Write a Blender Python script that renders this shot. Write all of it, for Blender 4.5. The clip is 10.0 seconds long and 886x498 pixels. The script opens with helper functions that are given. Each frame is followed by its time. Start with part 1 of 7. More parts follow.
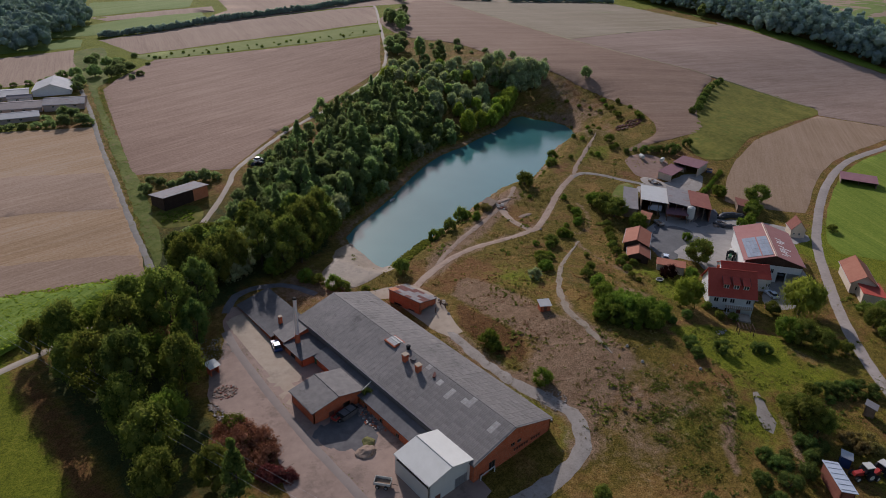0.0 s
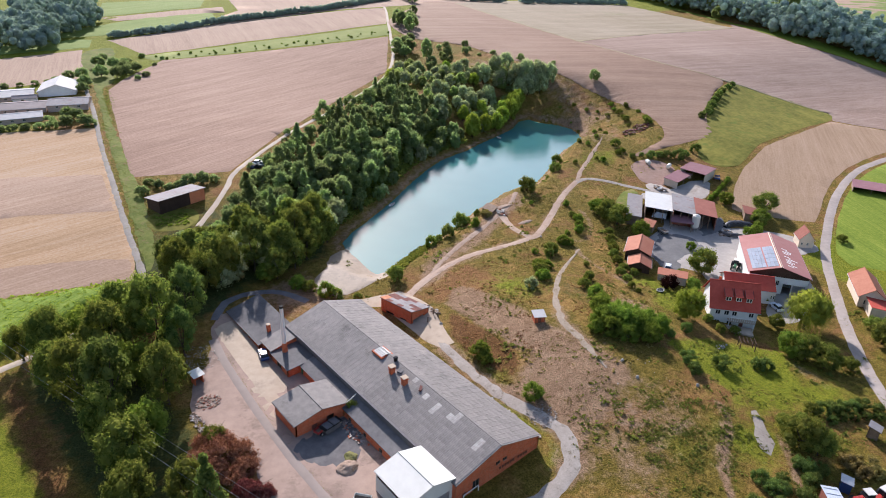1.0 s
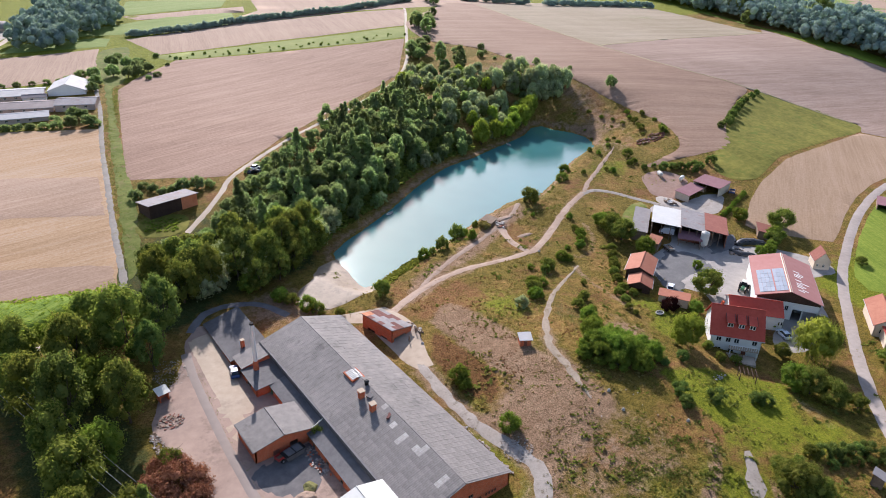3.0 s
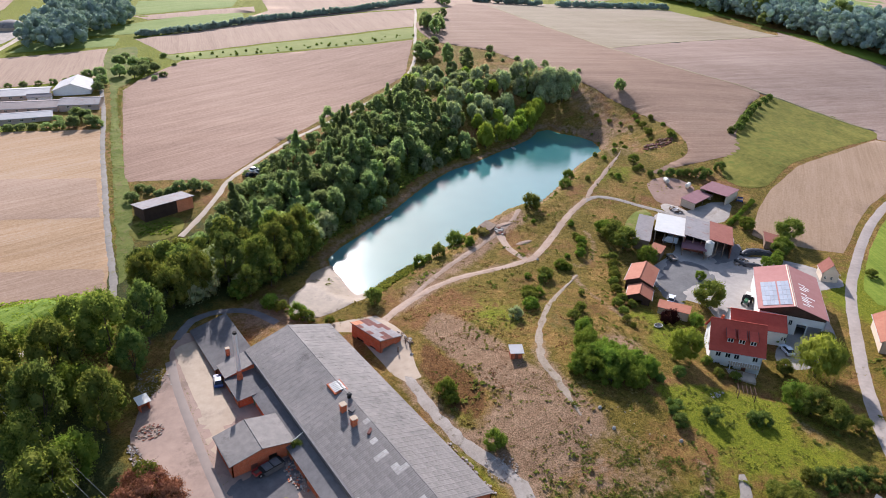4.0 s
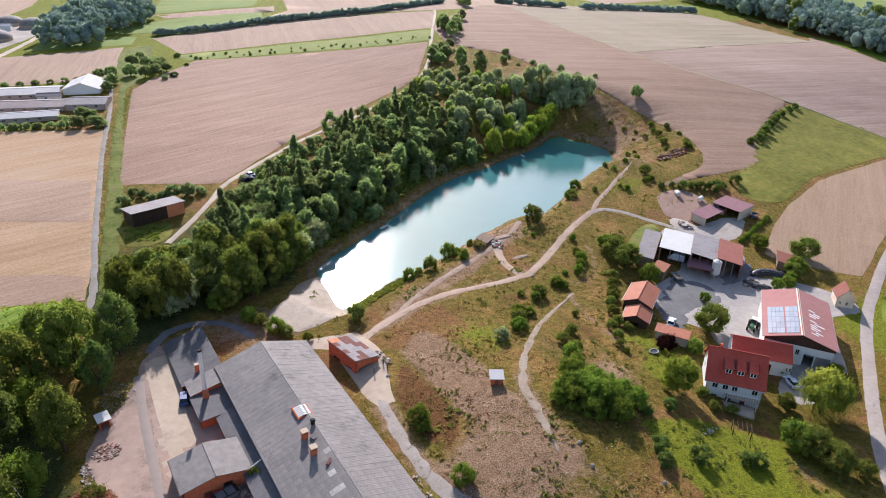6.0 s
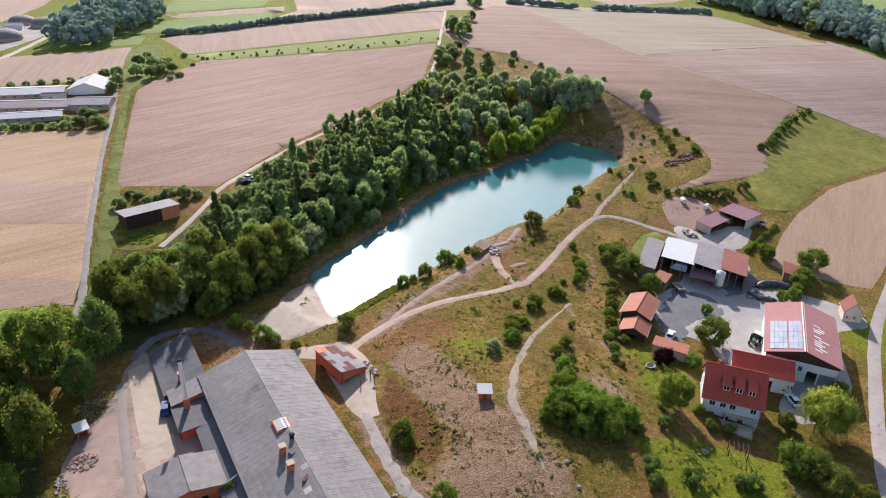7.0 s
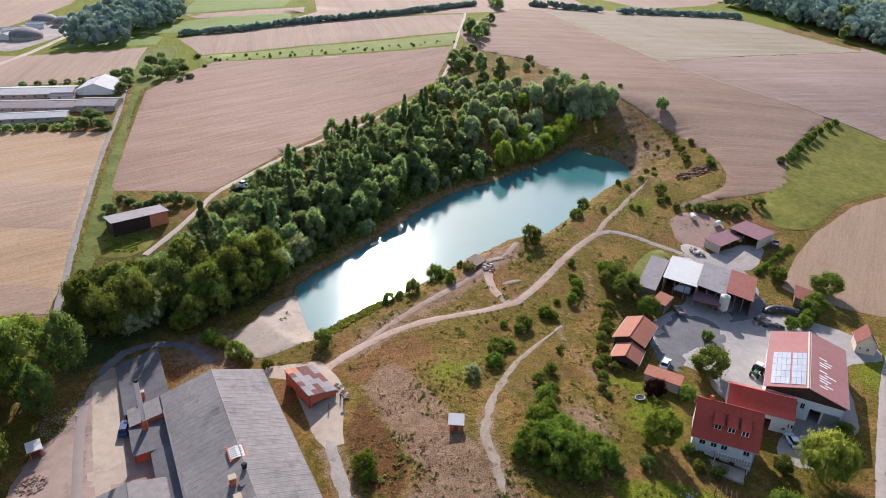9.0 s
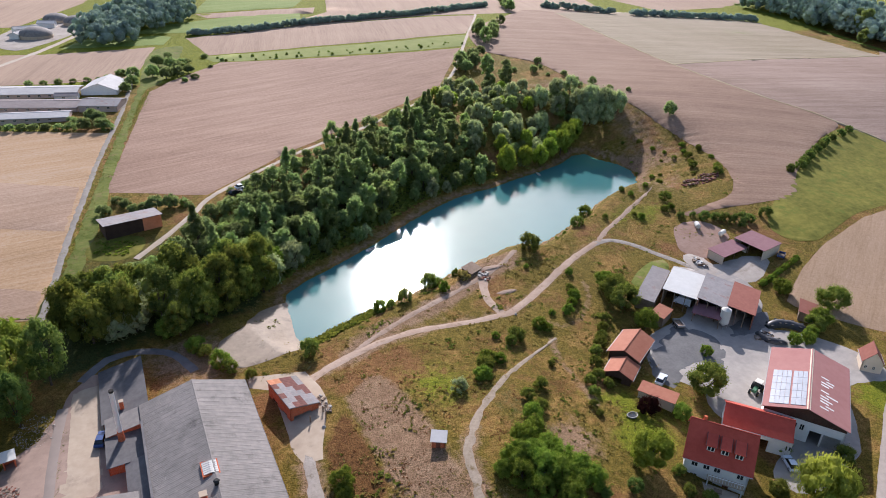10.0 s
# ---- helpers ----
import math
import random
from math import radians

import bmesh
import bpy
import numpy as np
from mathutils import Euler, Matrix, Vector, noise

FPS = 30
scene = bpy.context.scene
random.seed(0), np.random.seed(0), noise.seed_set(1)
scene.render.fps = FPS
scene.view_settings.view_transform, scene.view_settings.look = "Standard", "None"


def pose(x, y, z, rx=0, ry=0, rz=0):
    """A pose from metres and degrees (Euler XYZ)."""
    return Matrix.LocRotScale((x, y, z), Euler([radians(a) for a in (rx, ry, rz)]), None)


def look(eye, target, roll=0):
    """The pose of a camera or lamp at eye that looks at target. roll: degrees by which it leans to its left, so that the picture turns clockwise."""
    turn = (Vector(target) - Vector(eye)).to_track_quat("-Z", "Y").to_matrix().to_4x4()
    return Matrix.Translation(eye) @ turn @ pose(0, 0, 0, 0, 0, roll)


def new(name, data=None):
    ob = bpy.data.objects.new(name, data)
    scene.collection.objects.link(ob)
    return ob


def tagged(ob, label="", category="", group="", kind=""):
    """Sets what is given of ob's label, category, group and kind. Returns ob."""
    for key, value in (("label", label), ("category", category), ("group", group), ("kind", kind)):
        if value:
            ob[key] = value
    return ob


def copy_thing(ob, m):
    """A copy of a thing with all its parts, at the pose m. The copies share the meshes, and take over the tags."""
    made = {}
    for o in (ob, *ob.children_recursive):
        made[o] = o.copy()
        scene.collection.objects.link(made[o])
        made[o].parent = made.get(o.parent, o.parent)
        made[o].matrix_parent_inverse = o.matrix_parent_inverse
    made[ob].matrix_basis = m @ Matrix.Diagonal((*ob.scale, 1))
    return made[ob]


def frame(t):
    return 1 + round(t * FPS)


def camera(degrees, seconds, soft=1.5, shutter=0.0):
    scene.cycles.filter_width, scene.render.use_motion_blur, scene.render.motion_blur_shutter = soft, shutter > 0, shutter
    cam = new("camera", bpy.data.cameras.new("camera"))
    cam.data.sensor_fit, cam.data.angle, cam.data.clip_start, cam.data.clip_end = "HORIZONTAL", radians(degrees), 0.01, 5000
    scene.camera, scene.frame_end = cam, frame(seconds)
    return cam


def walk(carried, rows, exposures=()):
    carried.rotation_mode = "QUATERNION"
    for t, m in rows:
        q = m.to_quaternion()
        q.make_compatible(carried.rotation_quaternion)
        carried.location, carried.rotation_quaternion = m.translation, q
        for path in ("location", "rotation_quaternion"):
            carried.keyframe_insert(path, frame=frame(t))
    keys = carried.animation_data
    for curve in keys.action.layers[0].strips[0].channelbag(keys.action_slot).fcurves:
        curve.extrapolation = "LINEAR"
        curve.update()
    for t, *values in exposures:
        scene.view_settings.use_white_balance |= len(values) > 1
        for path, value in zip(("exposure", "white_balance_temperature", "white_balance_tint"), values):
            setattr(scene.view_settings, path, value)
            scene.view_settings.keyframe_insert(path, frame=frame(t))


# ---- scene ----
cam = camera(67.2, 10.0, 0.95)
METRES, EYE, TILT, LEAN, TURN = 63.24, 85.0, 1.7, 2.0, -42.3
ROWS = [
    (0.0, 0.0, 0.0, 0.0, 1.9, -27.98, -3.59),
    (0.5, 0.0358, 0.0303, 0.0021, 2.57, -27.99, -3.58),
    (1.0, 0.0735, 0.0634, 0.0051, 3.27, -28.03, -3.59),
    (1.5, 0.1081, 0.0945, 0.0074, 3.92, -28.07, -3.61),
    (2.0, 0.1474, 0.1304, 0.0104, 4.66, -28.12, -3.63),
    (2.5, 0.1812, 0.1619, 0.013, 5.32, -28.16, -3.64),
    (4.0, 0.2889, 0.2671, 0.0223, 7.48, -28.3, -3.71),
    (4.5, 0.323, 0.302, 0.025, 8.17, -28.35, -3.73),
    (5.0, 0.3585, 0.3401, 0.0273, 8.91, -28.41, -3.75),
    (5.5, 0.3893, 0.3739, 0.0299, 9.55, -28.46, -3.76),
    (7.0, 0.4877, 0.4869, 0.0381, 11.65, -28.61, -3.76),
    (7.5, 0.5179, 0.5228, 0.0408, 12.31, -28.65, -3.77),
    (8.0, 0.552, 0.5645, 0.0441, 13.06, -28.69, -3.77),
    (8.5, 0.5839, 0.6041, 0.0471, 13.76, -28.74, -3.77),
    (9.0, 0.6156, 0.6444, 0.0508, 14.46, -28.79, -3.77),
    (9.5, 0.6467, 0.6849, 0.0541, 15.16, -28.83, -3.79),
    (10.0, 0.6793, 0.7283, 0.0582, 15.9, -28.9, -3.79),
]
BRIGHT = 0.66
STOPS = [(t, BRIGHT + v, 6000, 19) for t, v in ((0.0, -1.22), (0.1, -1.06), (0.3, -0.58), (0.6, -0.14), (1.0, 0.06), (5.0, 0.06), (7.5, 0.0), (10.0, -0.1))]
walk(cam, [(t, pose(0, 0, EYE, TILT, LEAN, TURN) @ pose(METRES * x, METRES * y, METRES * z, 90 + pitch, roll, yaw)) for t, x, y, z, yaw, pitch, roll in ROWS], STOPS)

# ---- sky and sun ----
SUN_AZ, SUN_EL = 23.5, 29.0
world = bpy.data.worlds.new("sky")
scene.world = world
world.use_nodes = True
wn = world.node_tree.nodes
sky = wn.new("ShaderNodeTexSky")
sky.sky_type, sky.sun_disc = "NISHITA", False
sky.sun_elevation, sky.sun_rotation = radians(SUN_EL), radians(SUN_AZ)
sky.dust_density, sky.air_density = 1.5, 1.2
world.node_tree.links.new(sky.outputs[0], wn["Background"].inputs[0])
wn["Background"].inputs[1].default_value = 0.112
sun = new("sun", bpy.data.lights.new("sun", "SUN"))
sun.data.energy, sun.data.angle, sun.data.color = 5.0, radians(0.6), (1.0, 0.94, 0.85)
to_sun = Vector((math.sin(radians(SUN_AZ)) * math.cos(radians(SUN_EL)), math.cos(radians(SUN_AZ)) * math.cos(radians(SUN_EL)), math.sin(radians(SUN_EL))))
sun.matrix_world = look(to_sun * 300, (0, 0, 0))

# ---- materials ----
def node(nt, kind, **values):
    n = nt.nodes.new(kind)
    for k, v in values.items():
        setattr(n, k, v)
    return n


def noise_node(nt, coords, scale, detail=5.0, rough=0.6):
    n = node(nt, "ShaderNodeTexNoise")
    n.inputs["Scale"].default_value, n.inputs["Detail"].default_value, n.inputs["Roughness"].default_value = scale, detail, rough
    nt.links.new(coords, n.inputs["Vector"])
    return n.outputs["Fac"]


def ramp(nt, fac, stops):
    r = node(nt, "ShaderNodeValToRGB")
    el = r.color_ramp.elements
    while len(el) < len(stops):
        el.new(0.5)
    for e, (p, c) in zip(el, stops):
        e.position, e.color = p, (*c, 1) if len(c) == 3 else (c[0], c[0], c[0], 1)
    nt.links.new(fac, r.inputs[0])
    return r.outputs[0]


def mix(nt, fac, a, b, blend="MIX"):
    m = node(nt, "ShaderNodeMix", data_type="RGBA", blend_type=blend)
    for slot, v in ((0, fac), (6, a), (7, b)):
        if isinstance(v, (int, float)):
            m.inputs[slot].default_value = v
        elif isinstance(v, tuple):
            m.inputs[slot].default_value = (*v, 1)
        else:
            nt.links.new(v, m.inputs[slot])
    return m.outputs[2]


def maths(nt, op, a, b=0.0):
    m = node(nt, "ShaderNodeMath", operation=op)
    for slot, v in ((0, a), (1, b)):
        if isinstance(v, (int, float)):
            m.inputs[slot].default_value = v
        else:
            nt.links.new(v, m.inputs[slot])
    return m.outputs[0]


def start(name, rough=0.9, spec=0.3, metal=0.0):
    m = bpy.data.materials.new(name)
    m.use_nodes = True
    nt = m.node_tree
    p = nt.nodes["Principled BSDF"]
    p.inputs["Roughness"].default_value, p.inputs["Metallic"].default_value = rough, metal
    p.inputs["Specular IOR Level"].default_value = spec
    tc = node(nt, "ShaderNodeTexCoord")
    return m, nt, p, tc.outputs["Object"]


def bumped(nt, p, height, strength, distance):
    b = node(nt, "ShaderNodeBump")
    b.inputs["Strength"].default_value, b.inputs["Distance"].default_value = strength, distance
    nt.links.new(height, b.inputs["Height"])
    nt.links.new(b.outputs[0], p.inputs["Normal"])


def plain(name, a, b, scale=2.0, rough=0.85, spec=0.3, metal=0.0, bump=0.3, dist=0.02, vary=0.12, big=0.15, stain=None):
    """Two tones mixed by noise at a fine and a coarse scale, relief, and a shade of its own for each object."""
    m, nt, p, co = start(name, rough, spec, metal)
    fine, coarse = noise_node(nt, co, scale, 8, 0.65), noise_node(nt, co, scale * big, 4, 0.6)
    c = ramp(nt, maths(nt, "ADD", maths(nt, "MULTIPLY", fine, 0.5), maths(nt, "MULTIPLY", coarse, 0.5)), [(0.36, a), (0.64, b)])
    if stain:
        c = mix(nt, ramp(nt, noise_node(nt, co, scale * 0.35, 6, 0.7), [(0.55, (0,)), (0.7, (1,))]), c, stain)
    info = node(nt, "ShaderNodeObjectInfo")
    shade = maths(nt, "ADD", maths(nt, "MULTIPLY", info.outputs["Random"], 2 * vary), 1 - vary)
    h = node(nt, "ShaderNodeHueSaturation")
    nt.links.new(shade, h.inputs["Value"])
    nt.links.new(c, h.inputs["Color"])
    nt.links.new(h.outputs[0], p.inputs["Base Color"])
    if bump:
        bumped(nt, p, fine, bump, dist)
    return m


def field_mat(name, a, b, c, angle, rows=0.35, wide=0.05, green=None, rough=0.95, contrast=0.62):
    """A tilled or mown field: narrow rows and broad machine lanes along one direction, with patches."""
    m, nt, p, co = start(name, rough, 0.15)
    mp = node(nt, "ShaderNodeMapping")
    mp.inputs["Rotation"].default_value = (0, 0, radians(-angle))
    nt.links.new(co, mp.inputs["Vector"])
    st = node(nt, "ShaderNodeMapping")
    st.inputs["Scale"].default_value = (0.02, 1, 1)
    nt.links.new(mp.outputs[0], st.inputs["Vector"])
    lanes = noise_node(nt, st.outputs[0], wide * 4, 5, 0.75)
    narrow = noise_node(nt, st.outputs[0], rows * 4, 4, 0.7)
    patch = noise_node(nt, co, 0.012, 5, 0.6)
    grain = noise_node(nt, co, 1.2, 6, 0.7)
    tram = node(nt, "ShaderNodeSeparateXYZ")
    nt.links.new(mp.outputs[0], tram.inputs[0])
    lane = maths(nt, "ABSOLUTE", maths(nt, "SUBTRACT", maths(nt, "FRACT", maths(nt, "DIVIDE", maths(nt, "ADD", tram.outputs[1], maths(nt, "MULTIPLY", patch, 6.0)), 15.0)), 0.5))
    lane = maths(nt, "MULTIPLY", ramp(nt, lane, [(0.015, (1,)), (0.035, (0,))]), grain)
    f = maths(nt, "ADD", maths(nt, "MULTIPLY", lanes, 0.24), maths(nt, "ADD", maths(nt, "MULTIPLY", patch, 0.22), maths(nt, "ADD", maths(nt, "MULTIPLY", narrow, 0.26), maths(nt, "MULTIPLY", grain, 0.28))))
    k = 0.052 / max(contrast, 0.05)
    col = ramp(nt, f, [(0.5 - k, a), (0.5, b), (0.5 + k, c)])
    col = mix(nt, maths(nt, "MULTIPLY", lane, 0.55), col, c)
    if green:
        col = mix(nt, ramp(nt, noise_node(nt, co, 0.02, 6, 0.7), [(0.6, (0,)), (0.72, (0.8,))]), col, green)
    nt.links.new(col, p.inputs["Base Color"])
    bumped(nt, p, maths(nt, "ADD", narrow, grain), 0.5, 0.12)
    return m


def leaf_mat(name, a, b, glow=0.58, vary=0.22):
    """Leaves: each clump has its own green, light passes through."""
    m = bpy.data.materials.new(name)
    m.use_nodes = True
    nt = m.node_tree
    nt.nodes.remove(nt.nodes["Principled BSDF"])
    geo, info = node(nt, "ShaderNodeNewGeometry"), node(nt, "ShaderNodeObjectInfo")
    c = ramp(nt, geo.outputs["Random Per Island"], [(0.0, a), (0.5, tuple(0.55 * u + 0.45 * v for u, v in zip(a, b))), (1.0, tuple(0.25 * u + 0.75 * v for u, v in zip(a, b)))])
    h = node(nt, "ShaderNodeHueSaturation")
    nt.links.new(c, h.inputs["Color"])
    nt.links.new(maths(nt, "ADD", maths(nt, "MULTIPLY", info.outputs["Random"], 2 * vary), 1 - vary), h.inputs["Value"])
    nt.links.new(maths(nt, "ADD", maths(nt, "MULTIPLY", info.outputs["Random"], 0.035), 0.483), h.inputs["Hue"])
    d, t, ad = node(nt, "ShaderNodeBsdfDiffuse"), node(nt, "ShaderNodeBsdfTranslucent"), node(nt, "ShaderNodeMixShader")
    ad.inputs[0].default_value = glow
    nt.links.new(h.outputs[0], d.inputs[0])
    nt.links.new(mix(nt, 1.0, h.outputs[0], (0.96, 0.98, 0.68), "MULTIPLY"), t.inputs[0])
    nt.links.new(d.outputs[0], ad.inputs[1])
    nt.links.new(t.outputs[0], ad.inputs[2])
    nt.links.new(ad.outputs[0], nt.nodes["Material Output"].inputs[0])
    return m


def ground_mat():
    """Rough pasture: dry, green and bare patches as the cover attribute says, with broken edges."""
    m, nt, p, co = start("pasture", 0.95, 0.1)
    cover = node(nt, "ShaderNodeAttribute", attribute_name="cover")
    sep = node(nt, "ShaderNodeSeparateColor")
    nt.links.new(cover.outputs["Color"], sep.inputs[0])
    n1, n2, n3, n4 = noise_node(nt, co, 0.9, 9, 0.8), noise_node(nt, co, 0.09, 6, 0.65), noise_node(nt, co, 3.5, 6, 0.7), noise_node(nt, co, 0.3, 7, 0.75)
    dry = ramp(nt, n1, [(0.3, (0.125, 0.066, 0.018)), (0.5, (0.285, 0.165, 0.046)), (0.7, (0.440, 0.285, 0.105))])
    dry = mix(nt, ramp(nt, n2, [(0.4, (0,)), (0.5, (1,))]), dry, ramp(nt, n1, [(0.32, (0.070, 0.060, 0.009)), (0.5, (0.172, 0.125, 0.021)), (0.68, (0.295, 0.198, 0.044))]))
    dry = mix(nt, ramp(nt, noise_node(nt, co, 0.05, 6, 0.7), [(0.52, (0,)), (0.62, (1,))]), dry, ramp(nt, n1, [(0.3, (0.145, 0.062, 0.023)), (0.55, (0.272, 0.138, 0.053)), (0.75, (0.368, 0.218, 0.099))]))
    rust = ramp(nt, n1, [(0.3, (0.070, 0.029, 0.011)), (0.5, (0.160, 0.074, 0.025)), (0.7, (0.255, 0.135, 0.048))])
    lush = ramp(nt, n1, [(0.3, (0.085, 0.108, 0.007)), (0.52, (0.188, 0.205, 0.013)), (0.72, (0.295, 0.275, 0.032))])
    soil = ramp(nt, maths(nt, "ADD", maths(nt, "MULTIPLY", n1, 0.5), maths(nt, "MULTIPLY", n4, 0.5)), [(0.35, (0.170, 0.098, 0.056)), (0.5, (0.300, 0.186, 0.113)), (0.66, (0.410, 0.275, 0.178))])
    edge = maths(nt, "MULTIPLY", maths(nt, "SUBTRACT", maths(nt, "ADD", maths(nt, "MULTIPLY", n4, 0.6), maths(nt, "MULTIPLY", n1, 0.4)), 0.5), 2.6)

    def mask(ch, width=0.22):
        v = maths(nt, "ADD", ch, edge)
        return ramp(nt, v, [(0.5 - width, (0,)), (0.5 + width, (1,))])
    c = mix(nt, mask(cover.outputs["Alpha"]), dry, rust)
    c = mix(nt, mask(sep.outputs[1]), c, lush)
    c = mix(nt, mask(sep.outputs[0]), c, soil)
    # rank growth, dark enough to hold some tree shade in its colour
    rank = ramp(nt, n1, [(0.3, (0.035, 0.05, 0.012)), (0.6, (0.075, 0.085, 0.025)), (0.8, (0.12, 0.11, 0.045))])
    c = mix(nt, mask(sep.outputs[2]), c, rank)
    c = mix(nt, maths(nt, "MULTIPLY", ramp(nt, n3, [(0.42, (1,)), (0.54, (0,))]), 0.72), c, mix(nt, 1.0, c, (0.36, 0.42, 0.32), "MULTIPLY"))
    nt.links.new(c, p.inputs["Base Color"])
    bumped(nt, p, maths(nt, "ADD", n1, n3), 0.9, 0.4)
    return m


def water_mat():
    m, nt, p, co = start("lake_water", 0.085, 0.5)
    p.inputs["IOR"].default_value = 1.62
    p.inputs["Specular Tint"].default_value = (0.86, 0.96, 1.0, 1)
    deep = ramp(nt, noise_node(nt, co, 0.02, 3), [(0.35, (0.044, 0.150, 0.152)), (0.65, (0.057, 0.178, 0.178))])
    gap = node(nt, "ShaderNodeVectorMath", operation="DISTANCE")
    gap.inputs[1].default_value = (240, 213, 0)
    nt.links.new(co, gap.inputs[0])
    shallow = ramp(nt, maths(nt, "DIVIDE", gap.outputs["Value"], 30.0), [(0.2, (0.75,)), (0.7, (0,))])
    deep = mix(nt, shallow, deep, (0.060, 0.25, 0.165))
    nt.links.new(deep, p.inputs["Base Color"])
    calm = ramp(nt, noise_node(nt, co, 0.035, 3, 0.5), [(0.4, (0.35,)), (0.6, (1,))])
    ripple = maths(nt, "ADD", noise_node(nt, co, 2.2, 4, 0.65), noise_node(nt, co, 0.35, 3, 0.5))
    bumped(nt, p, maths(nt, "MULTIPLY", ripple, calm), 0.16, 0.1)
    return m


def brick_mat(name, a, b, mortar):
    m, nt, p, co = start(name, 0.9, 0.2)
    br = node(nt, "ShaderNodeTexBrick")
    br.inputs["Scale"].default_value = 4.0
    br.inputs["Mortar Size"].default_value = 0.02
    for i, c in enumerate((a, b, mortar)):
        br.inputs[1 + i].default_value = (*c, 1)
    mp = node(nt, "ShaderNodeMapping")
    mp.inputs["Rotation"].default_value = (radians(90), 0, 0)
    nt.links.new(co, mp.inputs["Vector"])
    nt.links.new(mp.outputs[0], br.inputs["Vector"])
    n = noise_node(nt, co, 0.8, 7, 0.7)
    c = mix(nt, ramp(nt, n, [(0.45, (0,)), (0.75, (0.7,))]), br.outputs["Color"], (a[0] * 0.45, a[1] * 0.5, a[2] * 0.6))
    nt.links.new(c, p.inputs["Base Color"])
    bumped(nt, p, n, 0.3, 0.03)
    return m


PASTURE, WATER = ground_mat(), water_mat()
FIELD_BROWN = field_mat("stubble_pinkish", (0.206, 0.127, 0.087), (0.278, 0.180, 0.129), (0.345, 0.236, 0.172), 12)
FIELD_OCHRE = field_mat("stubble_ochre", (0.281, 0.178, 0.093), (0.357, 0.238, 0.140), (0.391, 0.289, 0.204), 4, 0.3, 0.03, contrast=0.6)
FIELD_FAR = field_mat("ploughed_far", (0.250, 0.171, 0.123), (0.315, 0.220, 0.157), (0.370, 0.269, 0.191), 75)
FIELD_RIGHT = field_mat("harrowed_red_brown", (0.192, 0.116, 0.081), (0.250, 0.162, 0.112), (0.306, 0.216, 0.155), -28)
FIELD_RED = field_mat("harvested_brown", (0.2, 0.134, 0.1), (0.27, 0.19, 0.148), (0.335, 0.25, 0.2), -8)
FIELD_PALE = field_mat("pale_fallow", (0.213, 0.175, 0.109), (0.276, 0.223, 0.153), (0.332, 0.279, 0.209), -12, green=(0.190, 0.192, 0.087))
FIELD_BAND = field_mat("worked_stubble", (0.255, 0.168, 0.112), (0.315, 0.216, 0.150), (0.372, 0.268, 0.195), 4, 0.5, 0.06)
FIELD_TAN = field_mat("tan_stubble", (0.238, 0.157, 0.095), (0.289, 0.198, 0.126), (0.332, 0.231, 0.158), 30)
GREEN_FIELD = plain("meadow_green", (0.080, 0.088, 0.012), (0.215, 0.19, 0.036), 0.5, 0.95, 0.1, bump=0.5, dist=0.15, big=0.12, stain=(0.1, 0.13, 0.02))
GREEN_VERGE = plain("verge_grass", (0.085, 0.115, 0.018), (0.19, 0.2, 0.05), 0.8, 0.95, 0.1, bump=0.5, dist=0.15, stain=(0.2, 0.15, 0.07))
GREEN_LUSH = field_mat("lush_grass", (0.095, 0.140, 0.012), (0.145, 0.195, 0.018), (0.205, 0.238, 0.032), 60)
CORN_TOP = field_mat("maize_top", (0.088, 0.150, 0.015), (0.156, 0.225, 0.027), (0.237, 0.294, 0.056), 25, 0.8, 0.2)
GREEN_FAR = field_mat("far_green_crop", (0.112, 0.165, 0.028), (0.150, 0.202, 0.042), (0.200, 0.240, 0.068), 5)
ORCHARD_GRASS = plain("orchard_grass", (0.16, 0.19, 0.05), (0.22, 0.235, 0.075), 0.8, 0.95, 0.1)
SAND_TRACK = plain("sandy_track", (0.281, 0.198, 0.144), (0.386, 0.294, 0.229), 1.4, 0.95, 0.1, bump=0.5, dist=0.06, stain=(0.207, 0.144, 0.091))
PALE_SAND = plain("pale_sand", (0.348, 0.282, 0.212), (0.460, 0.394, 0.318), 0.9, 0.9, 0.2, bump=0.25, dist=0.04)
SILT = plain("wet_lake_silt", (0.190, 0.142, 0.098), (0.285, 0.222, 0.158), 0.7, 0.66, 0.22, bump=0.3, dist=0.04, stain=(0.15, 0.112, 0.078))
PATH = plain("worn_stony_path", (0.225, 0.180, 0.133), (0.342, 0.282, 0.219), 1.6, 0.95, 0.1, bump=0.5, dist=0.05, big=0.3, stain=(0.135, 0.092, 0.039))
FIELD_LANE = plain("grassy_field_lane", (0.26, 0.215, 0.12), (0.36, 0.3, 0.19), 0.5, 0.95, 0.1, stain=(0.2, 0.2, 0.08))
GRAVEL = plain("grey_gravel", (0.238, 0.205, 0.173), (0.338, 0.302, 0.263), 2.5, 0.95, 0.15, bump=0.5, dist=0.05, stain=(0.144, 0.122, 0.086))
FIELD_ROAD = plain("grey_field_road", (0.185, 0.165, 0.142), (0.262, 0.238, 0.208), 1.2, 0.95, 0.15, bump=0.4, dist=0.05, stain=(0.17, 0.155, 0.075))
ASPHALT = plain("worn_asphalt", (0.258, 0.217, 0.190), (0.369, 0.316, 0.277), 0.8, 0.9, 0.25, bump=0.15)
YARD = plain("dusty_concrete", (0.238, 0.168, 0.132), (0.344, 0.247, 0.194), 0.5, 0.9, 0.25, bump=0.2, stain=(0.163, 0.117, 0.092))
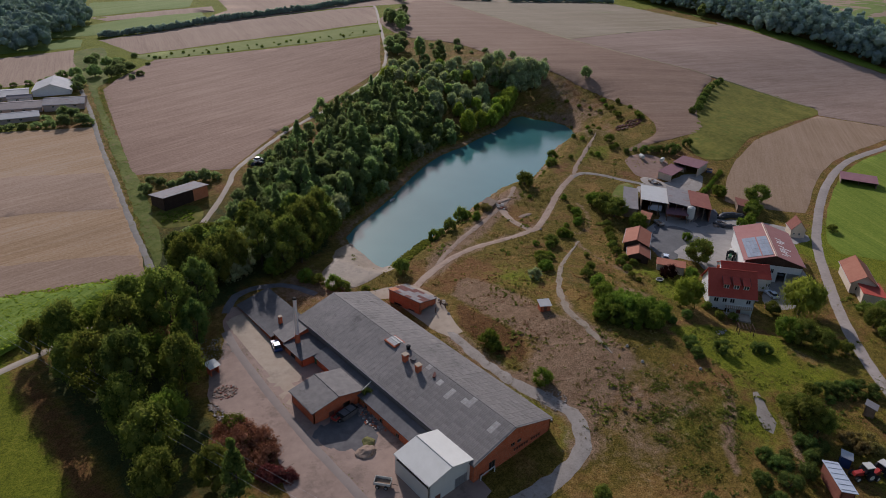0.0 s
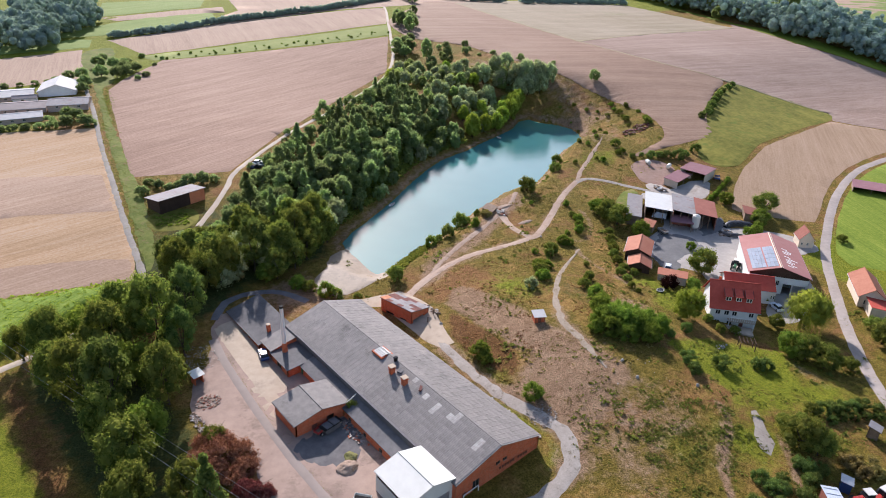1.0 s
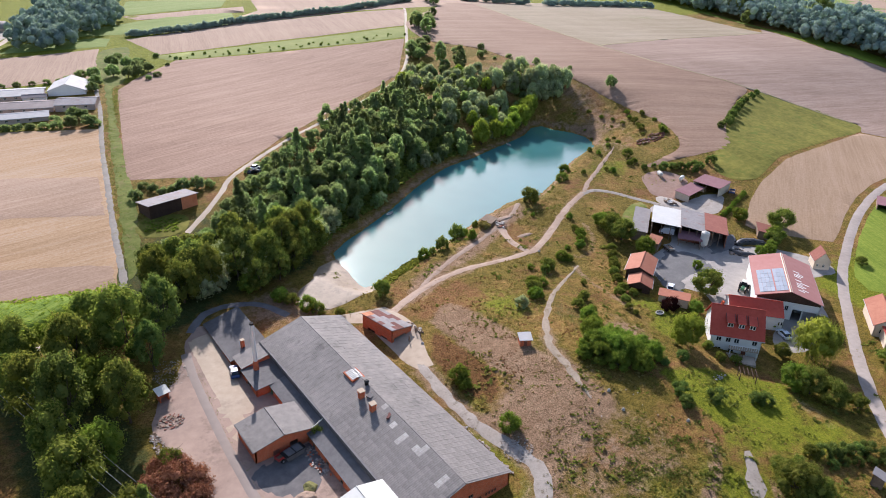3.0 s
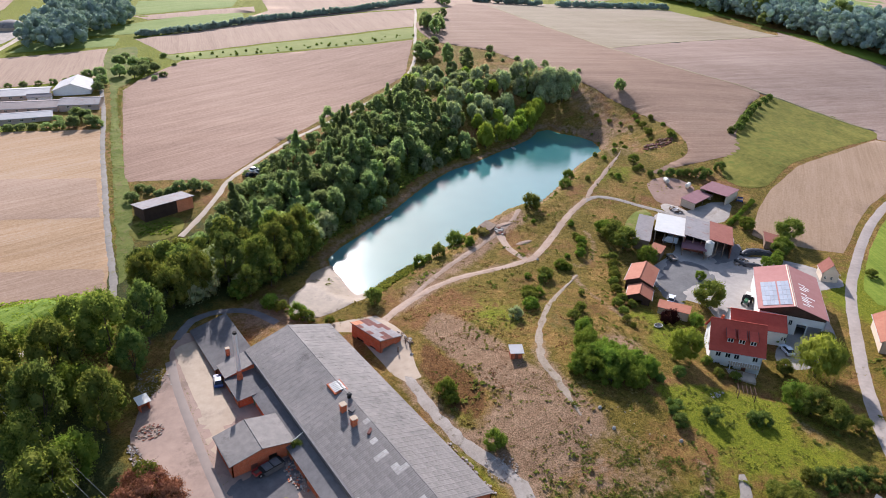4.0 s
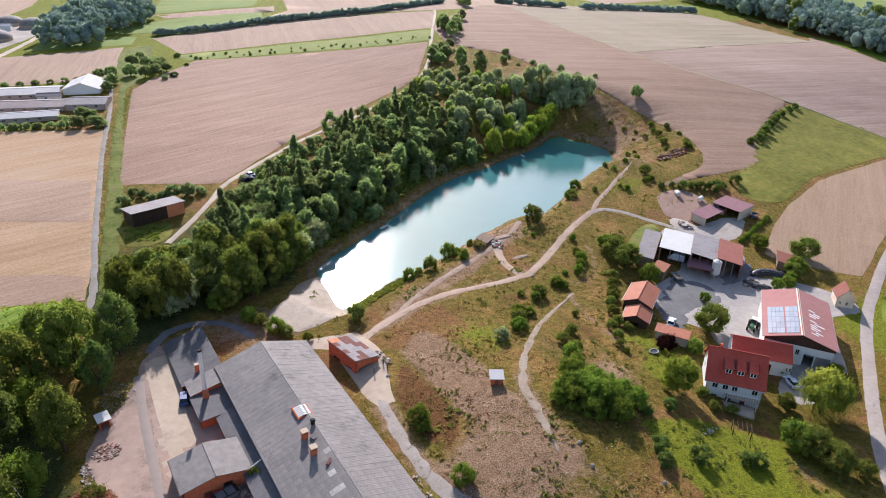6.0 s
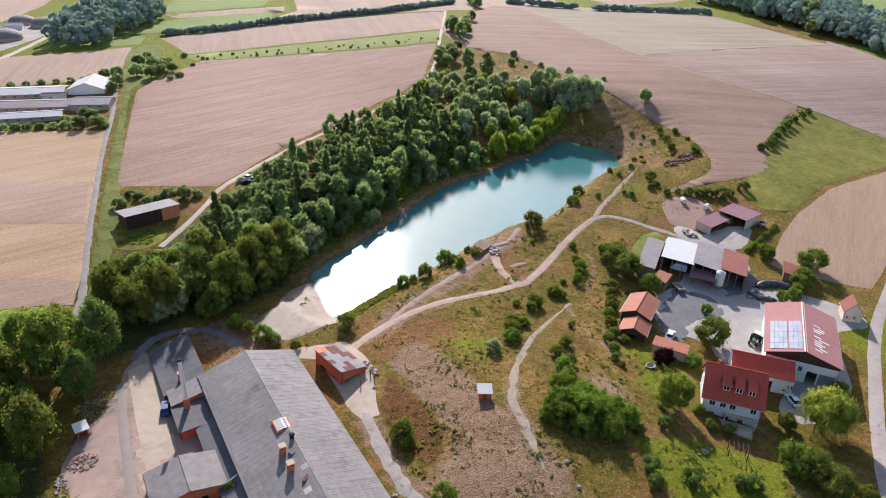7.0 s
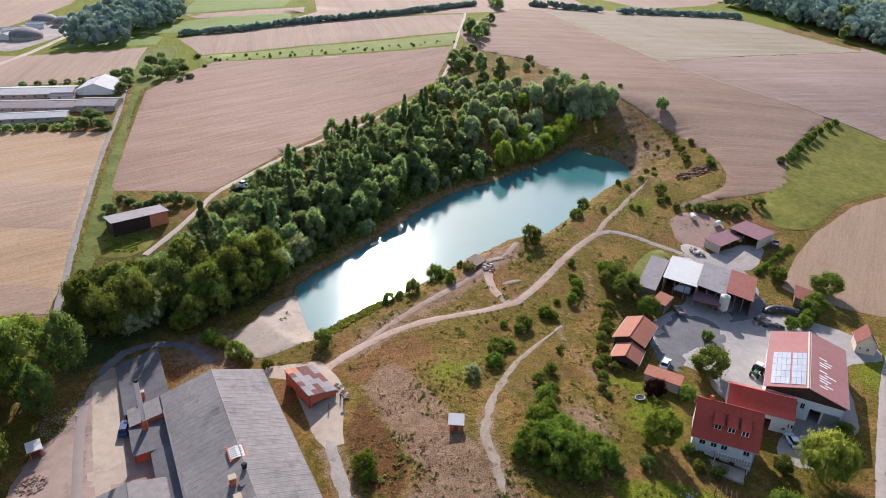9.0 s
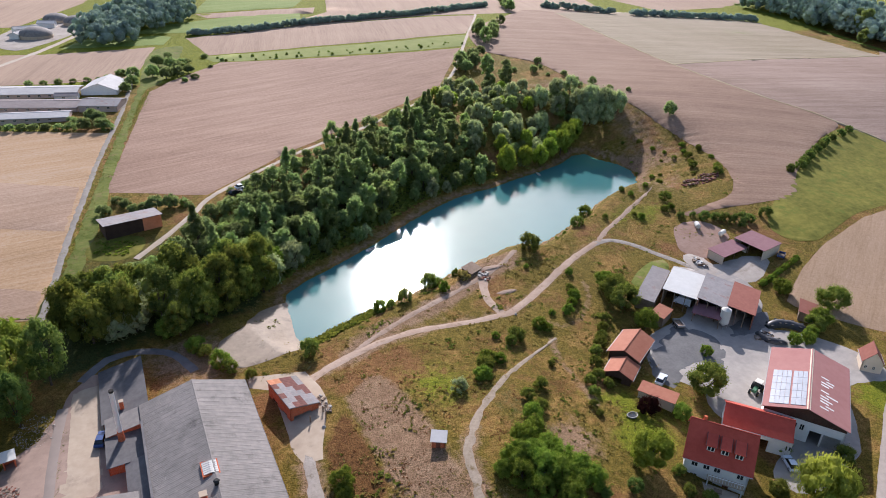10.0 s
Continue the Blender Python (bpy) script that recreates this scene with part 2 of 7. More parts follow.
YARD_LANE = plain("smooth_lane", (0.197, 0.160, 0.138), (0.244, 0.200, 0.172), 0.4, 0.9, 0.25, bump=0.1)
CONCRETE_GREY = plain("grey_concrete", (0.27, 0.235, 0.2), (0.37, 0.325, 0.28), 0.6, 0.9, 0.25, bump=0.2, stain=(0.21, 0.17, 0.13))
CONCRETE = plain("pale_concrete", (0.36, 0.282, 0.205), (0.47, 0.38, 0.285), 0.6, 0.9, 0.25, bump=0.2, stain=(0.293, 0.230, 0.176))
DARK_YARD = plain("dark_yard", (0.10, 0.095, 0.095), (0.19, 0.175, 0.17), 0.7, 0.9, 0.25, bump=0.3)
PAVING = plain("farmyard_paving", (0.275, 0.252, 0.230), (0.409, 0.372, 0.333), 0.5, 0.9, 0.25, bump=0.2)
PAVING_DARK = plain("grey_cobbles_and_shade", (0.117, 0.114, 0.116), (0.180, 0.176, 0.172), 2.0, 0.9, 0.25, bump=0.4)
RED_GRIT = plain("reddish_grit", (0.240, 0.148, 0.112), (0.336, 0.232, 0.184), 0.9, 0.95, 0.1, bump=0.5, dist=0.06)
BARK = plain("bark", (0.06, 0.045, 0.035), (0.13, 0.10, 0.075), 6, 0.95, 0.1)
BRICK = brick_mat("red_brick", (0.610, 0.142, 0.055), (0.460, 0.100, 0.042), (0.500, 0.235, 0.135))
FIBRE = plain("grey_fibre_cement", (0.138, 0.127, 0.118), (0.240, 0.216, 0.198), 0.8, 0.8, 0.28, bump=0.3, vary=0.1, big=0.1, stain=(0.105, 0.096, 0.088))
FIBRE_DARK = plain("dark_fibre_cement", (0.085, 0.08, 0.082), (0.15, 0.143, 0.143), 0.8, 0.85, 0.3, bump=0.25, vary=0.12)
SHEET_BROWN = plain("brown_roof_sheet", (0.112, 0.041, 0.034), (0.165, 0.068, 0.056), 1.5, 0.85, 0.2)
BRICK_BRIGHT = plain("orange_brick", (0.6, 0.19, 0.085), (0.74, 0.27, 0.13), 1.5, 0.9, 0.2)
SHEET_ORANGE = plain("orange_roof_sheet", (0.42, 0.16, 0.075), (0.50, 0.22, 0.12), 1.5, 0.85, 0.2)
WHITE_SHEET = plain("white_sheet_metal", (0.548, 0.534, 0.482), (0.625, 0.611, 0.560), 0.6, 0.85, 0.2, bump=0.1)
WHITE_WALL = plain("white_render", (0.66, 0.65, 0.62), (0.78, 0.77, 0.74), 0.7, 0.9, 0.2, bump=0.15)
CREAM_WALL = plain("cream_render", (0.55, 0.45, 0.34), (0.66, 0.56, 0.45), 0.7, 0.9, 0.2, bump=0.15)
TILE_RED = plain("red_clay_tile", (0.36, 0.055, 0.035), (0.47, 0.085, 0.055), 1.2, 0.8, 0.25, bump=0.3)
TILE_PINK = plain("faded_red_sheet", (0.285, 0.128, 0.115), (0.335, 0.162, 0.146), 0.8, 0.85, 0.2, bump=0.15)
TILE_ORANGE = plain("terracotta_tile", (0.29, 0.098, 0.056), (0.37, 0.148, 0.088), 1.2, 0.8, 0.25, bump=0.3)
ROOF_PLUM = plain("plum_roof_sheet", (0.209, 0.099, 0.112), (0.266, 0.139, 0.151), 1.0, 0.85, 0.2)
ROOF_RUST = plain("rusty_red_roof", (0.200, 0.068, 0.049), (0.266, 0.101, 0.075), 1.0, 0.85, 0.2)
ROOF_GREY = plain("weathered_grey_roof", (0.189, 0.175, 0.175), (0.266, 0.248, 0.245), 1.0, 0.85, 0.2, stain=(0.210, 0.119, 0.098))
PINK_WALL = plain("pinkish_render", (0.42, 0.31, 0.26), (0.52, 0.4, 0.34), 0.7, 0.9, 0.2, bump=0.15)
ROOF_PALE = plain("pale_fibre_roof", (0.36, 0.35, 0.34), (0.48, 0.47, 0.46), 0.5, 0.85, 0.2)
ROOF_WHITE = plain("pale_grey_sheet", (0.5, 0.5, 0.48), (0.6, 0.6, 0.575), 0.6, 0.85, 0.2)
TIMBER_DARK = plain("dark_brown_boards", (0.045, 0.025, 0.018), (0.085, 0.05, 0.035), 4, 0.9, 0.2)
ROOF_DUSK = plain("dusky_sheet_roof", (0.2, 0.165, 0.155), (0.29, 0.25, 0.235), 0.5, 0.85, 0.2)
TIMBER = plain("weathered_timber", (0.16, 0.11, 0.075), (0.27, 0.20, 0.145), 4, 0.9, 0.2)
TIMBER_RED = plain("red_brown_boards", (0.17, 0.06, 0.04), (0.25, 0.095, 0.065), 4, 0.85, 0.2)
METAL = plain("galvanised_metal", (0.360, 0.360, 0.360), (0.480, 0.480, 0.480), 3, 0.45, 0.5, 0.6)
GLAZED = plain("milky_glazing", (0.42, 0.46, 0.52), (0.54, 0.58, 0.64), 1.0, 0.3, 0.5, bump=0.05)
STEEL = plain("pale_steel", (0.78, 0.77, 0.75), (0.86, 0.85, 0.83), 2, 0.35, 0.6, 0.3, bump=0.05)
SOLAR = plain("solar_cells", (0.17, 0.20, 0.25), (0.23, 0.265, 0.32), 0.6, 0.4, 0.4, bump=0)
GLASS = plain("window_glass", (0.015, 0.018, 0.022), (0.03, 0.035, 0.04), 1, 0.08, 0.6, bump=0)
DARK = plain("dark_interior", (0.012, 0.011, 0.01), (0.03, 0.027, 0.025), 2, 0.9, 0.2, bump=0)
BLUE_PAINT = plain("blue_paint", (0.02, 0.05, 0.16), (0.035, 0.075, 0.21), 2, 0.35, 0.5, bump=0)
PALE_PAINT = plain("pale_car_paint", (0.60, 0.66, 0.74), (0.68, 0.73, 0.8), 2, 0.25, 0.5, bump=0)
RED_PAINT = plain("red_paint", (0.38, 0.03, 0.025), (0.48, 0.05, 0.04), 2, 0.45, 0.5, bump=0)
GREEN_PAINT = plain("green_paint", (0.03, 0.12, 0.06), (0.05, 0.17, 0.08), 2, 0.5, 0.5, bump=0)
YELLOW_PAINT = plain("yellow_paint", (0.55, 0.36, 0.03), (0.62, 0.42, 0.05), 2, 0.5, 0.5, bump=0)
TARP = plain("black_sheeting", (0.02, 0.02, 0.022), (0.05, 0.05, 0.055), 1.5, 0.45, 0.5, bump=0.5, dist=0.08)
RUBBER = plain("black_rubber", (0.015, 0.015, 0.015), (0.03, 0.03, 0.03), 3, 0.8, 0.3, bump=0)
STONE = plain("pale_stone", (0.300, 0.277, 0.247), (0.435, 0.413, 0.375), 2, 0.9, 0.2, bump=0.5)
RUBBLE = plain("broken_rubble", (0.240, 0.192, 0.160), (0.368, 0.312, 0.264), 2, 0.95, 0.15, bump=0.5)
LEAF = leaf_mat("leaf_green", (0.096, 0.138, 0.030), (0.325, 0.335, 0.076))
LEAF_BRIGHT = leaf_mat("leaf_bright_green", (0.120, 0.191, 0.029), (0.274, 0.326, 0.060))
LEAF_GREY = leaf_mat("leaf_willow_grey", (0.270, 0.330, 0.180), (0.560, 0.590, 0.370), 0.62)
LEAF_DARK = leaf_mat("leaf_dark_green", (0.080, 0.128, 0.036), (0.255, 0.305, 0.085))
LEAF_YELLOW = leaf_mat("leaf_yellow_green", (0.235, 0.316, 0.043), (0.407, 0.476, 0.084))
# pale bluish tones: the distance haze is mixed into this leaf colour
LEAF_FAR_HAZY = leaf_mat("leaf_far_hazy", (0.270, 0.360, 0.360), (0.450, 0.540, 0.510), vary=0.1)
LEAF_PURPLE = leaf_mat("leaf_dark_purple", (0.02, 0.008, 0.01), (0.05, 0.018, 0.02))
LEAF_WEEP = leaf_mat("leaf_weeping_willow", (0.24, 0.29, 0.045), (0.42, 0.44, 0.085))
# leaf greens of the distant trees, lightened and greyed to carry the haze
LEAF_HILL_HAZY = leaf_mat("leaf_hill_hazy", (0.200, 0.268, 0.130), (0.350, 0.415, 0.205), 0.78, vary=0.3)
LEAF_HILL_PALE_HAZY = leaf_mat("leaf_hill_pale_hazy", (0.225, 0.300, 0.120), (0.400, 0.470, 0.190), 0.76, vary=0.25)
LEAF_RUST = leaf_mat("rusty_dock", (0.2, 0.1, 0.05), (0.36, 0.22, 0.11), glow=0.5)
LEAF_WEED = leaf_mat("olive_weeds", (0.105, 0.120, 0.030), (0.235, 0.235, 0.062), glow=0.5)
LEAF_DEAD = leaf_mat("dead_red_brown_needles", (0.150, 0.050, 0.038), (0.400, 0.158, 0.112), glow=0.25)
LEAF_DRY = leaf_mat("dry_stalks", (0.203, 0.160, 0.059), (0.405, 0.321, 0.126), glow=0.45)

ROOF_CLAY = plain("clay_pantile", (0.44, 0.17, 0.10), (0.54, 0.23, 0.145), 1.2, 0.8, 0.25, bump=0.3)
LETTER = plain("faded_dark_paint", (0.10, 0.045, 0.03), (0.14, 0.06, 0.04), 3, 0.9, 0.2, bump=0)
MOSS = plain("mossy_heap", (0.12, 0.12, 0.04), (0.2, 0.18, 0.08), 2, 0.95, 0.1)

# ---- land ----
LAKE = [(93, 146), (95.5, 153), (102, 158), (110, 162), (117, 166), (124, 170), (129, 173), (134, 176.5), (145, 183.5), (157, 190.5), (168, 195.5), (177, 197.7), (184, 199), (195, 203), (210, 207.4), (223, 212), (234, 219), (241, 219), (242, 212),
        (246, 204), (246.5, 195), (243, 188), (237, 181), (230, 178), (220, 176), (210, 171), (199, 164.5), (189, 159), (180, 154.6), (171, 151), (166, 154), (163, 154), (156, 151.5), (150, 149.5), (145.6, 148), (138.6, 145.5), (132.6, 142.5), (126.5, 140.6),
        (118.5, 138), (113, 136), (107, 134), (101.7, 132.5), (97, 130.5), (93, 129), (91.5, 132), (92, 137), (92.8, 143)]


def step(v, a, b):
    t = np.clip((v - a) / (b - a), 0, 1)
    return t * t * (3 - 2 * t)


def signed_distance(x, y, poly):
    """Metres from the outline, positive outside."""
    px, py = np.asarray(x, float), np.asarray(y, float)
    best, inside = np.full(px.shape, 1e9), np.zeros(px.shape, bool)
    for (ax, ay), (bx, by) in zip(poly, poly[1:] + poly[:1]):
        dx, dy = bx - ax, by - ay
        t = np.clip(((px - ax) * dx + (py - ay) * dy) / (dx * dx + dy * dy), 0, 1)
        best = np.minimum(best, np.hypot(px - ax - t * dx, py - ay - t * dy))
        if ay != by:
            inside ^= ((ay > py) != (by > py)) & (px < (bx - ax) * (py - ay) / (by - ay) + ax)
    return np.where(inside, -best, best)


def height(x, y):
    """The lie of the land: pasture knoll, village hollow, fields that rise behind the lake, and the lake's basin."""
    x, y = np.asarray(x, float), np.asarray(y, float)

    def hill(cx, cy, sx, sy):
        return np.exp(-((x - cx) / sx) ** 2 - ((y - cy) / sy) ** 2)

    def rise(v, a, w):
        return 1 / (1 + np.exp(-np.clip((v - a) / w, -40, 40)))
    h = (0.9 + 7.0 * rise(y, 170, 25) + 6.0 * rise(y, 330, 50) + 3.5 * rise(x + 0.3 * y, 300, 30) * rise(y, 150, 25) - 12.0 * rise(x, 420, 60) + 4.8 * hill(112, 72, 32, 38)
         - 1.5 * hill(185, 80, 45, 40) + 1.8 * hill(270, 130, 60, 40) + 6.3 * rise(y, 170, 25) * np.clip((x - 50) / 200, -1, 3) + 3.0 * rise(x, 240, 15) - 1.8 * hill(150, 55, 20, 16))
    h = h + 0.12 * np.sin(x * 0.21 + y * 0.13) * np.sin(y * 0.19 - x * 0.07)
    d = signed_distance(x, y, LAKE)
    side = (y - 140) * 0.926 - (x - 93) * 0.378
    w = 7 + 15 * step(side, -5, 15) + 8 * step(x, 205, 240) + 10 * step(side, 0, 12) * step(x, 150, 200)
    head = step(x, 225, 242)
    bank = (1 - head) * step(d, -0.5, w) ** 0.8 + head * (0.2 * step(d, -0.5, 4.5) + 0.8 * step(d, -4, 34))
    out = 0.06 + (h - 0.06) * bank + head * 0.5 * np.sin(x * 0.9 + 0.4 * y) * np.sin(y * 0.7) * step(d, 1, 6) * step(-d, -30, -20)
    return np.where(d < 0, np.minimum(0.03 - 2.6 * step(-d, 0, 9), out), out)


def at_ground(x, y, dz=0.0):
    return float(height(np.array([x]), np.array([y]))[0]) + dz


def mesh_object(name, verts, faces, material, parent=None, label="", smooth=False):
    me = bpy.data.meshes.new(name)
    me.from_pydata(verts, [], faces)
    me.materials.append(material)
    if smooth:
        me.polygons.foreach_set("use_smooth", [True] * len(me.polygons))
    me.update()
    ob = new(name, me)
    if parent:
        ob.parent = parent
    if label:
        tagged(ob, label)
    return ob


def curve(points, gap, closed=False):
    """A smooth line through the points, with a point every gap metres or so."""
    n, out = len(points), []
    for i in range(n if closed else n - 1):
        p = [Vector((*points[(i + k) % n if closed else min(max(i + k, 0), n - 1)][:2], 0)) for k in (-1, 0, 1, 2)]
        steps = max(1, int((p[2] - p[1]).length / gap))
        for k in range(steps):
            t = k / steps
            q = 0.5 * (2 * p[1] + (p[2] - p[0]) * t + (2 * p[0] - 5 * p[1] + 4 * p[2] - p[3]) * t * t + (3 * p[1] - p[0] - 3 * p[2] + p[3]) * t ** 3)
            out.append((q.x, q.y))
    if not closed:
        out.append(tuple(points[-1][:2]))
    return out


def drape(name, outline, material, lift=0.08, cell=6.0, wobble=0.15, rounded=True, rim_drop=0.75):
    """A thin sheet of another cover laid over the land within the outline."""
    rnd = random.Random(len(name) * 31 + int(outline[0][0]))
    pts = curve(outline, max(2.0, cell * 0.5), True) if rounded else outline
    if not rounded:
        dense = []
        for (ax, ay), (bx, by) in zip(pts, pts[1:] + pts[:1]):
            k = max(1, int(math.hypot(bx - ax, by - ay) / max(2.5, cell * 0.6)))
            dense += [(ax + (bx - ax) * i / k, ay + (by - ay) * i / k) for i in range(k)]
        pts = dense
    bm = bmesh.new()
    ring = [bm.verts.new((x + rnd.uniform(-wobble, wobble), y + rnd.uniform(-wobble, wobble), 0)) for x, y in pts]
    bmesh.ops.triangulate(bm, faces=[bm.faces.new(ring)])
    xs, ys = [p[0] for p in pts], [p[1] for p in pts]
    for axis, lo, hi in ((0, min(xs), max(xs)), (1, min(ys), max(ys))):
        for k in range(1, int((hi - lo) / cell) + 1):
            co, no = [0, 0, 0], [0, 0, 0]
            co[axis], no[axis] = lo + k * cell, 1
            bmesh.ops.bisect_plane(bm, geom=bm.verts[:] + bm.edges[:] + bm.faces[:], plane_co=co, plane_no=no)
    rim = [v for v in bm.verts if v.is_boundary]
    z = height(np.array([v.co.x for v in bm.verts]), np.array([v.co.y for v in bm.verts]))
    for v, h in zip(bm.verts, z):
        v.co.z = h + lift
    for v in rim:
        v.co.z -= lift * rim_drop
    for f in bm.faces:
        if f.normal.z < 0:
            f.normal_flip()
        f.smooth = True
    me = bpy.data.meshes.new(name)
    bm.to_mesh(me)
    bm.free()
    me.materials.append(material)
    return new(name, me)


def strip(name, line, width, material, lift=0.07, wobble=0.15, gap=2.0, cells=4, edge=-0.06):
    """A road or track along the line; its edges run down into the ground."""
    rnd = random.Random(len(name) * 17 + int(line[0][0]))
    pts = curve(line, gap)
    verts, faces = [], []
    for i, (x, y) in enumerate(pts):
        ax, ay = pts[max(i - 1, 0)]
        bx, by = pts[min(i + 1, len(pts) - 1)]
        l = math.hypot(bx - ax, by - ay) or 1
        nx, ny = -(by - ay) / l, (bx - ax) / l
        w = width(i / (len(pts) - 1)) if callable(width) else width
        for k in range(cells + 1):
            o = (k / cells - 0.5) * w
            if k in (0, cells):
                o += rnd.uniform(-wobble, wobble)
            verts.append((x + nx * o, y + ny * o, k in (0, cells)))
    z = height(np.array([v[0] for v in verts]), np.array([v[1] for v in verts]))
    verts = [(x, y, h + (edge if e else lift)) for (x, y, e), h in zip(verts, z)]
    for i in range(len(pts) - 1):
        for k in range(cells):
            a = i * (cells + 1) + k
            faces.append((a + 1, a, a + cells + 1, a + cells + 2))
    return mesh_object(name, verts, faces, material, smooth=True)


def blob(x, y, cx, cy, sx, sy, turn=0.0):
    c, s = math.cos(radians(turn)), math.sin(radians(turn))
    u, v = (x - cx) * c + (y - cy) * s, (y - cy) * c - (x - cx) * s
    return np.exp(-((u / sx) ** 2 + (v / sy) ** 2))


def line_distance(x, y, line):
    best = np.full(x.shape, 1e9)
    for (ax, ay), (bx, by) in zip(line, line[1:]):
        dx, dy = bx - ax, by - ay
        t = np.clip(((x - ax) * dx + (y - ay) * dy) / (dx * dx + dy * dy), 0, 1)
        best = np.minimum(best, np.hypot(x - ax - t * dx, y - ay - t * dy))
    return best


def build_ground():
    def axis(lo, a, b, far, fine, mid, end):
        near = np.arange(a, b, fine)
        out = [near]
        out.append(np.arange(b, far, mid))
        tail, v, g = [], far, mid
        while v < end:
            tail.append(v)
            g *= 1.25
            v += g
        head, v, g = [], a - fine * 2, fine * 2
        while v > lo:
            head.append(v)
            g *= 1.25
            v -= g
        return np.concatenate([np.array([lo] + head[::-1]), *out, np.array(tail + [end])])
    xs, ys = axis(-2500, -5, 300, 620, 1.5, 5.0, 3600), axis(-2500, 10, 330, 620, 1.5, 5.0, 3600)
    X, Y = np.meshgrid(xs, ys)
    Z = height(X, Y)
    nx, ny = len(xs), len(ys)
    verts = np.stack([X.ravel(), Y.ravel(), Z.ravel()], -1)
    i = (np.arange(ny - 1)[:, None] * nx + np.arange(nx - 1)[None, :]).ravel()
    faces = np.stack([i, i + 1, i + nx + 1, i + nx], -1)
    me = bpy.data.meshes.new("ground")
    me.vertices.add(len(verts))
    me.vertices.foreach_set("co", verts.ravel())
    me.loops.add(faces.size)
    me.loops.foreach_set("vertex_index", faces.ravel())
    me.polygons.add(len(faces))
    me.polygons.foreach_set("loop_start", np.arange(0, faces.size, 4))
    me.polygons.foreach_set("use_smooth", np.ones(len(faces), bool))
    me.update(calc_edges=True)
    x, y = X.ravel(), Y.ravel()
    d = signed_distance(x, y, LAKE)
    side = (y - 140) * 0.926 - (x - 93) * 0.378
    patch = [(94.9, 104.6), (100.5, 108.8), (104.2, 108.6), (105.8, 103), (106.4, 94.5), (106.0, 87), (105.2, 81), (98, 79.6), (94.6, 82), (94.4, 88), (94.4, 97)]
    worn = [(94.4, 82), (105.3, 81), (104.4, 76), (104.6, 67), (105.4, 61), (99, 57.5), (92, 55), (85.5, 58), (85.6, 65), (85.0, 71.5), (90, 74), (94, 77)]
    soil = 0.95 * step(-signed_distance(x, y, patch), -1.2, 1.5) + 0.8 * step(-signed_distance(x, y, worn), -3.0, 2.5) + 0.5 * blob(x, y, 106, 66, 4, 9) + 0.35 * blob(x, y, 98, 52, 8, 6)
    soil += 0.9 * blob(x, y, 138, 134, 22, 3.2, 28) + 0.9 * blob(x, y, 152, 142, 7, 4) + 0.9 * blob(x, y, 128.5, 76, 4.5, 5.5) + 0.6 * blob(x, y, 232, 168, 16, 9, 20) + 0.7 * blob(x, y, 108, 124, 9, 3, 20)
    for line, wide, much in (([(149, 113.4), (152, 110), (158, 111.7), (165.6, 118.3), (169, 125)], 1.0, 0.6), ([(146, 107), (144, 103.4), (142, 95.7), (141.2, 90.8), (140.5, 84)], 1.0, 0.75),
                             ([(88, 112), (108, 119.5), (125, 120.3), (143, 120), (160, 129), (177, 138), (185, 141)], 2.0, 0.6), ([(100, 117), (115, 125.5), (133, 132.5), (152, 140.5)], 2.2, 0.6), ([(113.6, 43.9), (111.9, 41), (108, 38.6), (103.4, 36.8), (99.5, 34.2), (95.6, 31.3)], 0.9, 0.85), ([(115.3, 32.1), (111, 28.1), (106.6, 24.7), (104.9, 23.1)], 0.9, 0.85), ([(84, 92), (82.3, 80), (82.3, 72), (83.8, 64), (85.2, 58), (82.5, 53), (77, 50)], 2.6, 0.8), ([(112, 84), (108.5, 79), (107, 74), (105, 68), (104, 60)], 1.8, 0.7)):
        soil += much * np.exp(-(line_distance(x, y, line) / wide) ** 2)
    soil += 0.62 * blob(x, y, 262, 225, 7, 30, -8) + 0.55 * blob(x, y, 252, 192, 9, 12) + 0.5 * blob(x, y, 248, 262, 14, 12, -40) + 0.7 * np.exp(-(d / 3.0) ** 2) * (d > 0) + 0.5 * blob(x, y, 72, 124, 9, 5)
    soil += 0.45 * blob(x, y, 88, 46, 9, 12) + 0.35 * blob(x, y, 104, 44, 6, 10)
    lush = 0.6 * blob(x, y, 208, 226, 18, 9, 30) + 0.45 * blob(x, y, 215, 252, 14, 8, 40) + 0.4 * blob(x, y, 114, 101, 6, 9) + 0.3 * blob(x, y, 118, 32, 18, 10) + 0.3 * blob(x, y, 140, 45, 14, 10) + 0.55 * blob(x, y, 210, 150, 14, 8) + 0.5 * blob(x, y, 66, 118, 4, 6) + 0.35 * blob(x, y, 110, 100, 10, 7) + 0.5 * blob(x, y, 85, 72, 3, 22)
    lush += 0.9 * step(x, 190, 200) * step(-y, -75, -62) + 0.5 * step(-y, -20, 0) + 0.9 * step(-x, -70, -20) * step(y, 120, 160) * step(-y, -420, -300) + 0.95 * step(-x - 0.06 * (y - 100), -10, -5) + 0.8 * step(y, 334, 348) + 0.5 * blob(x, y, 150, 78, 14, 12)
    lush += 0.7 * step(np.hypot(x - 150, y - 180), 420, 520)
    for poly, much in (([(122.6, 61.6), (134, 58), (144.1, 46.9), (134.3, 40.2), (127.8, 44.5), (120.3, 44.9), (121, 56)], 1.15), ([(115.9, 42.4), (126.9, 44.1), (142.8, 33.6), (140.5, 27), (124.6, 34.7)], 0.3), ([(139, 88), (149, 84), (146, 71), (137, 66), (136, 74), (145, 80)], 0.45)):
        lush += much * step(-signed_distance(x, y, poly), -2.5, 2.0)
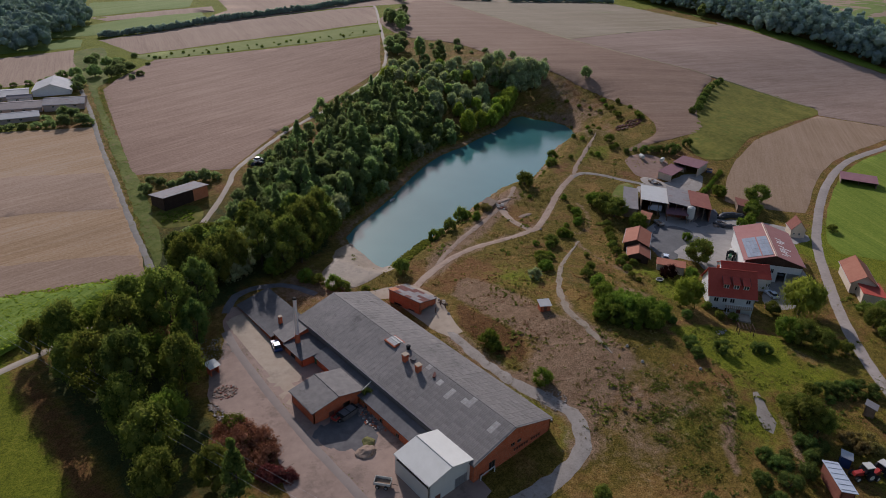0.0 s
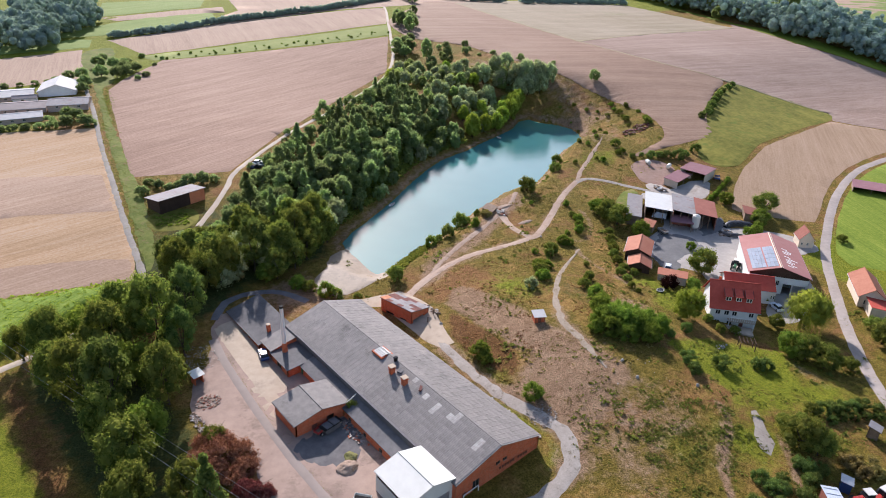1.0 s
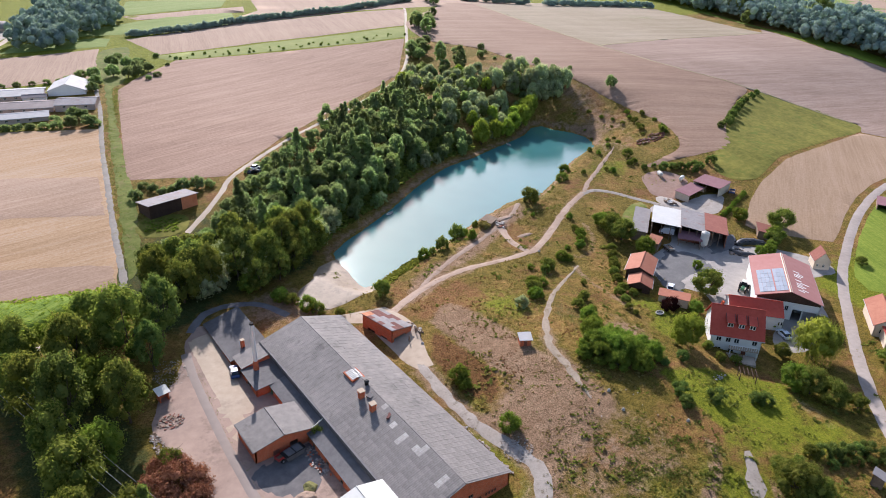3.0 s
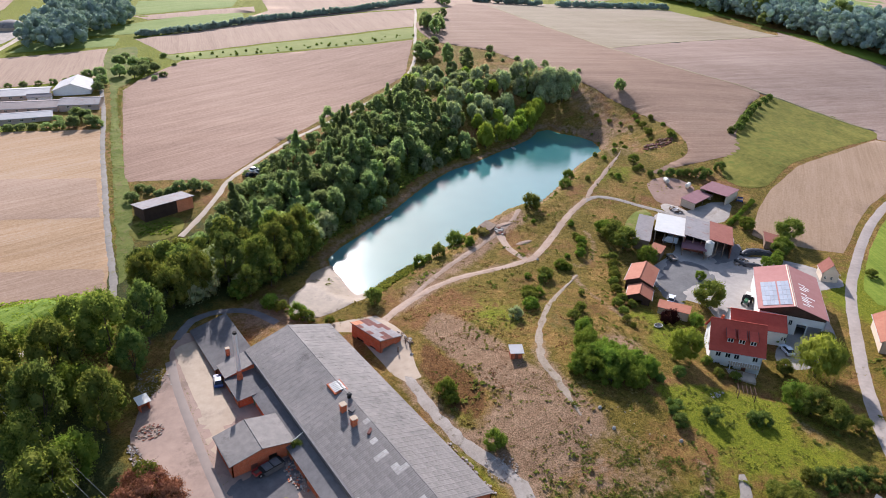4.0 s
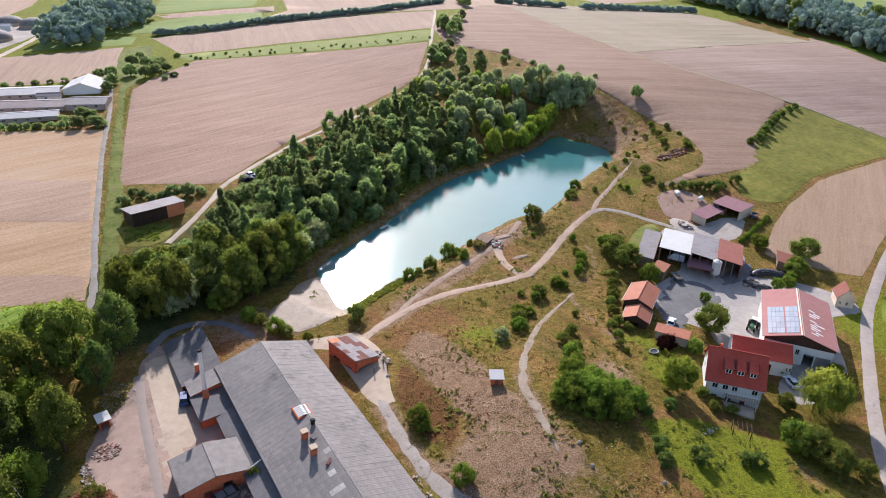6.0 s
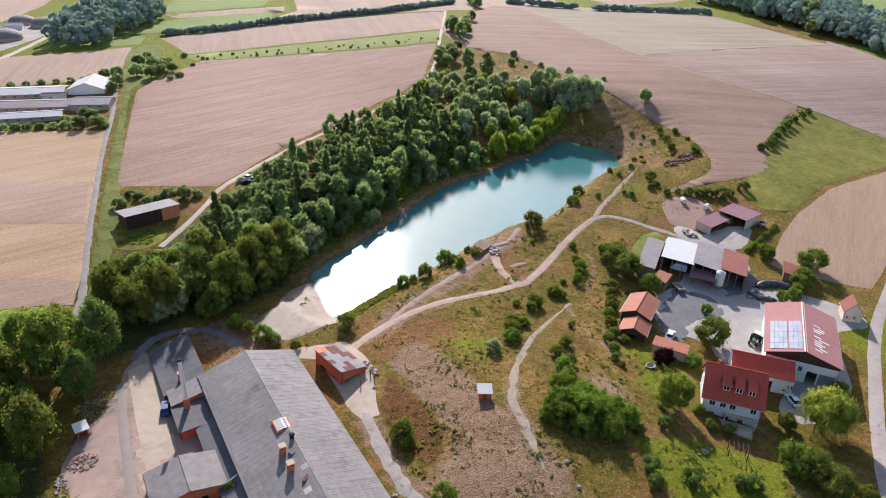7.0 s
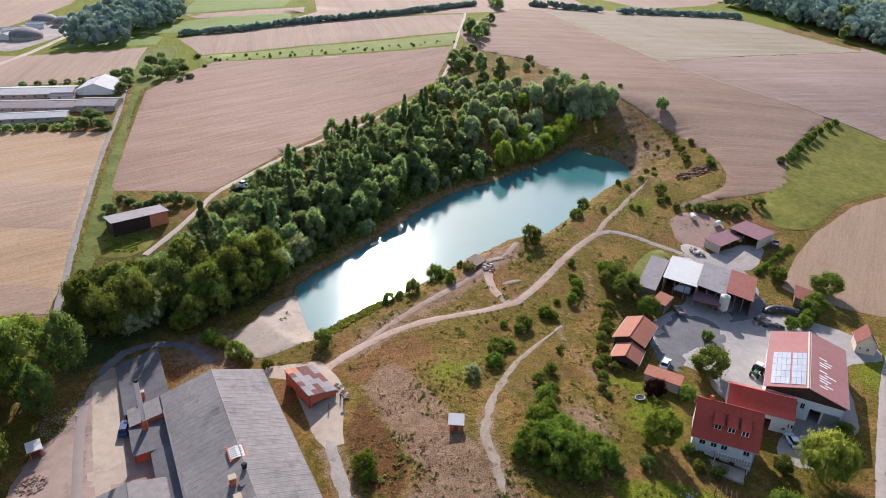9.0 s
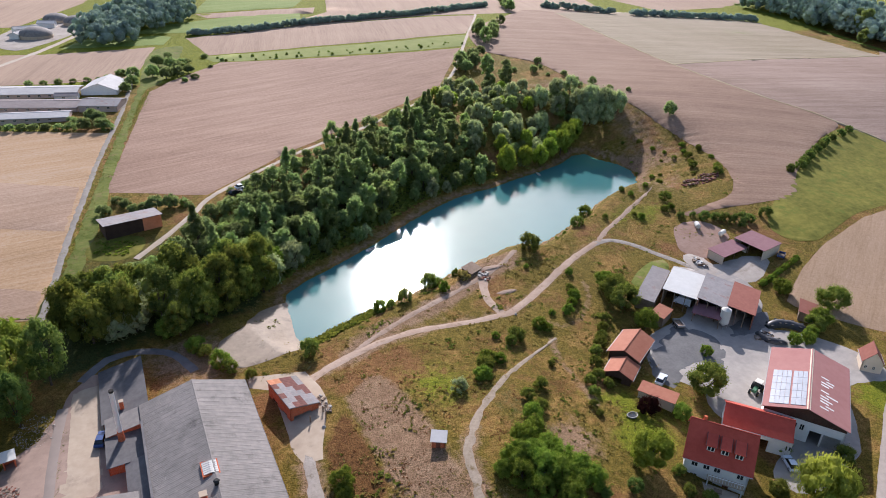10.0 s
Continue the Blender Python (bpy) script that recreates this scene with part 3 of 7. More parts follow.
    lush += 0.18 * step(-y, -62, -45) * step(x, 95, 108) + 0.5 * blob(x, y, 97.5, 43, 4, 6) + 0.5 * blob(x, y, 108.5, 36.5, 3, 5, 40) + 0.6 * blob(x, y, 80.8, 66, 1.6, 12) + 0.6 * blob(x, y, 78, 53.5, 4, 2.5)
    tan = step(-signed_distance(x, y, [(128.6, 82.5), (137.8, 83.8), (143.0, 80.5), (133.2, 71.2), (125.4, 68.0), (122.0, 71), (125, 77)]), -1.5, 2.0)
    lush *= 1 - 0.95 * tan
    soil += 0.08 * tan + 0.5 * blob(x, y, 141, 38.5, 2.2, 5, -10)
    rust = 1.1 * step(-signed_distance(x, y, [(87.2, 92.5), (93.6, 101), (94.0, 88), (94.0, 80), (91, 75.5), (85.5, 73), (85.2, 80)]), -1.5, 1.5) + 0.2 * tan + 0.5 * blob(x, y, 131, 110, 9, 6) + 0.6 * blob(x, y, 136, 92, 5, 8) + 0.5 * blob(x, y, 215, 240, 12, 20) + 0.5 * blob(x, y, 98, 46, 9, 9) + 0.5 * blob(x, y, 112, 112, 7, 3)
    # rank growth; west of the yard its dark tone also paints tree shade
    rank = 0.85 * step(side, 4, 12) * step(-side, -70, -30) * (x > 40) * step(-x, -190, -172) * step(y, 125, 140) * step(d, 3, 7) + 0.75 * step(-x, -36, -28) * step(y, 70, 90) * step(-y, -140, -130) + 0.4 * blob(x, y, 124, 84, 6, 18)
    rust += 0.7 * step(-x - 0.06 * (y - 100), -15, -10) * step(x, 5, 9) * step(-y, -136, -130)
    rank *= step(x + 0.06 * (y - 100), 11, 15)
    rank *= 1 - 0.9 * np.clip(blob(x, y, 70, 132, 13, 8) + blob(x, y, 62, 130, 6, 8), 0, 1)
    soil += 0.75 * blob(x, y, 70, 132, 12, 6)
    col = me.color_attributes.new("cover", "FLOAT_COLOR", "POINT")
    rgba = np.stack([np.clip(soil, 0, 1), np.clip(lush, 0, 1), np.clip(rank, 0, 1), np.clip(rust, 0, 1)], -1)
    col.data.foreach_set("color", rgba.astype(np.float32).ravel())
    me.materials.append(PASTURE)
    return tagged(new("ground", me), "rough dry pasture with green and bare earth patches", "ground", kind="structure")


build_ground()


def lay(ob, label, category):
    return tagged(ob, label, category, kind="structure")


shore = curve(LAKE, 3.0, True)
bm = bmesh.new()
bmesh.ops.triangulate(bm, faces=[bm.faces.new([bm.verts.new((x, y, 0.0)) for x, y in [(a + (a - 165) * 0.02, b + (b - 172) * 0.03) for a, b in shore]])])
me = bpy.data.meshes.new("water")
bm.to_mesh(me)
bm.free()
me.materials.append(WATER)
lay(new("water", me), "turquoise quarry lake, calm, mirroring the bright sky", "lake")

# fields
lay(drape("field_by_wood", [(58, 220), (81, 329), (93, 345), (120, 372), (246, 344), (203, 284), (148, 251), (116, 231), (86, 207)], FIELD_BROWN, 0.14, 8, rounded=False), "large pinkish brown harvested field beside the wood", "field")
lay(drape("field_ochre", [(-60, 330), (33, 291), (62, 277), (43, 168), (40, 157), (10, 166), (-60, 195)], FIELD_OCHRE, 0.14, 4, rounded=False), "ochre stubble field with machine lanes", "field")
lay(drape("field_band", [(-60, 268), (29, 240), (51.5, 227), (46.5, 198), (27, 208), (-60, 236)], FIELD_BAND, 0.2, 4, 0.5, rounded=False, rim_drop=0.15), "brownish worked band across the stubble field", "field")
lay(drape("field_band", [(-60, 205), (25, 177), (42, 168.5), (40.2, 158), (10, 167), (-60, 196)], FIELD_BAND, 0.2, 4, 0.5, rounded=False, rim_drop=0.15), "brownish worked band at the end of the stubble field", "field")
lay(drape("field_behind_farm", [(-120, 470), (37, 424), (93, 422), (77, 354), (33, 360), (-120, 400)], FIELD_FAR, 0.14, 10, rounded=False), "brown harvested field behind the farm buildings", "field")
lay(drape("field_strip", [(112, 442), (180, 449), (304, 430), (266, 375), (178, 388), (117, 390)], FIELD_FAR, 0.14, 10, rounded=False), "long brown field before the far hedge", "field")
lay(drape("orchard_strip", [(113, 388), (180, 384), (264, 371), (249, 347), (180, 362), (117, 374)], ORCHARD_GRASS, 0.16, 8, rounded=False), "pale green orchard meadow with young fruit trees", "meadow")
lay(drape("field_behind_lake", [(268, 375), (290, 397), (317, 418), (356, 447), (373, 432), (360, 385), (348, 338), (336, 271), (335, 218), (347, 183), (320, 170), (300, 160), (282, 150), (266, 138), (250, 139), (236, 141.5), (223, 142.8), (221.4, 144.4), (234.6, 145.4), (246.8, 147.8), (256.7, 157.5), (263.5, 172.6), (266.5, 191.2), (268.2, 212), (267.2, 240), (264.8, 268), (266, 295), (258, 318), (254, 335)], FIELD_RIGHT, 0.3, 4), "reddish brown harrowed field curving round the quarry", "field")
lay(drape("field_pale", [(372, 432), (420, 432), (470, 428), (520, 376), (512, 330), (504, 287), (503, 261), (416, 267.5), (354, 268), (332, 268), (346, 338), (359, 386)], FIELD_PALE, 0.3, 5, rounded=False), "pale fallow field with a greenish bloom", "field")
lay(drape("field_red", [(332, 272), (354, 272), (416, 271), (503, 265), (518, 275), (496, 214), (506, 170), (530, 110), (372, 96), (352, 124), (363, 131), (345, 182), (332, 218)], FIELD_RED, 0.25, 5, rounded=False), "brown harvested field in front of the far wood", "field")
lay(strip("field_lane", [(371, 430), (359, 386), (347, 338), (334.3, 270.5), (334, 218), (346, 184), (362, 133)], 1.9, FIELD_LANE, 0.4, 0.3, 3), "thin grassy lane between two fields", "lane")
lay(strip("field_lane", [(334.3, 270.5), (354, 270), (416, 269.5), (502, 263)], 1.9, FIELD_LANE, 0.4, 0.3, 3), "thin grassy lane between two fields", "lane")
lay(drape("wood_verge", [(590, 470), (545, 350), (520, 276), (498, 214), (509, 168), (535, 108), (540, 112), (513, 170), (502, 214), (524, 274), (552, 350), (598, 470)], GREEN_LUSH, 0.25, 12, rounded=False), "green grass verge along the far wood", "verge")
lay(drape("meadow_behind_wood", [(690, 430), (600, 300), (570, 210), (600, 140), (800, 140), (900, 400)], GREEN_FAR, 0.3, 25, rounded=False), "green meadow beyond the far wood", "meadow")
lay(drape("meadow_triangle", [(345, 175), (362, 130), (320, 124), (277, 121.5), (246, 115), (243, 129), (285, 152)], GREEN_FIELD, 0.2, 6), "green mown meadow on the slope", "meadow")
lay(drape("field_tan", [(350, 124), (310, 121), (276, 119), (246, 112), (229, 105.5), (214, 97.5), (214, 95), (219.5, 84.5), (222.5, 80.2), (226.5, 75.4), (235, 78), (248, 82.4), (264.2, 86.8), (281.7, 89.6), (301, 90.4), (340, 90), (376, 91), (371, 96)], FIELD_TAN, 0.16, 6, rounded=False), "tan stubble field above the village", "field")
lay(drape("meadow_by_road", [(440, 80), (330, 82.6), (297, 83.8), (270.6, 81.6), (252.3, 77.2), (235, 72), (219.8, 66), (210, 61.5), (205.5, 55.6), (208.1, 50.8), (211, 44), (240, 20), (440, 20)], GREEN_LUSH, 0.12, 5, rounded=False), "lush green meadow beside the village road", "meadow")
for label_, pts in (("green crop strip", [(46, 436), (98.2, 427.4), (105, 449), (98.4, 455.5), (58, 459)]), ("green crop field", [(84, 468), (115, 459), (183.5, 449), (197, 494), (153.4, 505), (100, 490)]), ("green crop field behind a hedge", [(129, 531), (200, 524), (225, 575), (150, 597)])):
    lay(drape("far_green_field", pts, GREEN_FAR, 0.3, 12, rounded=False), label_ + " in the distance", "field")
for pts in ([(60, 620), (20, 520), (-300, 560), (-300, 900), (120, 900)], [(215, 490), (165, 450), (300, 436), (420, 430), (520, 640), (260, 640)], [(135, 505), (205, 490), (214, 516), (130, 526)], [(640, 480), (560, 445), (480, 440), (500, 800), (900, 800)], [(820, 390), (700, 260), (660, 140), (1200, 100), (1400, 500)]):
    lay(drape("far_field", pts, FIELD_FAR, 0.3, 25, rounded=False), "pale brown harvested field in the far distance", "field")

lay(drape("verge", [(89, 408), (106, 420), (104, 400), (88, 345), (78, 325), (60, 226), (57, 206), (49, 170), (44, 160), (45, 168), (51, 200), (56, 225), (62.5, 262), (69.5, 296), (77, 335)], GREEN_VERGE, 0.1, 3, 0.4), "bright green grass verge beside the field road", "verge")

# roads, tracks and yards
lay(strip("road_village", [(380, 84), (327, 85.2), (297, 86.6), (281.7, 85.7), (266.6, 83.3), (250.7, 79.6), (235.8, 74.8), (222.4, 69.8), (210.4, 65.0), (197.8, 58.6), (185.7, 51.6), (176, 46), (163, 38), (153, 31), (143, 23), (128, 8)], 3.6, ASPHALT), "worn grey asphalt lane through the village", "road")
lay(strip("track_meadow", [(88, 112), (99, 117), (108, 119.5), (116, 120.5), (125, 120.3), (134, 119.5), (143, 120), (151, 124), (160, 129), (167, 133), (177, 138), (185, 141)], 2.5, SAND_TRACK, 0.09, 0.3), "rutted sandy track across the pasture", "track")
lay(strip("track_to_farm", [(184, 140.5), (190, 140.5), (195, 136), (198, 130), (201, 124), (203, 118)], 2.4, GRAVEL, 0.08), "gravel farm track bending towards the sheds", "track")
lay(strip("track_quarry", [(186, 141), (193, 146), (207, 153), (221, 160), (226, 163)], lambda t: 1.9 * min(1, (1 - t) / 0.35 + 0.1), SAND_TRACK, 0.08, 0.35), "pale sandy track along the quarry edge", "track")
lay(strip("track_shore", [(100, 117), (107, 121.5), (115, 125.5), (122, 128.5), (133, 132.5), (143, 136.5), (152, 140.5), (160, 146)], 1.8, SAND_TRACK, 0.08, 0.3), "faint sandy track down to the shore", "track")
lay(strip("track_fork", [(144, 136), (140.5, 128), (140.5, 120)], 2.8, SAND_TRACK, 0.08, 0.5), "short sandy link between two tracks", "track")
lay(strip("path_pasture", [(147, 107), (141, 104), (132, 100), (123, 94), (115.5, 88), (112, 84), (108.5, 79), (107, 74), (105, 68), (103, 63)], lambda t: (1.0 + 1.4 * t) * min(1, (1 - t) / 0.15 + 0.12), PATH, 0.06, 0.6), "narrow pale gravel path through dry grass", "path")
lay(strip("track_east", [(87, 101), (84, 92), (82.3, 80), (82, 72), (83.3, 64), (84.2, 58), (81.5, 53), (77, 50), (70, 49.5), (63, 50), (55, 50)], lambda t: 2.0 + 2.6 * t, GRAVEL, 0.07, 0.5), "gravel track round the end of the brickworks", "track")
lay(strip("road_fields", [(75, 345), (67, 297), (58.5, 255), (51.5, 215), (46.5, 186), (42, 158), (38, 150)], 1.7, FIELD_ROAD, 0.2, 0.2, 1.2, 4, 0.1), "straight gravel field road", "road")
lay(strip("track_wood", [(63, 176), (71, 185), (80, 196), (86, 204.5), (100, 216), (120, 230), (132, 237), (145, 243.5), (163, 254), (180, 264.5), (199, 278.5), (222, 305), (245, 340), (267, 374), (303, 430), (330, 480)], 2.1, PALE_SAND, 0.12, 0.2), "pale field track along the edge of the wood", "track")
lay(strip("road_far_farm", [(0, 370), (29, 421), (46, 457), (58, 487), (70, 520)], 4.0, PALE_SAND, 0.3), "pale road to the far farm", "road")
lay(strip("path_valley", [(-8, 134), (5, 137.5), (14, 139.5), (24, 143)], 2.2, PALE_SAND, 0.1), "pale path at the edge of the wood", "path")
lay(drape("beach", [(95, 148.5), (91, 147.6), (87.4, 144.6), (82.4, 138.6), (78.6, 135.4), (75.4, 132.6), (74.4, 129), (75.4, 126), (79.0, 123.2), (84.5, 123.2), (90.3, 124.6), (96, 128.5), (95, 132), (94.5, 138)], SILT, 0.16, 1.5, 0.5), "pale silty beach at the end of the lake", "beach")
lay(drape("yard", [(53.2, 132), (48, 130), (45.5, 124), (42, 117), (37, 113), (34, 104), (35, 96), (38, 88), (34, 74), (31, 55), (48, 52), (60, 55), (60, 68), (56, 84), (59, 100), (53, 116)], YARD, 0.08, 3, 0.5), "dusty pinkish concrete yard of the brickworks", "yard")
lay(strip("yard_lane", [(46, 124), (44.7, 114.5), (43.8, 102.6), (43, 87), (43, 74), (43, 60)], 2.6, YARD_LANE, 0.12, 0.2), "smooth grey lane across the yard", "lane")
lay(drape("yard_slab", [(52.8, 129), (47.6, 128), (46.2, 117), (45.2, 104), (44.6, 92), (45.6, 92), (47.2, 96.5), (52.3, 101), (52.6, 114)], CONCRETE, 0.13, 3, 0.15, False), "pale worn concrete drive beside the sheds", "drive")
# a darker patch of floor on the garage's south side
lay(drape("yard_dark", [(45.6, 86), (56, 86), (56, 80), (51, 75), (45, 78), (43.6, 84)], DARK_YARD, 0.13, 3, 0.3), "dark patch of yard floor before the garage", "yard")
lay(drape("yard_apron", [(90.5, 116.5), (91.6, 110), (91.6, 105), (88.6, 97.5), (86, 90.5), (83, 91), (82, 94), (82.5, 104), (83, 113), (79, 116), (79, 120)], CONCRETE, 0.1, 3, 0.15, False), "pale concrete apron beside the brick shed", "apron")
lay(strip("track_grey", [(49, 131), (54, 136.5), (61, 137), (67, 133), (70, 126)], 2.4, DARK_YARD, 0.09, 0.2), "dark gravel track behind the annexe", "track")
lay(drape("farmyard", [(203, 119), (197, 122), (192, 112), (185, 104), (172, 101), (165, 97), (161, 89), (166, 80), (163, 74), (168, 62), (160, 57), (163, 51), (173, 52), (181, 54), (186, 58), (198, 68), (208, 66), (212, 72), (207, 85), (200, 92), (208, 101), (212, 112)], PAVING, 0.1, 4, 0.3), "grey paved farmyard between barns", "yard")
lay(drape("farmyard_cobbles", [(179, 101), (172.7, 99.1), (165, 94.5), (159.5, 88), (160.5, 82.5), (166.8, 85.9), (173.7, 87.4), (176, 83), (183.5, 90), (184.1, 95.5)], PAVING_DARK, 0.16, 3, 0.3), "dark cobbled part of the farmyard", "yard")
# the shade in front of the machine sheds, put down as a dark sheet
lay(drape("farmyard_cobbles", [(198.5, 97.2), (204.9, 95.8), (197, 90), (190.8, 90.6), (188, 94)], PAVING_DARK, 0.16, 3, 0.3), "shade before the machine sheds, laid as dark paving", "yard")
lay(drape("shed_apron", [(209.2, 119), (216, 118.4), (222, 117.8), (226, 114), (216.3, 108), (210, 109), (203.5, 115), (203, 124), (207, 126), (210, 124)], CONCRETE_GREY, 0.1, 3, 0.3), "pale gravel and concrete apron before the open sheds", "apron")
lay(drape("kitchen_garden", [(181.4, 121), (194.9, 127), (197.6, 123.7), (184, 116.5)], GREEN_VERGE, 0.12, 2, 0.3), "green kitchen garden behind the old sheds", "garden")
lay(drape("grit_yard", [(224, 139), (214, 139), (206, 128), (210, 122), (218, 124), (226, 129)], RED_GRIT, 0.1, 3, 0.3), "reddish grit yard with farm tanks", "yard")
lay(drape("garden_slab", [(117.4, 39.1), (118.4, 38.4), (114.8, 34.7), (112.8, 32.4), (109.5, 31.2), (109.1, 32.2), (111.8, 35.3)], GRAVEL, 0.07, 2, 0.3), "old concrete slab overgrown by weeds", "slab")
lay(drape("garden_plot", [(54, 190), (66, 187), (62, 177), (52, 180)], GREEN_FIELD, 0.1, 3, 0.2), "vegetable plot in rows", "garden")

# ---- building kit ----
def root(name, label, category, x, y, z, yaw=0.0, group=""):
    e = new(name)
    e.matrix_world = pose(x, y, z, 0, 0, yaw)
    return tagged(e, label, category, group)


def add_box(v, f, lo, hi):
    b = len(v)
    v += [(x, y, z) for z in (lo[2], hi[2]) for y in (lo[1], hi[1]) for x in (lo[0], hi[0])]
    f += [tuple(b + i for i in q) for q in ((0, 2, 3, 1), (4, 5, 7, 6), (0, 1, 5, 4), (2, 6, 7, 3), (0, 4, 6, 2), (1, 3, 7, 5))]


def box_part(name, lo, hi, material, parent, label=""):
    v, f = [], []
    add_box(v, f, lo, hi)
    return mesh_object(name, v, f, material, parent, label)


def slab(name, corners, thick, material, parent, label=""):
    """A sheet with thickness below the four corners."""
    n = len(corners)
    v = [tuple(c) for c in corners] + [(c[0], c[1], c[2] - thick) for c in corners]
    f = [tuple(range(n)), tuple(range(2 * n - 1, n - 1, -1))] + [(i, i + n, (i + 1) % n + n, (i + 1) % n) for i in range(n)]
    return mesh_object(name, v, f, material, parent, label)


def tube(v, f, a, b, ra, rb, sides=8, cap=True):
    a, b = Vector(a), Vector(b)
    q = (b - a).to_track_quat("Z", "Y")
    s = len(v)
    for p, r in ((a, ra), (b, rb)):
        for k in range(sides):
            t = 2 * math.pi * k / sides
            v.append(tuple(p + q @ Vector((r * math.cos(t), r * math.sin(t), 0))))
    for k in range(sides):
        m = (k + 1) % sides
        f.append((s + k, s + m, s + sides + m, s + sides + k))
    if cap:
        f.append(tuple(s + k for k in reversed(range(sides))))
        f.append(tuple(s + sides + k for k in range(sides)))


def tube_part(name, a, b, ra, rb, material, parent, label="", sides=10):
    v, f = [], []
    tube(v, f, a, b, ra, rb, sides)
    return mesh_object(name, v, f, material, parent, label, False)


def wall_panel(parent, m, length, low, high, thick, openings, material, gable=0.0, apex=0.5, gable_material=None):
    """A wall of length by height with real holes; openings are (u0, u1, v0, v1, kind)."""
    us = sorted({0.0, length, *[o[0] for o in openings], *[o[1] for o in openings]})
    vs = sorted({low, high, *[o[2] for o in openings], *[o[3] for o in openings]})
    nu, nv = len(us) - 1, len(vs) - 1
    kept = [[not any(o[0] <= (us[i] + us[i + 1]) / 2 <= o[1] and o[2] <= (vs[j] + vs[j + 1]) / 2 <= o[3] for o in openings) for j in range(nv)] for i in range(nu)]
    v, f, seen = [], [], {}

    def at(i, j, k):
        if (i, j, k) not in seen:
            seen[i, j, k] = len(v)
            v.append((us[i], thick * k, vs[j]))
        return seen[i, j, k]

    def solid(i, j):
        return 0 <= i < nu and 0 <= j < nv and kept[i][j]
    for i in range(nu):
        for j in range(nv):
            if kept[i][j]:
                f.append((at(i, j, 0), at(i + 1, j, 0), at(i + 1, j + 1, 0), at(i, j + 1, 0)))
                f.append((at(i, j, 1), at(i, j + 1, 1), at(i + 1, j + 1, 1), at(i + 1, j, 1)))
                if not solid(i - 1, j):
                    f.append((at(i, j, 0), at(i, j + 1, 0), at(i, j + 1, 1), at(i, j, 1)))
                if not solid(i + 1, j):
                    f.append((at(i + 1, j, 0), at(i + 1, j, 1), at(i + 1, j + 1, 1), at(i + 1, j + 1, 0)))
                if not solid(i, j - 1):
                    f.append((at(i, j, 0), at(i, j, 1), at(i + 1, j, 1), at(i + 1, j, 0)))
                if not solid(i, j + 1) and not (gable and j == nv - 1):
                    f.append((at(i, j + 1, 0), at(i + 1, j + 1, 0), at(i + 1, j + 1, 1), at(i, j + 1, 1)))
    if gable:
        b = len(v)
        v += [(length * apex, 0, high + gable), (length * apex, thick, high + gable)]
        lo, hi = [at(i, nv, 0) for i in range(nu + 1)], [at(i, nv, 1) for i in range(nu + 1)]
        f += [tuple(lo + [b]), tuple(hi[::-1] + [b + 1]), (lo[-1], hi[-1], b + 1, b), (b, b + 1, hi[0], lo[0])]
    w = mesh_object("wall", v, f, material, parent)
    w.matrix_local = m
    for u0, u1, v0, v1, kind in openings:
        if kind == "o":
            continue
        if kind in ("d", "g"):
            dv, df = [], []
            n = max(2, int((u1 - u0) / 0.5))
            line = [(u0 + (u1 - u0) * (k + e) / n, thick * y) for k in range(n) for e, y in ((0.0, 0.4), (0.06, 0.3), (0.94, 0.3))] + [(u1, thick * 0.4), (u1, thick * 0.6), (u0, thick * 0.6)]
            m_ = len(line)
            dv = [(*p, z) for z in (v0, v1) for p in line]
            df = [(k, (k + 1) % m_, m_ + (k + 1) % m_, m_ + k) for k in range(m_)] + [tuple(range(m_ - 1, -1, -1)), tuple(range(m_, 2 * m_))]
            d = mesh_object("door", dv, df, METAL if kind == "g" else TIMBER_RED, parent)
            d.matrix_local = m
            continue
        wv, wf, t = [], [], 0.07
        for lo, hi in (((u0, v0), (u0 + t, v1)), ((u1 - t, v0), (u1, v1)), ((u0 + t, v0), (u1 - t, v0 + t)), ((u0 + t, v1 - t), (u1 - t, v1)), (((u0 + u1) / 2 - t / 2, v0 + t), ((u0 + u1) / 2 + t / 2, v1 - t))):
            add_box(wv, wf, (lo[0], thick * 0.25, lo[1]), (hi[0], thick * 0.6, hi[1]))
        fr = mesh_object("window", wv, wf, WHITE_SHEET if kind == "w" else TIMBER, parent)
        fr.matrix_local = m
        box_part("pane", (u0 + 0.02, thick * 0.65, v0 + 0.02), (u1 - 0.02, thick * 0.75, v1 - 0.02), GLASS, fr)
    return w


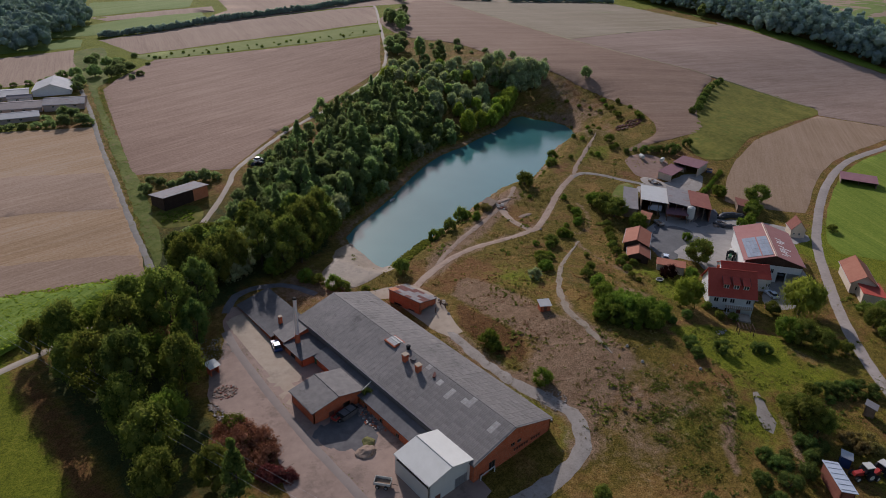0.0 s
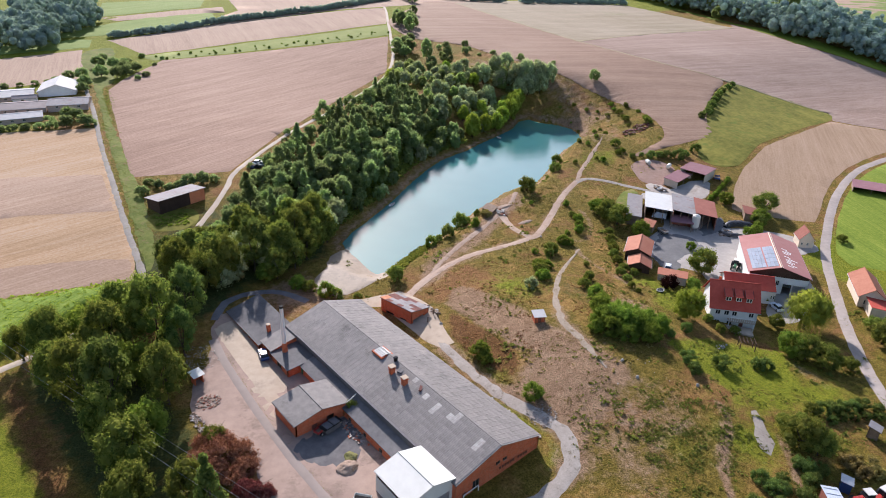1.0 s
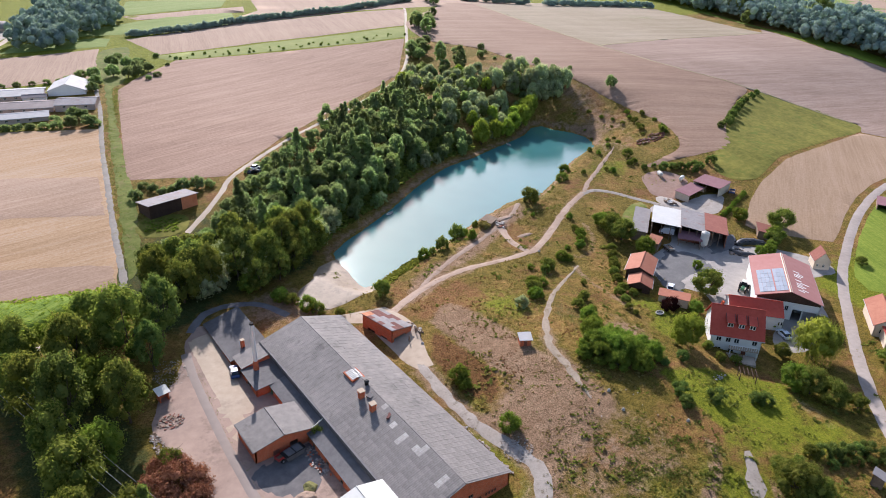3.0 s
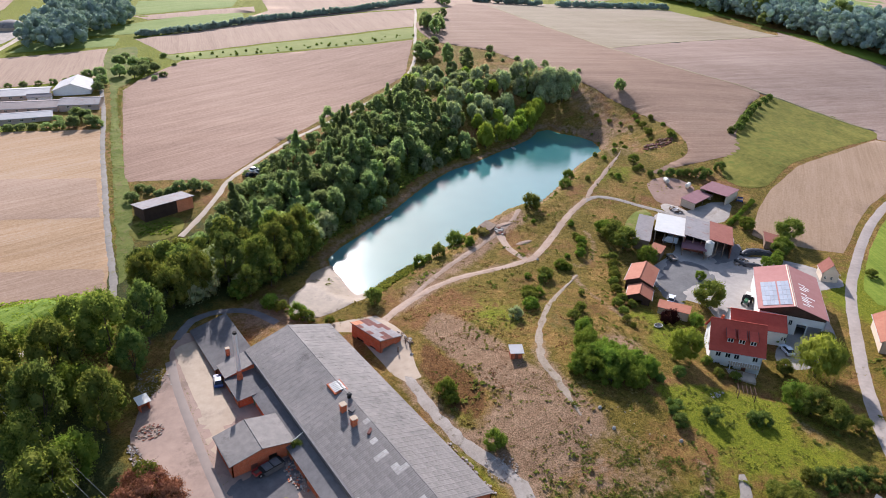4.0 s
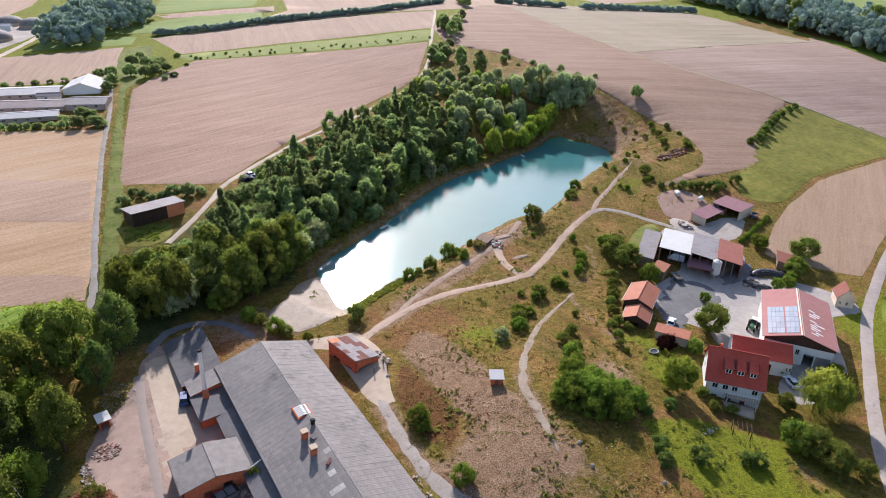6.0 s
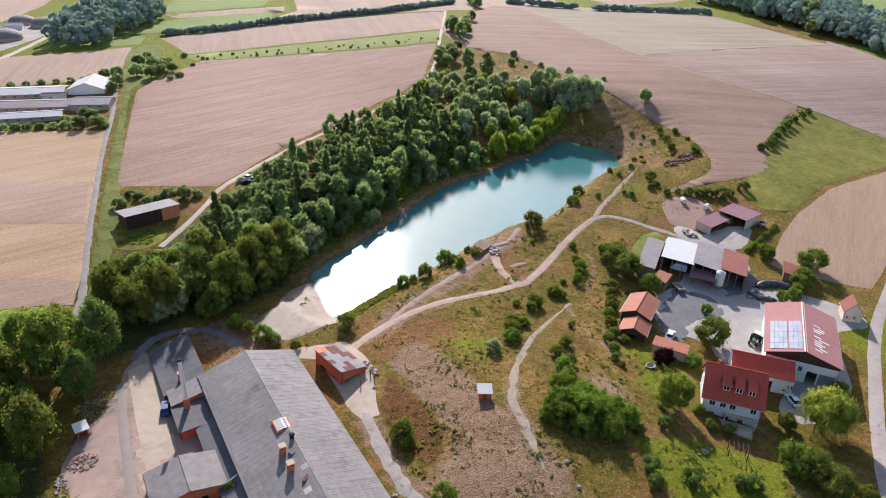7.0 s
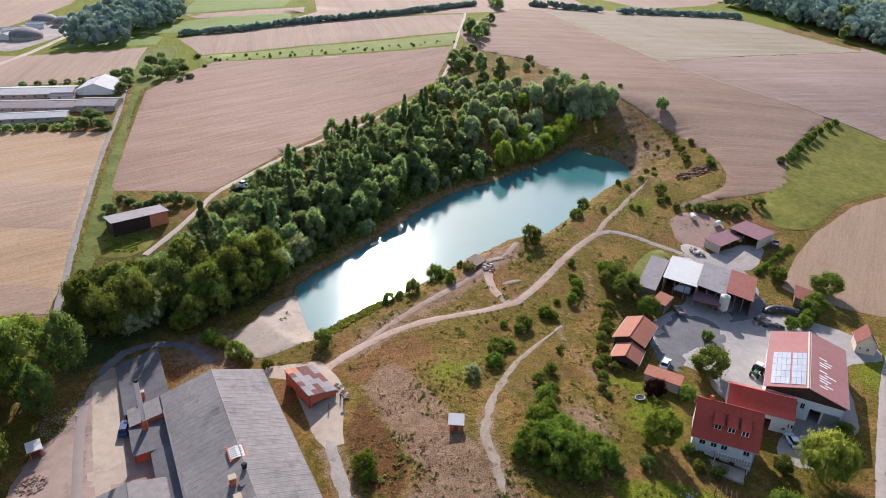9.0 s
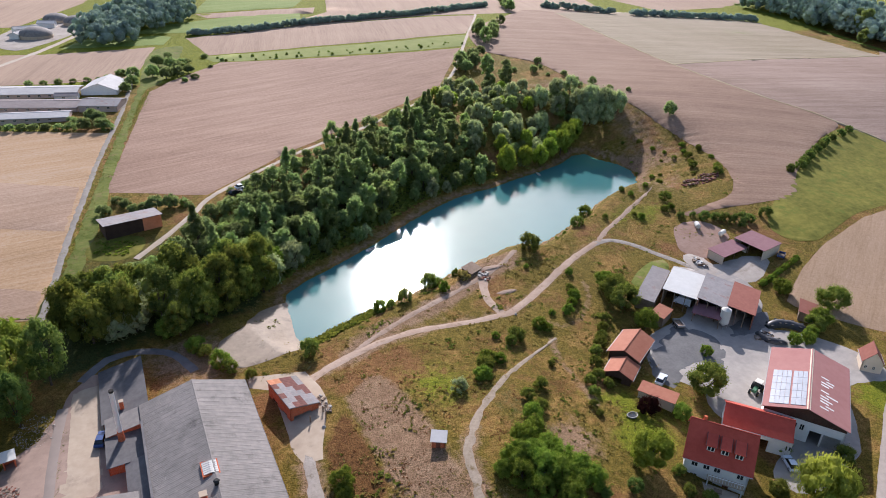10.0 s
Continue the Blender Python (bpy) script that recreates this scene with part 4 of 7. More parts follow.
def gabled(name, label, category, x, y, yaw, length, width, base, eave, ridge, walls, roof, over=0.35, thick=0.28, front=(), back=(), left=(), right=(), open_sides="", group="", apex=0.5, roof_thick=0.12, gutter=None):
    """A building with its ridge along its own x axis. front is the side towards -y, left the end towards -x."""
    r = root(name, label, category, x, y, 0, yaw, group)
    L, W, g = length, width, ridge - eave
    if "f" not in open_sides:
        wall_panel(r, pose(-L / 2, -W / 2, 0), L, base, eave, thick, front, walls)
    if "b" not in open_sides:
        wall_panel(r, pose(L / 2, W / 2, 0, 0, 0, 180), L, base, eave, thick, back, walls)
    if "l" not in open_sides:
        wall_panel(r, pose(-L / 2, W / 2, 0, 0, 0, -90), W, base, eave, thick, left, walls, g, 1 - apex)
    if "r" not in open_sides:
        wall_panel(r, pose(L / 2, -W / 2, 0, 0, 0, 90), W, base, eave, thick, right, walls, g, apex)
    yr = -W / 2 + W * apex
    for sgn, ye in ((-1, -W / 2), (1, W / 2)):
        slope = g / abs(ye - yr)
        yo, zo = ye + sgn * over, eave - slope * over
        c = [(-L / 2 - over, yo, zo), (L / 2 + over, yo, zo), (L / 2 + over, yr, ridge), (-L / 2 - over, yr, ridge)]
        c = [(p, q, s + roof_thick + 0.02) for p, q, s in c]
        slab("roof", c if sgn < 0 else c[::-1], roof_thick, roof, r)
        tube_part("gutter", (-L / 2 - over, yo + sgn * 0.06, zo + 0.02), (L / 2 + over, yo + sgn * 0.06, zo + 0.02), 0.07, 0.07, gutter or METAL, r, sides=6)
    v, f = [], []
    tube(v, f, (-L / 2 - over, yr, ridge + roof_thick), (L / 2 + over, yr, ridge + roof_thick), 0.14, 0.14, 6)
    mesh_object("ridge_cap", v, f, roof, r)
    for sx in (-1, 1):
        if ("l" if sx < 0 else "r") in open_sides or ("f" in open_sides):
            for sy in (-1, 1):
                tube_part("post", (sx * (L / 2 - 0.2), sy * (W / 2 - 0.2), base), (sx * (L / 2 - 0.2), sy * (W / 2 - 0.2), eave), 0.12, 0.12, TIMBER, r, sides=6)
    return r


def mono(name, label, category, x, y, yaw, length, width, base, low, high, walls, roof, over=0.25, thick=0.25, front=(), back=(), left=(), right=(), open_sides="", group="", roof_thick=0.1):
    """A building with one roof plane: low along its front (-y), high along its back."""
    r = root(name, label, category, x, y, 0, yaw, group)
    L, W = length, width
    if "f" not in open_sides:
        wall_panel(r, pose(-L / 2, -W / 2, 0), L, base, low, thick, front, walls)
    if "b" not in open_sides:
        wall_panel(r, pose(L / 2, W / 2, 0, 0, 0, 180), L, base, high, thick, back, walls)
    if "l" not in open_sides:
        wall_panel(r, pose(-L / 2, W / 2, 0, 0, 0, -90), W, base, low, thick, left, walls, high - low, 0.0)
    if "r" not in open_sides:
        wall_panel(r, pose(L / 2, -W / 2, 0, 0, 0, 90), W, base, low, thick, right, walls, high - low, 1.0)
    s = (high - low) / W
    lo, hi = low - s * over + roof_thick + 0.02, high + s * over + roof_thick + 0.02
    slab("roof", [(-L / 2 - over, -W / 2 - over, lo), (L / 2 + over, -W / 2 - over, lo), (L / 2 + over, W / 2 + over, hi), (-L / 2 - over, W / 2 + over, hi)], roof_thick, roof, r)
    if open_sides:
        n = max(2, int(L / 4) + 1)
        for k in range(n):
            px = -L / 2 + 0.15 + (L - 0.3) * k / (n - 1)
            py, pz = (-W / 2 + 0.15, low) if "f" in open_sides else (W / 2 - 0.15, high)
            if open_sides == "l":
                q = k / (n - 1)
                px, py, pz = -L / 2 + 0.15, -W / 2 + 0.2 + (W - 0.4) * q, low + (high - low) * q
            tube_part("post", (px, py, base), (px, py, pz), 0.11, 0.11, TIMBER, r, sides=6)
    return r


# ---- brickworks ----
# long hall: ridge along y
hall = gabled("factory_hall", "long red brick factory hall under a grey sheet roof", "factory", 68.5, 86.4, 90, 57.4, 18.8, 0.2, 5.1, 8.0, BRICK, FIBRE, 0.25, gutter=FIBRE_DARK,
              left=[(3.5, 5.0, 1.2, 3.6, "t"), (8.6, 9.6, 4.0, 4.8, "t"), (10.2, 11.2, 4.0, 4.8, "t"), (1.2, 2.2, 0.4, 2.4, "d")],
              front=[(u, u + 1.4, 2.0, 3.4, "t") for u in range(6, 54, 6)])
gabled("garage_building", "small red brick outbuilding with a grey sheet roof", "outbuilding", 51.3, 90.5, 90, 8.0, 10.8, 0.2, 4.1, 5.2, BRICK, FIBRE, 0.35, gutter=FIBRE_DARK, left=[(6.4, 7.9, 1.7, 3.0, "o"), (3.2, 4.4, 0.4, 2.5, "d")], front=[(1.0, 2.4, 1.8, 2.8, "t")])
gabled("white_hall", "white sheet-metal hall with a shallow gabled roof", "hall", 55.0, 63.2, 90, 9.0, 9.2, 0.2, 5.4, 6.6, WHITE_SHEET, WHITE_SHEET, 0.15, back=[(0.4, 8.6, 4.3, 5.1, "t")], left=[(5.4, 8.2, 0.3, 3.4, "g"), (1.2, 2.4, 0.3, 2.4, "d")])
mono("annexe", "low brick annexe with a dark sloping sheet roof", "annexe", 56.4, 123.6, -90, 16.6, 7.8, 0.2, 2.8, 4.6, BRICK, FIBRE_DARK, front=[(2, 3, 1.2, 2.2, "t"), (6, 7, 1.2, 2.2, "t"), (10, 11, 1.2, 2.2, "t")])
mono("link_building", "narrow brick link with a grey sheet roof", "annexe", 56.4, 112.9, -90, 4.6, 6.6, 0.2, 3.6, 5.0, BRICK, FIBRE)
mono("boiler_house", "flat-roofed brick boiler house", "annexe", 56.0, 106.6, -90, 7.4, 6.2, 0.2, 3.3, 3.7, BRICK, FIBRE_DARK, front=[(2.5, 4.5, 0.4, 2.8, "t")])
mono("lean_to", "long lean-to along the hall with a dark sheet roof", "annexe", 57.4, 85.4, -90, 34.6, 3.4, 0.2, 3.3, 4.2, BRICK, FIBRE_DARK, front=[(u, u + 1.0, 1.0, 2.4, "t") for u in range(8, 32, 5)])
mono("brick_shed", "tall brick shed with a patched roof, open on one corner", "shed", 85.7, 108.0, 101, 9.6, 5.8, 0.6, 4.4, 5.7, BRICK, FIBRE, left=[(0.6, 4.2, 1.2, 3.4, "o")], front=[(0.8, 3.6, 1.2, 3.6, "o"), (6.0, 7.4, 1.6, 2.8, "t")], back=[(1.5, 4.0, 1.8, 3.0, "t"), (6, 8, 1.8, 3.0, "t")])

chimney = root("chimney", "tall pale steel chimney on a brick foot", "chimney", 55.4, 108.9, 0)
tube_part("foot", (0, 0, 3.0), (0, 0, 5.6), 0.62, 0.5, BRICK, chimney, "red brick foot", 10)
tube_part("flue", (0, 0, 5.5), (0, 0, 14.2), 0.42, 0.38, STEEL, chimney, "", 14)
tube_part("cap", (0, 0, 14.1), (0, 0, 14.5), 0.4, 0.4, DARK, chimney, "sooty rim", 14)

# ---- village ----
house = gabled("farmhouse", "white two-storey farmhouse with a steep red tiled roof", "house", 151.6, 63.1, -49.9, 10.7, 9.6, -1.5, 4.5, 9.1, WHITE_WALL, TILE_RED, 0.5, 0.35,
               front=[(1.2, 2.3, 2.4, 3.6, "w"), (3.2, 4.3, 2.4, 3.6, "w"), (5.0, 6.1, 2.4, 3.6, "w"), (8.8, 9.9, 2.4, 3.6, "w"), (7.0, 8.0, -0.6, 1.6, "d"), (1.4, 2.6, -0.3, 0.9, "w"), (4.2, 5.4, -0.3, 0.9, "w")],
               right=[(2, 3, 2.4, 3.6, "w"), (5, 6, 2.4, 3.6, "w")], left=[(2, 3, 2.4, 3.6, "w"), (5.5, 6.5, 2.4, 3.6, "w")])
gabled("barn_annexe", "white annexe with a red tiled roof between house and barn", "annexe", 165.6, 66.2, -49.6, 11.8, 7.4, -1.2, 3.2, 5.3, WHITE_WALL, TILE_RED, 0.35, front=[(1.0, 2.0, 1.0, 2.0, "w"), (2.6, 3.4, 1.0, 2.0, "w"), (4.6, 8.2, -0.8, 1.9, "o"), (11.2, 12.2, 0.8, 1.8, "w")])
barn = gabled("barn", "large barn with a faded red sheet roof and solar panels", "barn", 181.5, 67.8, 35.1, 22.0, 14.4, -1.2, 5.2, 7.4, WHITE_WALL, TILE_PINK, 0.5, left=[(4.2, 5.0, 2.0, 3.4, "w"), (5.5, 6.3, 2.0, 3.4, "w"), (6.8, 7.6, 2.0, 3.4, "w"), (8.6, 10.7, -0.8, 2.6, "o"), (11.0, 14.0, -0.8, 2.6, "g")])
mono("white_shed", "open cattle shed with a white sheet roof", "shed", 189.4, 110.0, 35, 13.8, 8.4, -0.5, 5.4, 5.9, TIMBER, ROOF_WHITE, open_sides="l")
mono("grey_shed", "old lean-to with a grey sheet roof", "shed", 183.2, 114.8, 35, 19.0, 4.4, -0.5, 4.1, 4.4, TIMBER, ROOF_GREY)
mono("patched_shed", "machine shed with a patched grey sheet roof", "shed", 194.2, 103.8, 35, 14.4, 7.2, -0.5, 5.0, 6.0, TIMBER_RED, ROOF_GREY, open_sides="l")
mono("rusty_shed", "machine shed with a rusty red roof", "shed", 198.6, 98.8, 35, 13.6, 6.2, -0.5, 4.6, 5.4, TIMBER_RED, ROOF_RUST, open_sides="l")
mono("plum_canopy", "low plum-coloured sheet canopy on posts before the machine shed", "canopy", 187.3, 99.7, -54, 6.4, 4.2, -0.5, 3.1, 3.7, TIMBER_RED, ROOF_PLUM, open_sides="flr")
mono("plum_shed_low", "low open shed with a plum-coloured roof", "shed", 216.9, 120.9, 9, 11.6, 5.0, 0.5, 5.1, 5.5, CREAM_WALL, ROOF_PLUM, open_sides="f")
mono("plum_shed", "open-fronted shed with a plum-coloured roof", "shed", 226.8, 119.3, -84, 9.6, 7.8, 0.8, 6.4, 7.0, CREAM_WALL, ROOF_PLUM, open_sides="f")
gabled("terracotta_hut", "timber hut with a terracotta tiled roof", "hut", 158.9, 95.2, 30, 9.7, 6.5, -0.5, 4.0, 5.4, TIMBER_DARK, TILE_ORANGE, 0.45, group="garden huts", left=[(1.4, 2.4, 1.2, 2.3, "t"), (3.8, 4.8, 0.0, 2.1, "d")], front=[(2.0, 3.2, 1.3, 2.4, "t"), (5.6, 7.0, 1.3, 2.4, "t")])
gabled("terracotta_hut", "lower timber hut with a terracotta tiled roof", "hut", 151.9, 89.9, 34, 5.2, 5.5, -0.5, 3.3, 4.5, TIMBER_DARK, TILE_ORANGE, 0.45, group="garden huts", left=[(0.8, 3.6, 0.0, 2.4, "o")], front=[(1, 2, 1, 2, "t")])
mono("orange_garage", "small flat garage with an orange roof", "garage", 153.6, 80.6, -59, 7.2, 3.0, -0.5, 3.1, 3.4, CREAM_WALL, TILE_ORANGE, front=[(1, 3, 0, 2, "d")])
mono("small_orange_lean_to", "little lean-to with an orange sheet roof", "shed", 176.5, 104.3, 24, 5.4, 3.2, -0.5, 3.2, 3.5, TIMBER, TILE_ORANGE)
gabled("cottage", "small cream cottage with a steep plum-red roof", "cottage", 208.4, 70.9, 42, 4.8, 4.1, -1, 2.8, 5.3, CREAM_WALL, ROOF_RUST, 0.25, left=[(0.6, 1.2, 0.8, 1.7, "w"), (2.2, 2.8, 0.8, 1.7, "w")], front=[(0.8, 1.5, 0.8, 1.7, "w"), (2.6, 3.3, -0.8, 1.2, "d")])
mono("red_hut", "low shed with a rusty red roof", "shed", 213.5, 91.0, 35, 7.0, 4.0, -0.5, 2.6, 3.2, TIMBER, ROOF_RUST)
gabled("roadside_house", "cream house with an orange tiled roof beside the lane", "house", 189.1, 45.9, 32.4, 12.4, 5.8, -1, 3.4, 5.5, CREAM_WALL, TILE_ORANGE, 0.5, left=[(1.2, 2.2, 1, 2.2, "w"), (3.8, 4.8, 1, 2.2, "w")], front=[(2, 3, 1, 2.2, "w"), (5, 6.2, -0.5, 1.8, "d"), (9, 10, 1, 2.2, "w")])
mono("house_porch", "low red-roofed porch before the roadside house", "porch", 183.4, 40.6, 33, 8.0, 5.4, -1, 2.7, 3.2, CREAM_WALL, TILE_RED, open_sides="f")
mono("meadow_shed", "long shed with a plum-coloured roof in the meadow", "shed", 266.4, 74.6, -66, 11.6, 7.4, 0.0, 5.0, 5.5, TIMBER, ROOF_PLUM, open_sides="f")
# the field barn's dark walls stand in for the shade of its open front
mono("field_barn", "old field barn with a grey roof and one brick end", "barn", 63.4, 193.6, 192, 14.6, 7.0, 5.0, 9.5, 10.3, TIMBER_DARK, ROOF_GREY, 0.5)
hut = mono("field_hut", "small brick hut with a patched sheet roof in the pasture", "hut", 105.0, 83.6, -30, 2.3, 2.1, 4.0, 6.9, 7.2, BRICK, ROOF_PALE, over=0.3, front=[(0.7, 1.5, 5.0, 6.7, "d")])
mono("pump_hut", "small timber hut on the lake shore", "hut", 143.0, 140.6, 25, 4.4, 3.2, 0.5, 3.8, 4.4, TIMBER, TIMBER)

# ---- far farm ----
for i, (x, y, yaw, l, w, e, r, wm, rm) in enumerate([(35, 344, -12, 38, 15, 1.6, 2.6, PINK_WALL, ROOF_PALE), (37.5, 320.6, -16, 34, 13, 2.0, 3.1, PINK_WALL, ROOF_DUSK), (64, 341, 72, 19, 15, 1.8, 4.6, WHITE_WALL, ROOF_PALE), (34.6, 305.4, -9, 30, 9.5, 1.9, 2.8, PINK_WALL, ROOF_PALE), (61.8, 312.6, -20, 15, 13, 2.2, 3.4, PINK_WALL, ROOF_GREY), (48.5, 331.2, -14, 9, 4, 1.6, 2.4, WHITE_WALL, ROOF_DUSK)]):
    g_ = at_ground(x, y)
    e, r = e + g_, r + g_
    gabled("farm_building", "long low farm building with a grey sheet roof" if i != 2 else "farm building with a pale gabled roof", "barn", x, y, yaw, l, w, g_ - 1.5, e, r, wm, rm, 0.3, front=[(u, u + 1.1, e - 1.2, e - 0.4, "w") for u in range(3, int(l) - 3, 4)], group="far farm buildings")

# ---- trees and bushes ----
def crown_data(seed, rx, rz, cz, clumps, leaves, size, kind="round", core=(0.5, 0.76)):
    """Points of a crown: clumps of small leaves over an uneven outline with gaps."""
    g = np.random.default_rng(seed)
    d = g.normal(size=(clumps, 3))
    d /= np.linalg.norm(d, axis=1)[:, None]
    d[:, 2] = np.where(d[:, 2] < -0.8, -d[:, 2], d[:, 2])
    rad = g.uniform(0.5, 1.0, clumps) ** 0.45
    c = d * rad[:, None] * np.array([rx, rx, rz]) * 0.78
    cr = g.uniform(0.22, 0.40, clumps) * rx
    if kind == "cone":
        t = g.uniform(0, 1, clumps) ** 0.8
        a = g.uniform(0, 2 * np.pi, clumps)
        c = np.stack([np.cos(a) * rx * (1 - t) * 0.75, np.sin(a) * rx * (1 - t) * 0.75, (t * 2 - 1) * rz], -1)
        cr = (0.16 + 0.26 * (1 - t)) * rx
    n = clumps * leaves
    k = np.repeat(np.arange(clumps), leaves)
    u = g.normal(size=(n, 3))
    u /= np.linalg.norm(u, axis=1)[:, None]
    u[:, 2] = np.abs(u[:, 2]) * np.where(g.uniform(size=n) < 0.75, 1, -1)
    p = c[k] + u * (cr[k] * g.uniform(0.6, 1.12, n))[:, None]
    if kind == "weep":
        drop = g.uniform(0, 1, n) ** 1.5 * rz * 0.9 * np.clip(np.hypot(p[:, 0], p[:, 1]) / rx, 0, 1)
        p[:, 2] -= drop
    nrm = u + 0.33 * g.normal(size=(n, 3))
    if kind == "weep":
        nrm = np.stack([p[:, 0], p[:, 1], 0.25 * np.abs(p[:, 0])], -1) + 0.6 * g.normal(size=(n, 3))
    nrm /= np.linalg.norm(nrm, axis=1)[:, None]
    a = np.cross(nrm, g.normal(size=(n, 3)))
    a /= np.linalg.norm(a, axis=1)[:, None]
    if kind == "weep":
        a = np.array([0, 0, 1.0]) + 0.22 * g.normal(size=(n, 3))
        a /= np.linalg.norm(a, axis=1)[:, None]
    b = np.cross(nrm, a)
    if kind == "weep":
        b *= 0.45
        a *= 1.9
    s = (size * g.uniform(0.6, 1.35, n))[:, None]
    bend = nrm * s * 0.22
    quad = np.stack([p - a * s * 0.5, p - b * s * 0.32 + bend, p + a * s * 0.5, p + b * s * 0.32 + bend], 1)
    quad[:, :, 2] += cz
    verts = quad.reshape(-1, 3)
    faces = np.arange(n * 4).reshape(-1, 4)
    # inner mass, so that the sky does not show through everywhere
    ball = bmesh.new()
    bmesh.ops.create_icosphere(ball, subdivisions=1, radius=1.0)
    bv, bf = np.array([tuple(w.co) for w in ball.verts]), [tuple(w.index for w in q.verts) for q in ball.faces]
    ball.free()
    core_v, core_f = [], []
    for i in range(clumps):
        o = len(core_v)
        core_v += [tuple(q) for q in bv * (cr[i] * g.uniform(*core, (len(bv), 1))) + c[i] + np.array([0, 0, cz])]
        core_f += [tuple(o + j for j in t) for t in bf]
    m = len(verts)
    return [tuple(v) for v in verts] + core_v, [tuple(int(i) for i in q) for q in faces] + [tuple(i + m for i in t) for t in core_f], c + np.array([0, 0, cz])


TREES = {}
KINDS = {  # radius, half height, crown centre, clumps, leaves a clump, leaf size, shape, leaves, bark height
    "oak": (3.5, 3.5, 3.3, 46, 34, 0.44, "round", LEAF), "ash": (3.2, 4.0, 3.9, 48, 32, 0.43, "round", LEAF), "maple": (3.6, 3.3, 3.1, 46, 34, 0.44, "round", LEAF_BRIGHT),
    "alder": (2.6, 4.0, 3.9, 42, 32, 0.38, "round", LEAF_DARK), "willow": (3.6, 3.2, 3.0, 46, 34, 0.4, "round", LEAF_GREY), "poplar": (2.2, 4.6, 4.5, 42, 30, 0.36, "round", LEAF),
    "spruce": (2.8, 5.2, 5.8, 60, 20, 0.55, "cone", LEAF_DARK), "larch": (2.4, 4.8, 5.6, 52, 20, 0.5, "cone", LEAF), "lime": (3.3, 3.2, 3.0, 46, 34, 0.42, "round", LEAF_YELLOW),
    "bush": (2.0, 1.6, 1.15, 28, 34, 0.3, "round", LEAF), "bush_bright": (2.0, 1.6, 1.15, 28, 34, 0.3, "round", LEAF_BRIGHT), "bush_grey": (2.0, 1.6, 1.15, 28, 34, 0.3, "round", LEAF_GREY), "bush_dark": (2.0, 1.6, 1.15, 28, 34, 0.3, "round", LEAF_DARK),
    "bush_purple": (2.0, 1.6, 1.15, 28, 34, 0.3, "round", LEAF_PURPLE), "weeping_willow": (4.6, 3.8, 5.0, 46, 60, 0.6, "weep", LEAF_WEEP),
}
LABELS = {"oak": ("broad deciduous tree with a dense green crown", "tree"), "ash": ("tall deciduous tree with a green crown", "tree"), "maple": ("bright green deciduous tree with a full crown", "tree"), "alder": ("slender dark green deciduous tree", "tree"),
          "willow": ("silvery grey-green willow with a rounded crown", "tree"), "poplar": ("narrow upright green poplar-like tree", "tree"), "spruce": ("dark green conical spruce tree", "tree"), "larch": ("slim green conical larch tree", "tree"), "lime": ("yellow-green deciduous tree in full leaf", "tree"),
          "bush": ("rounded green bush in dry grass", "bush"), "bush_bright": ("bright green rounded bush", "bush"), "bush_grey": ("grey-green rounded bush with fine leaves", "bush"), "bush_dark": ("dark green rounded dense bush", "bush"), "bush_purple": ("dark purple-leaved rounded garden bush", "bush"),
          "weeping_willow": ("large weeping willow with drooping pale green branches", "tree")}
rng = random.Random(5)


def plant(kind, x, y, r, group="", tall=1.0, sink=0.15, variant=None, fine=False, hill=False):
    """Plants a tree or bush of crown radius r; copies share their meshes."""
    R, H, cz, clumps, leaves, size, shape, leafing = KINDS[kind]
    var = rng.randrange(3) if variant is None else variant
    if fine:
        leaves, size = int(leaves * 2.2), size * 0.66
    # distant trees take leaf colours with the haze already in them
    if hill:
        leafing = {LEAF: LEAF_HILL_HAZY, LEAF_DARK: LEAF_HILL_HAZY, LEAF_BRIGHT: LEAF_HILL_PALE_HAZY}.get(leafing, leafing)
    key, s = (kind, var, fine, hill), r / R
    m = Matrix.LocRotScale((x, y, at_ground(x, y, -sink)), Euler((rng.uniform(-0.04, 0.04), rng.uniform(-0.04, 0.04), rng.uniform(0, 6.28))), (s, s, s * tall * rng.uniform(0.9, 1.12)))
    label, category = LABELS[kind]
    if key not in TREES:
        t = new(category)
        tagged(t, label, category, group)
        v, f, c = crown_data(hash_of(kind) + var * 7, R, H, cz, clumps, leaves, size, shape)
        mesh_object("crown", v, f, leafing, t)
        tv, tf = [], []
        bush = cz < 2
        tube(tv, tf, (0, 0, -0.4), (0.05, 0.03, cz * 0.55), 0.06 * R if not bush else 0.08, 0.04 * R if not bush else 0.05, 7)
        for i in range(4 if bush else 6):
            e = c[(i * 5) % len(c)]
            tube(tv, tf, (0.05, 0.03, cz * 0.4), tuple(e), 0.03 * R if not bush else 0.04, 0.02, 5, False)
        mesh_object("trunk" if not bush else "stem", tv, tf, BARK, t)
        TREES[key] = t
        t.matrix_world = m
        t["size"] = 1.0
        return t
    t = TREES[key]
    k = Matrix.Diagonal((1 / t.scale[0], 1 / t.scale[1], 1 / t.scale[2], 1))
    ob = copy_thing(t, m @ k)
    if group:
        ob["group"] = group
    return ob


def hash_of(word):
    return sum(ord(ch) * (i + 3) for i, ch in enumerate(word))


def inside(x, y, poly):
    return float(signed_distance(np.array([x]), np.array([y]), poly)[0])


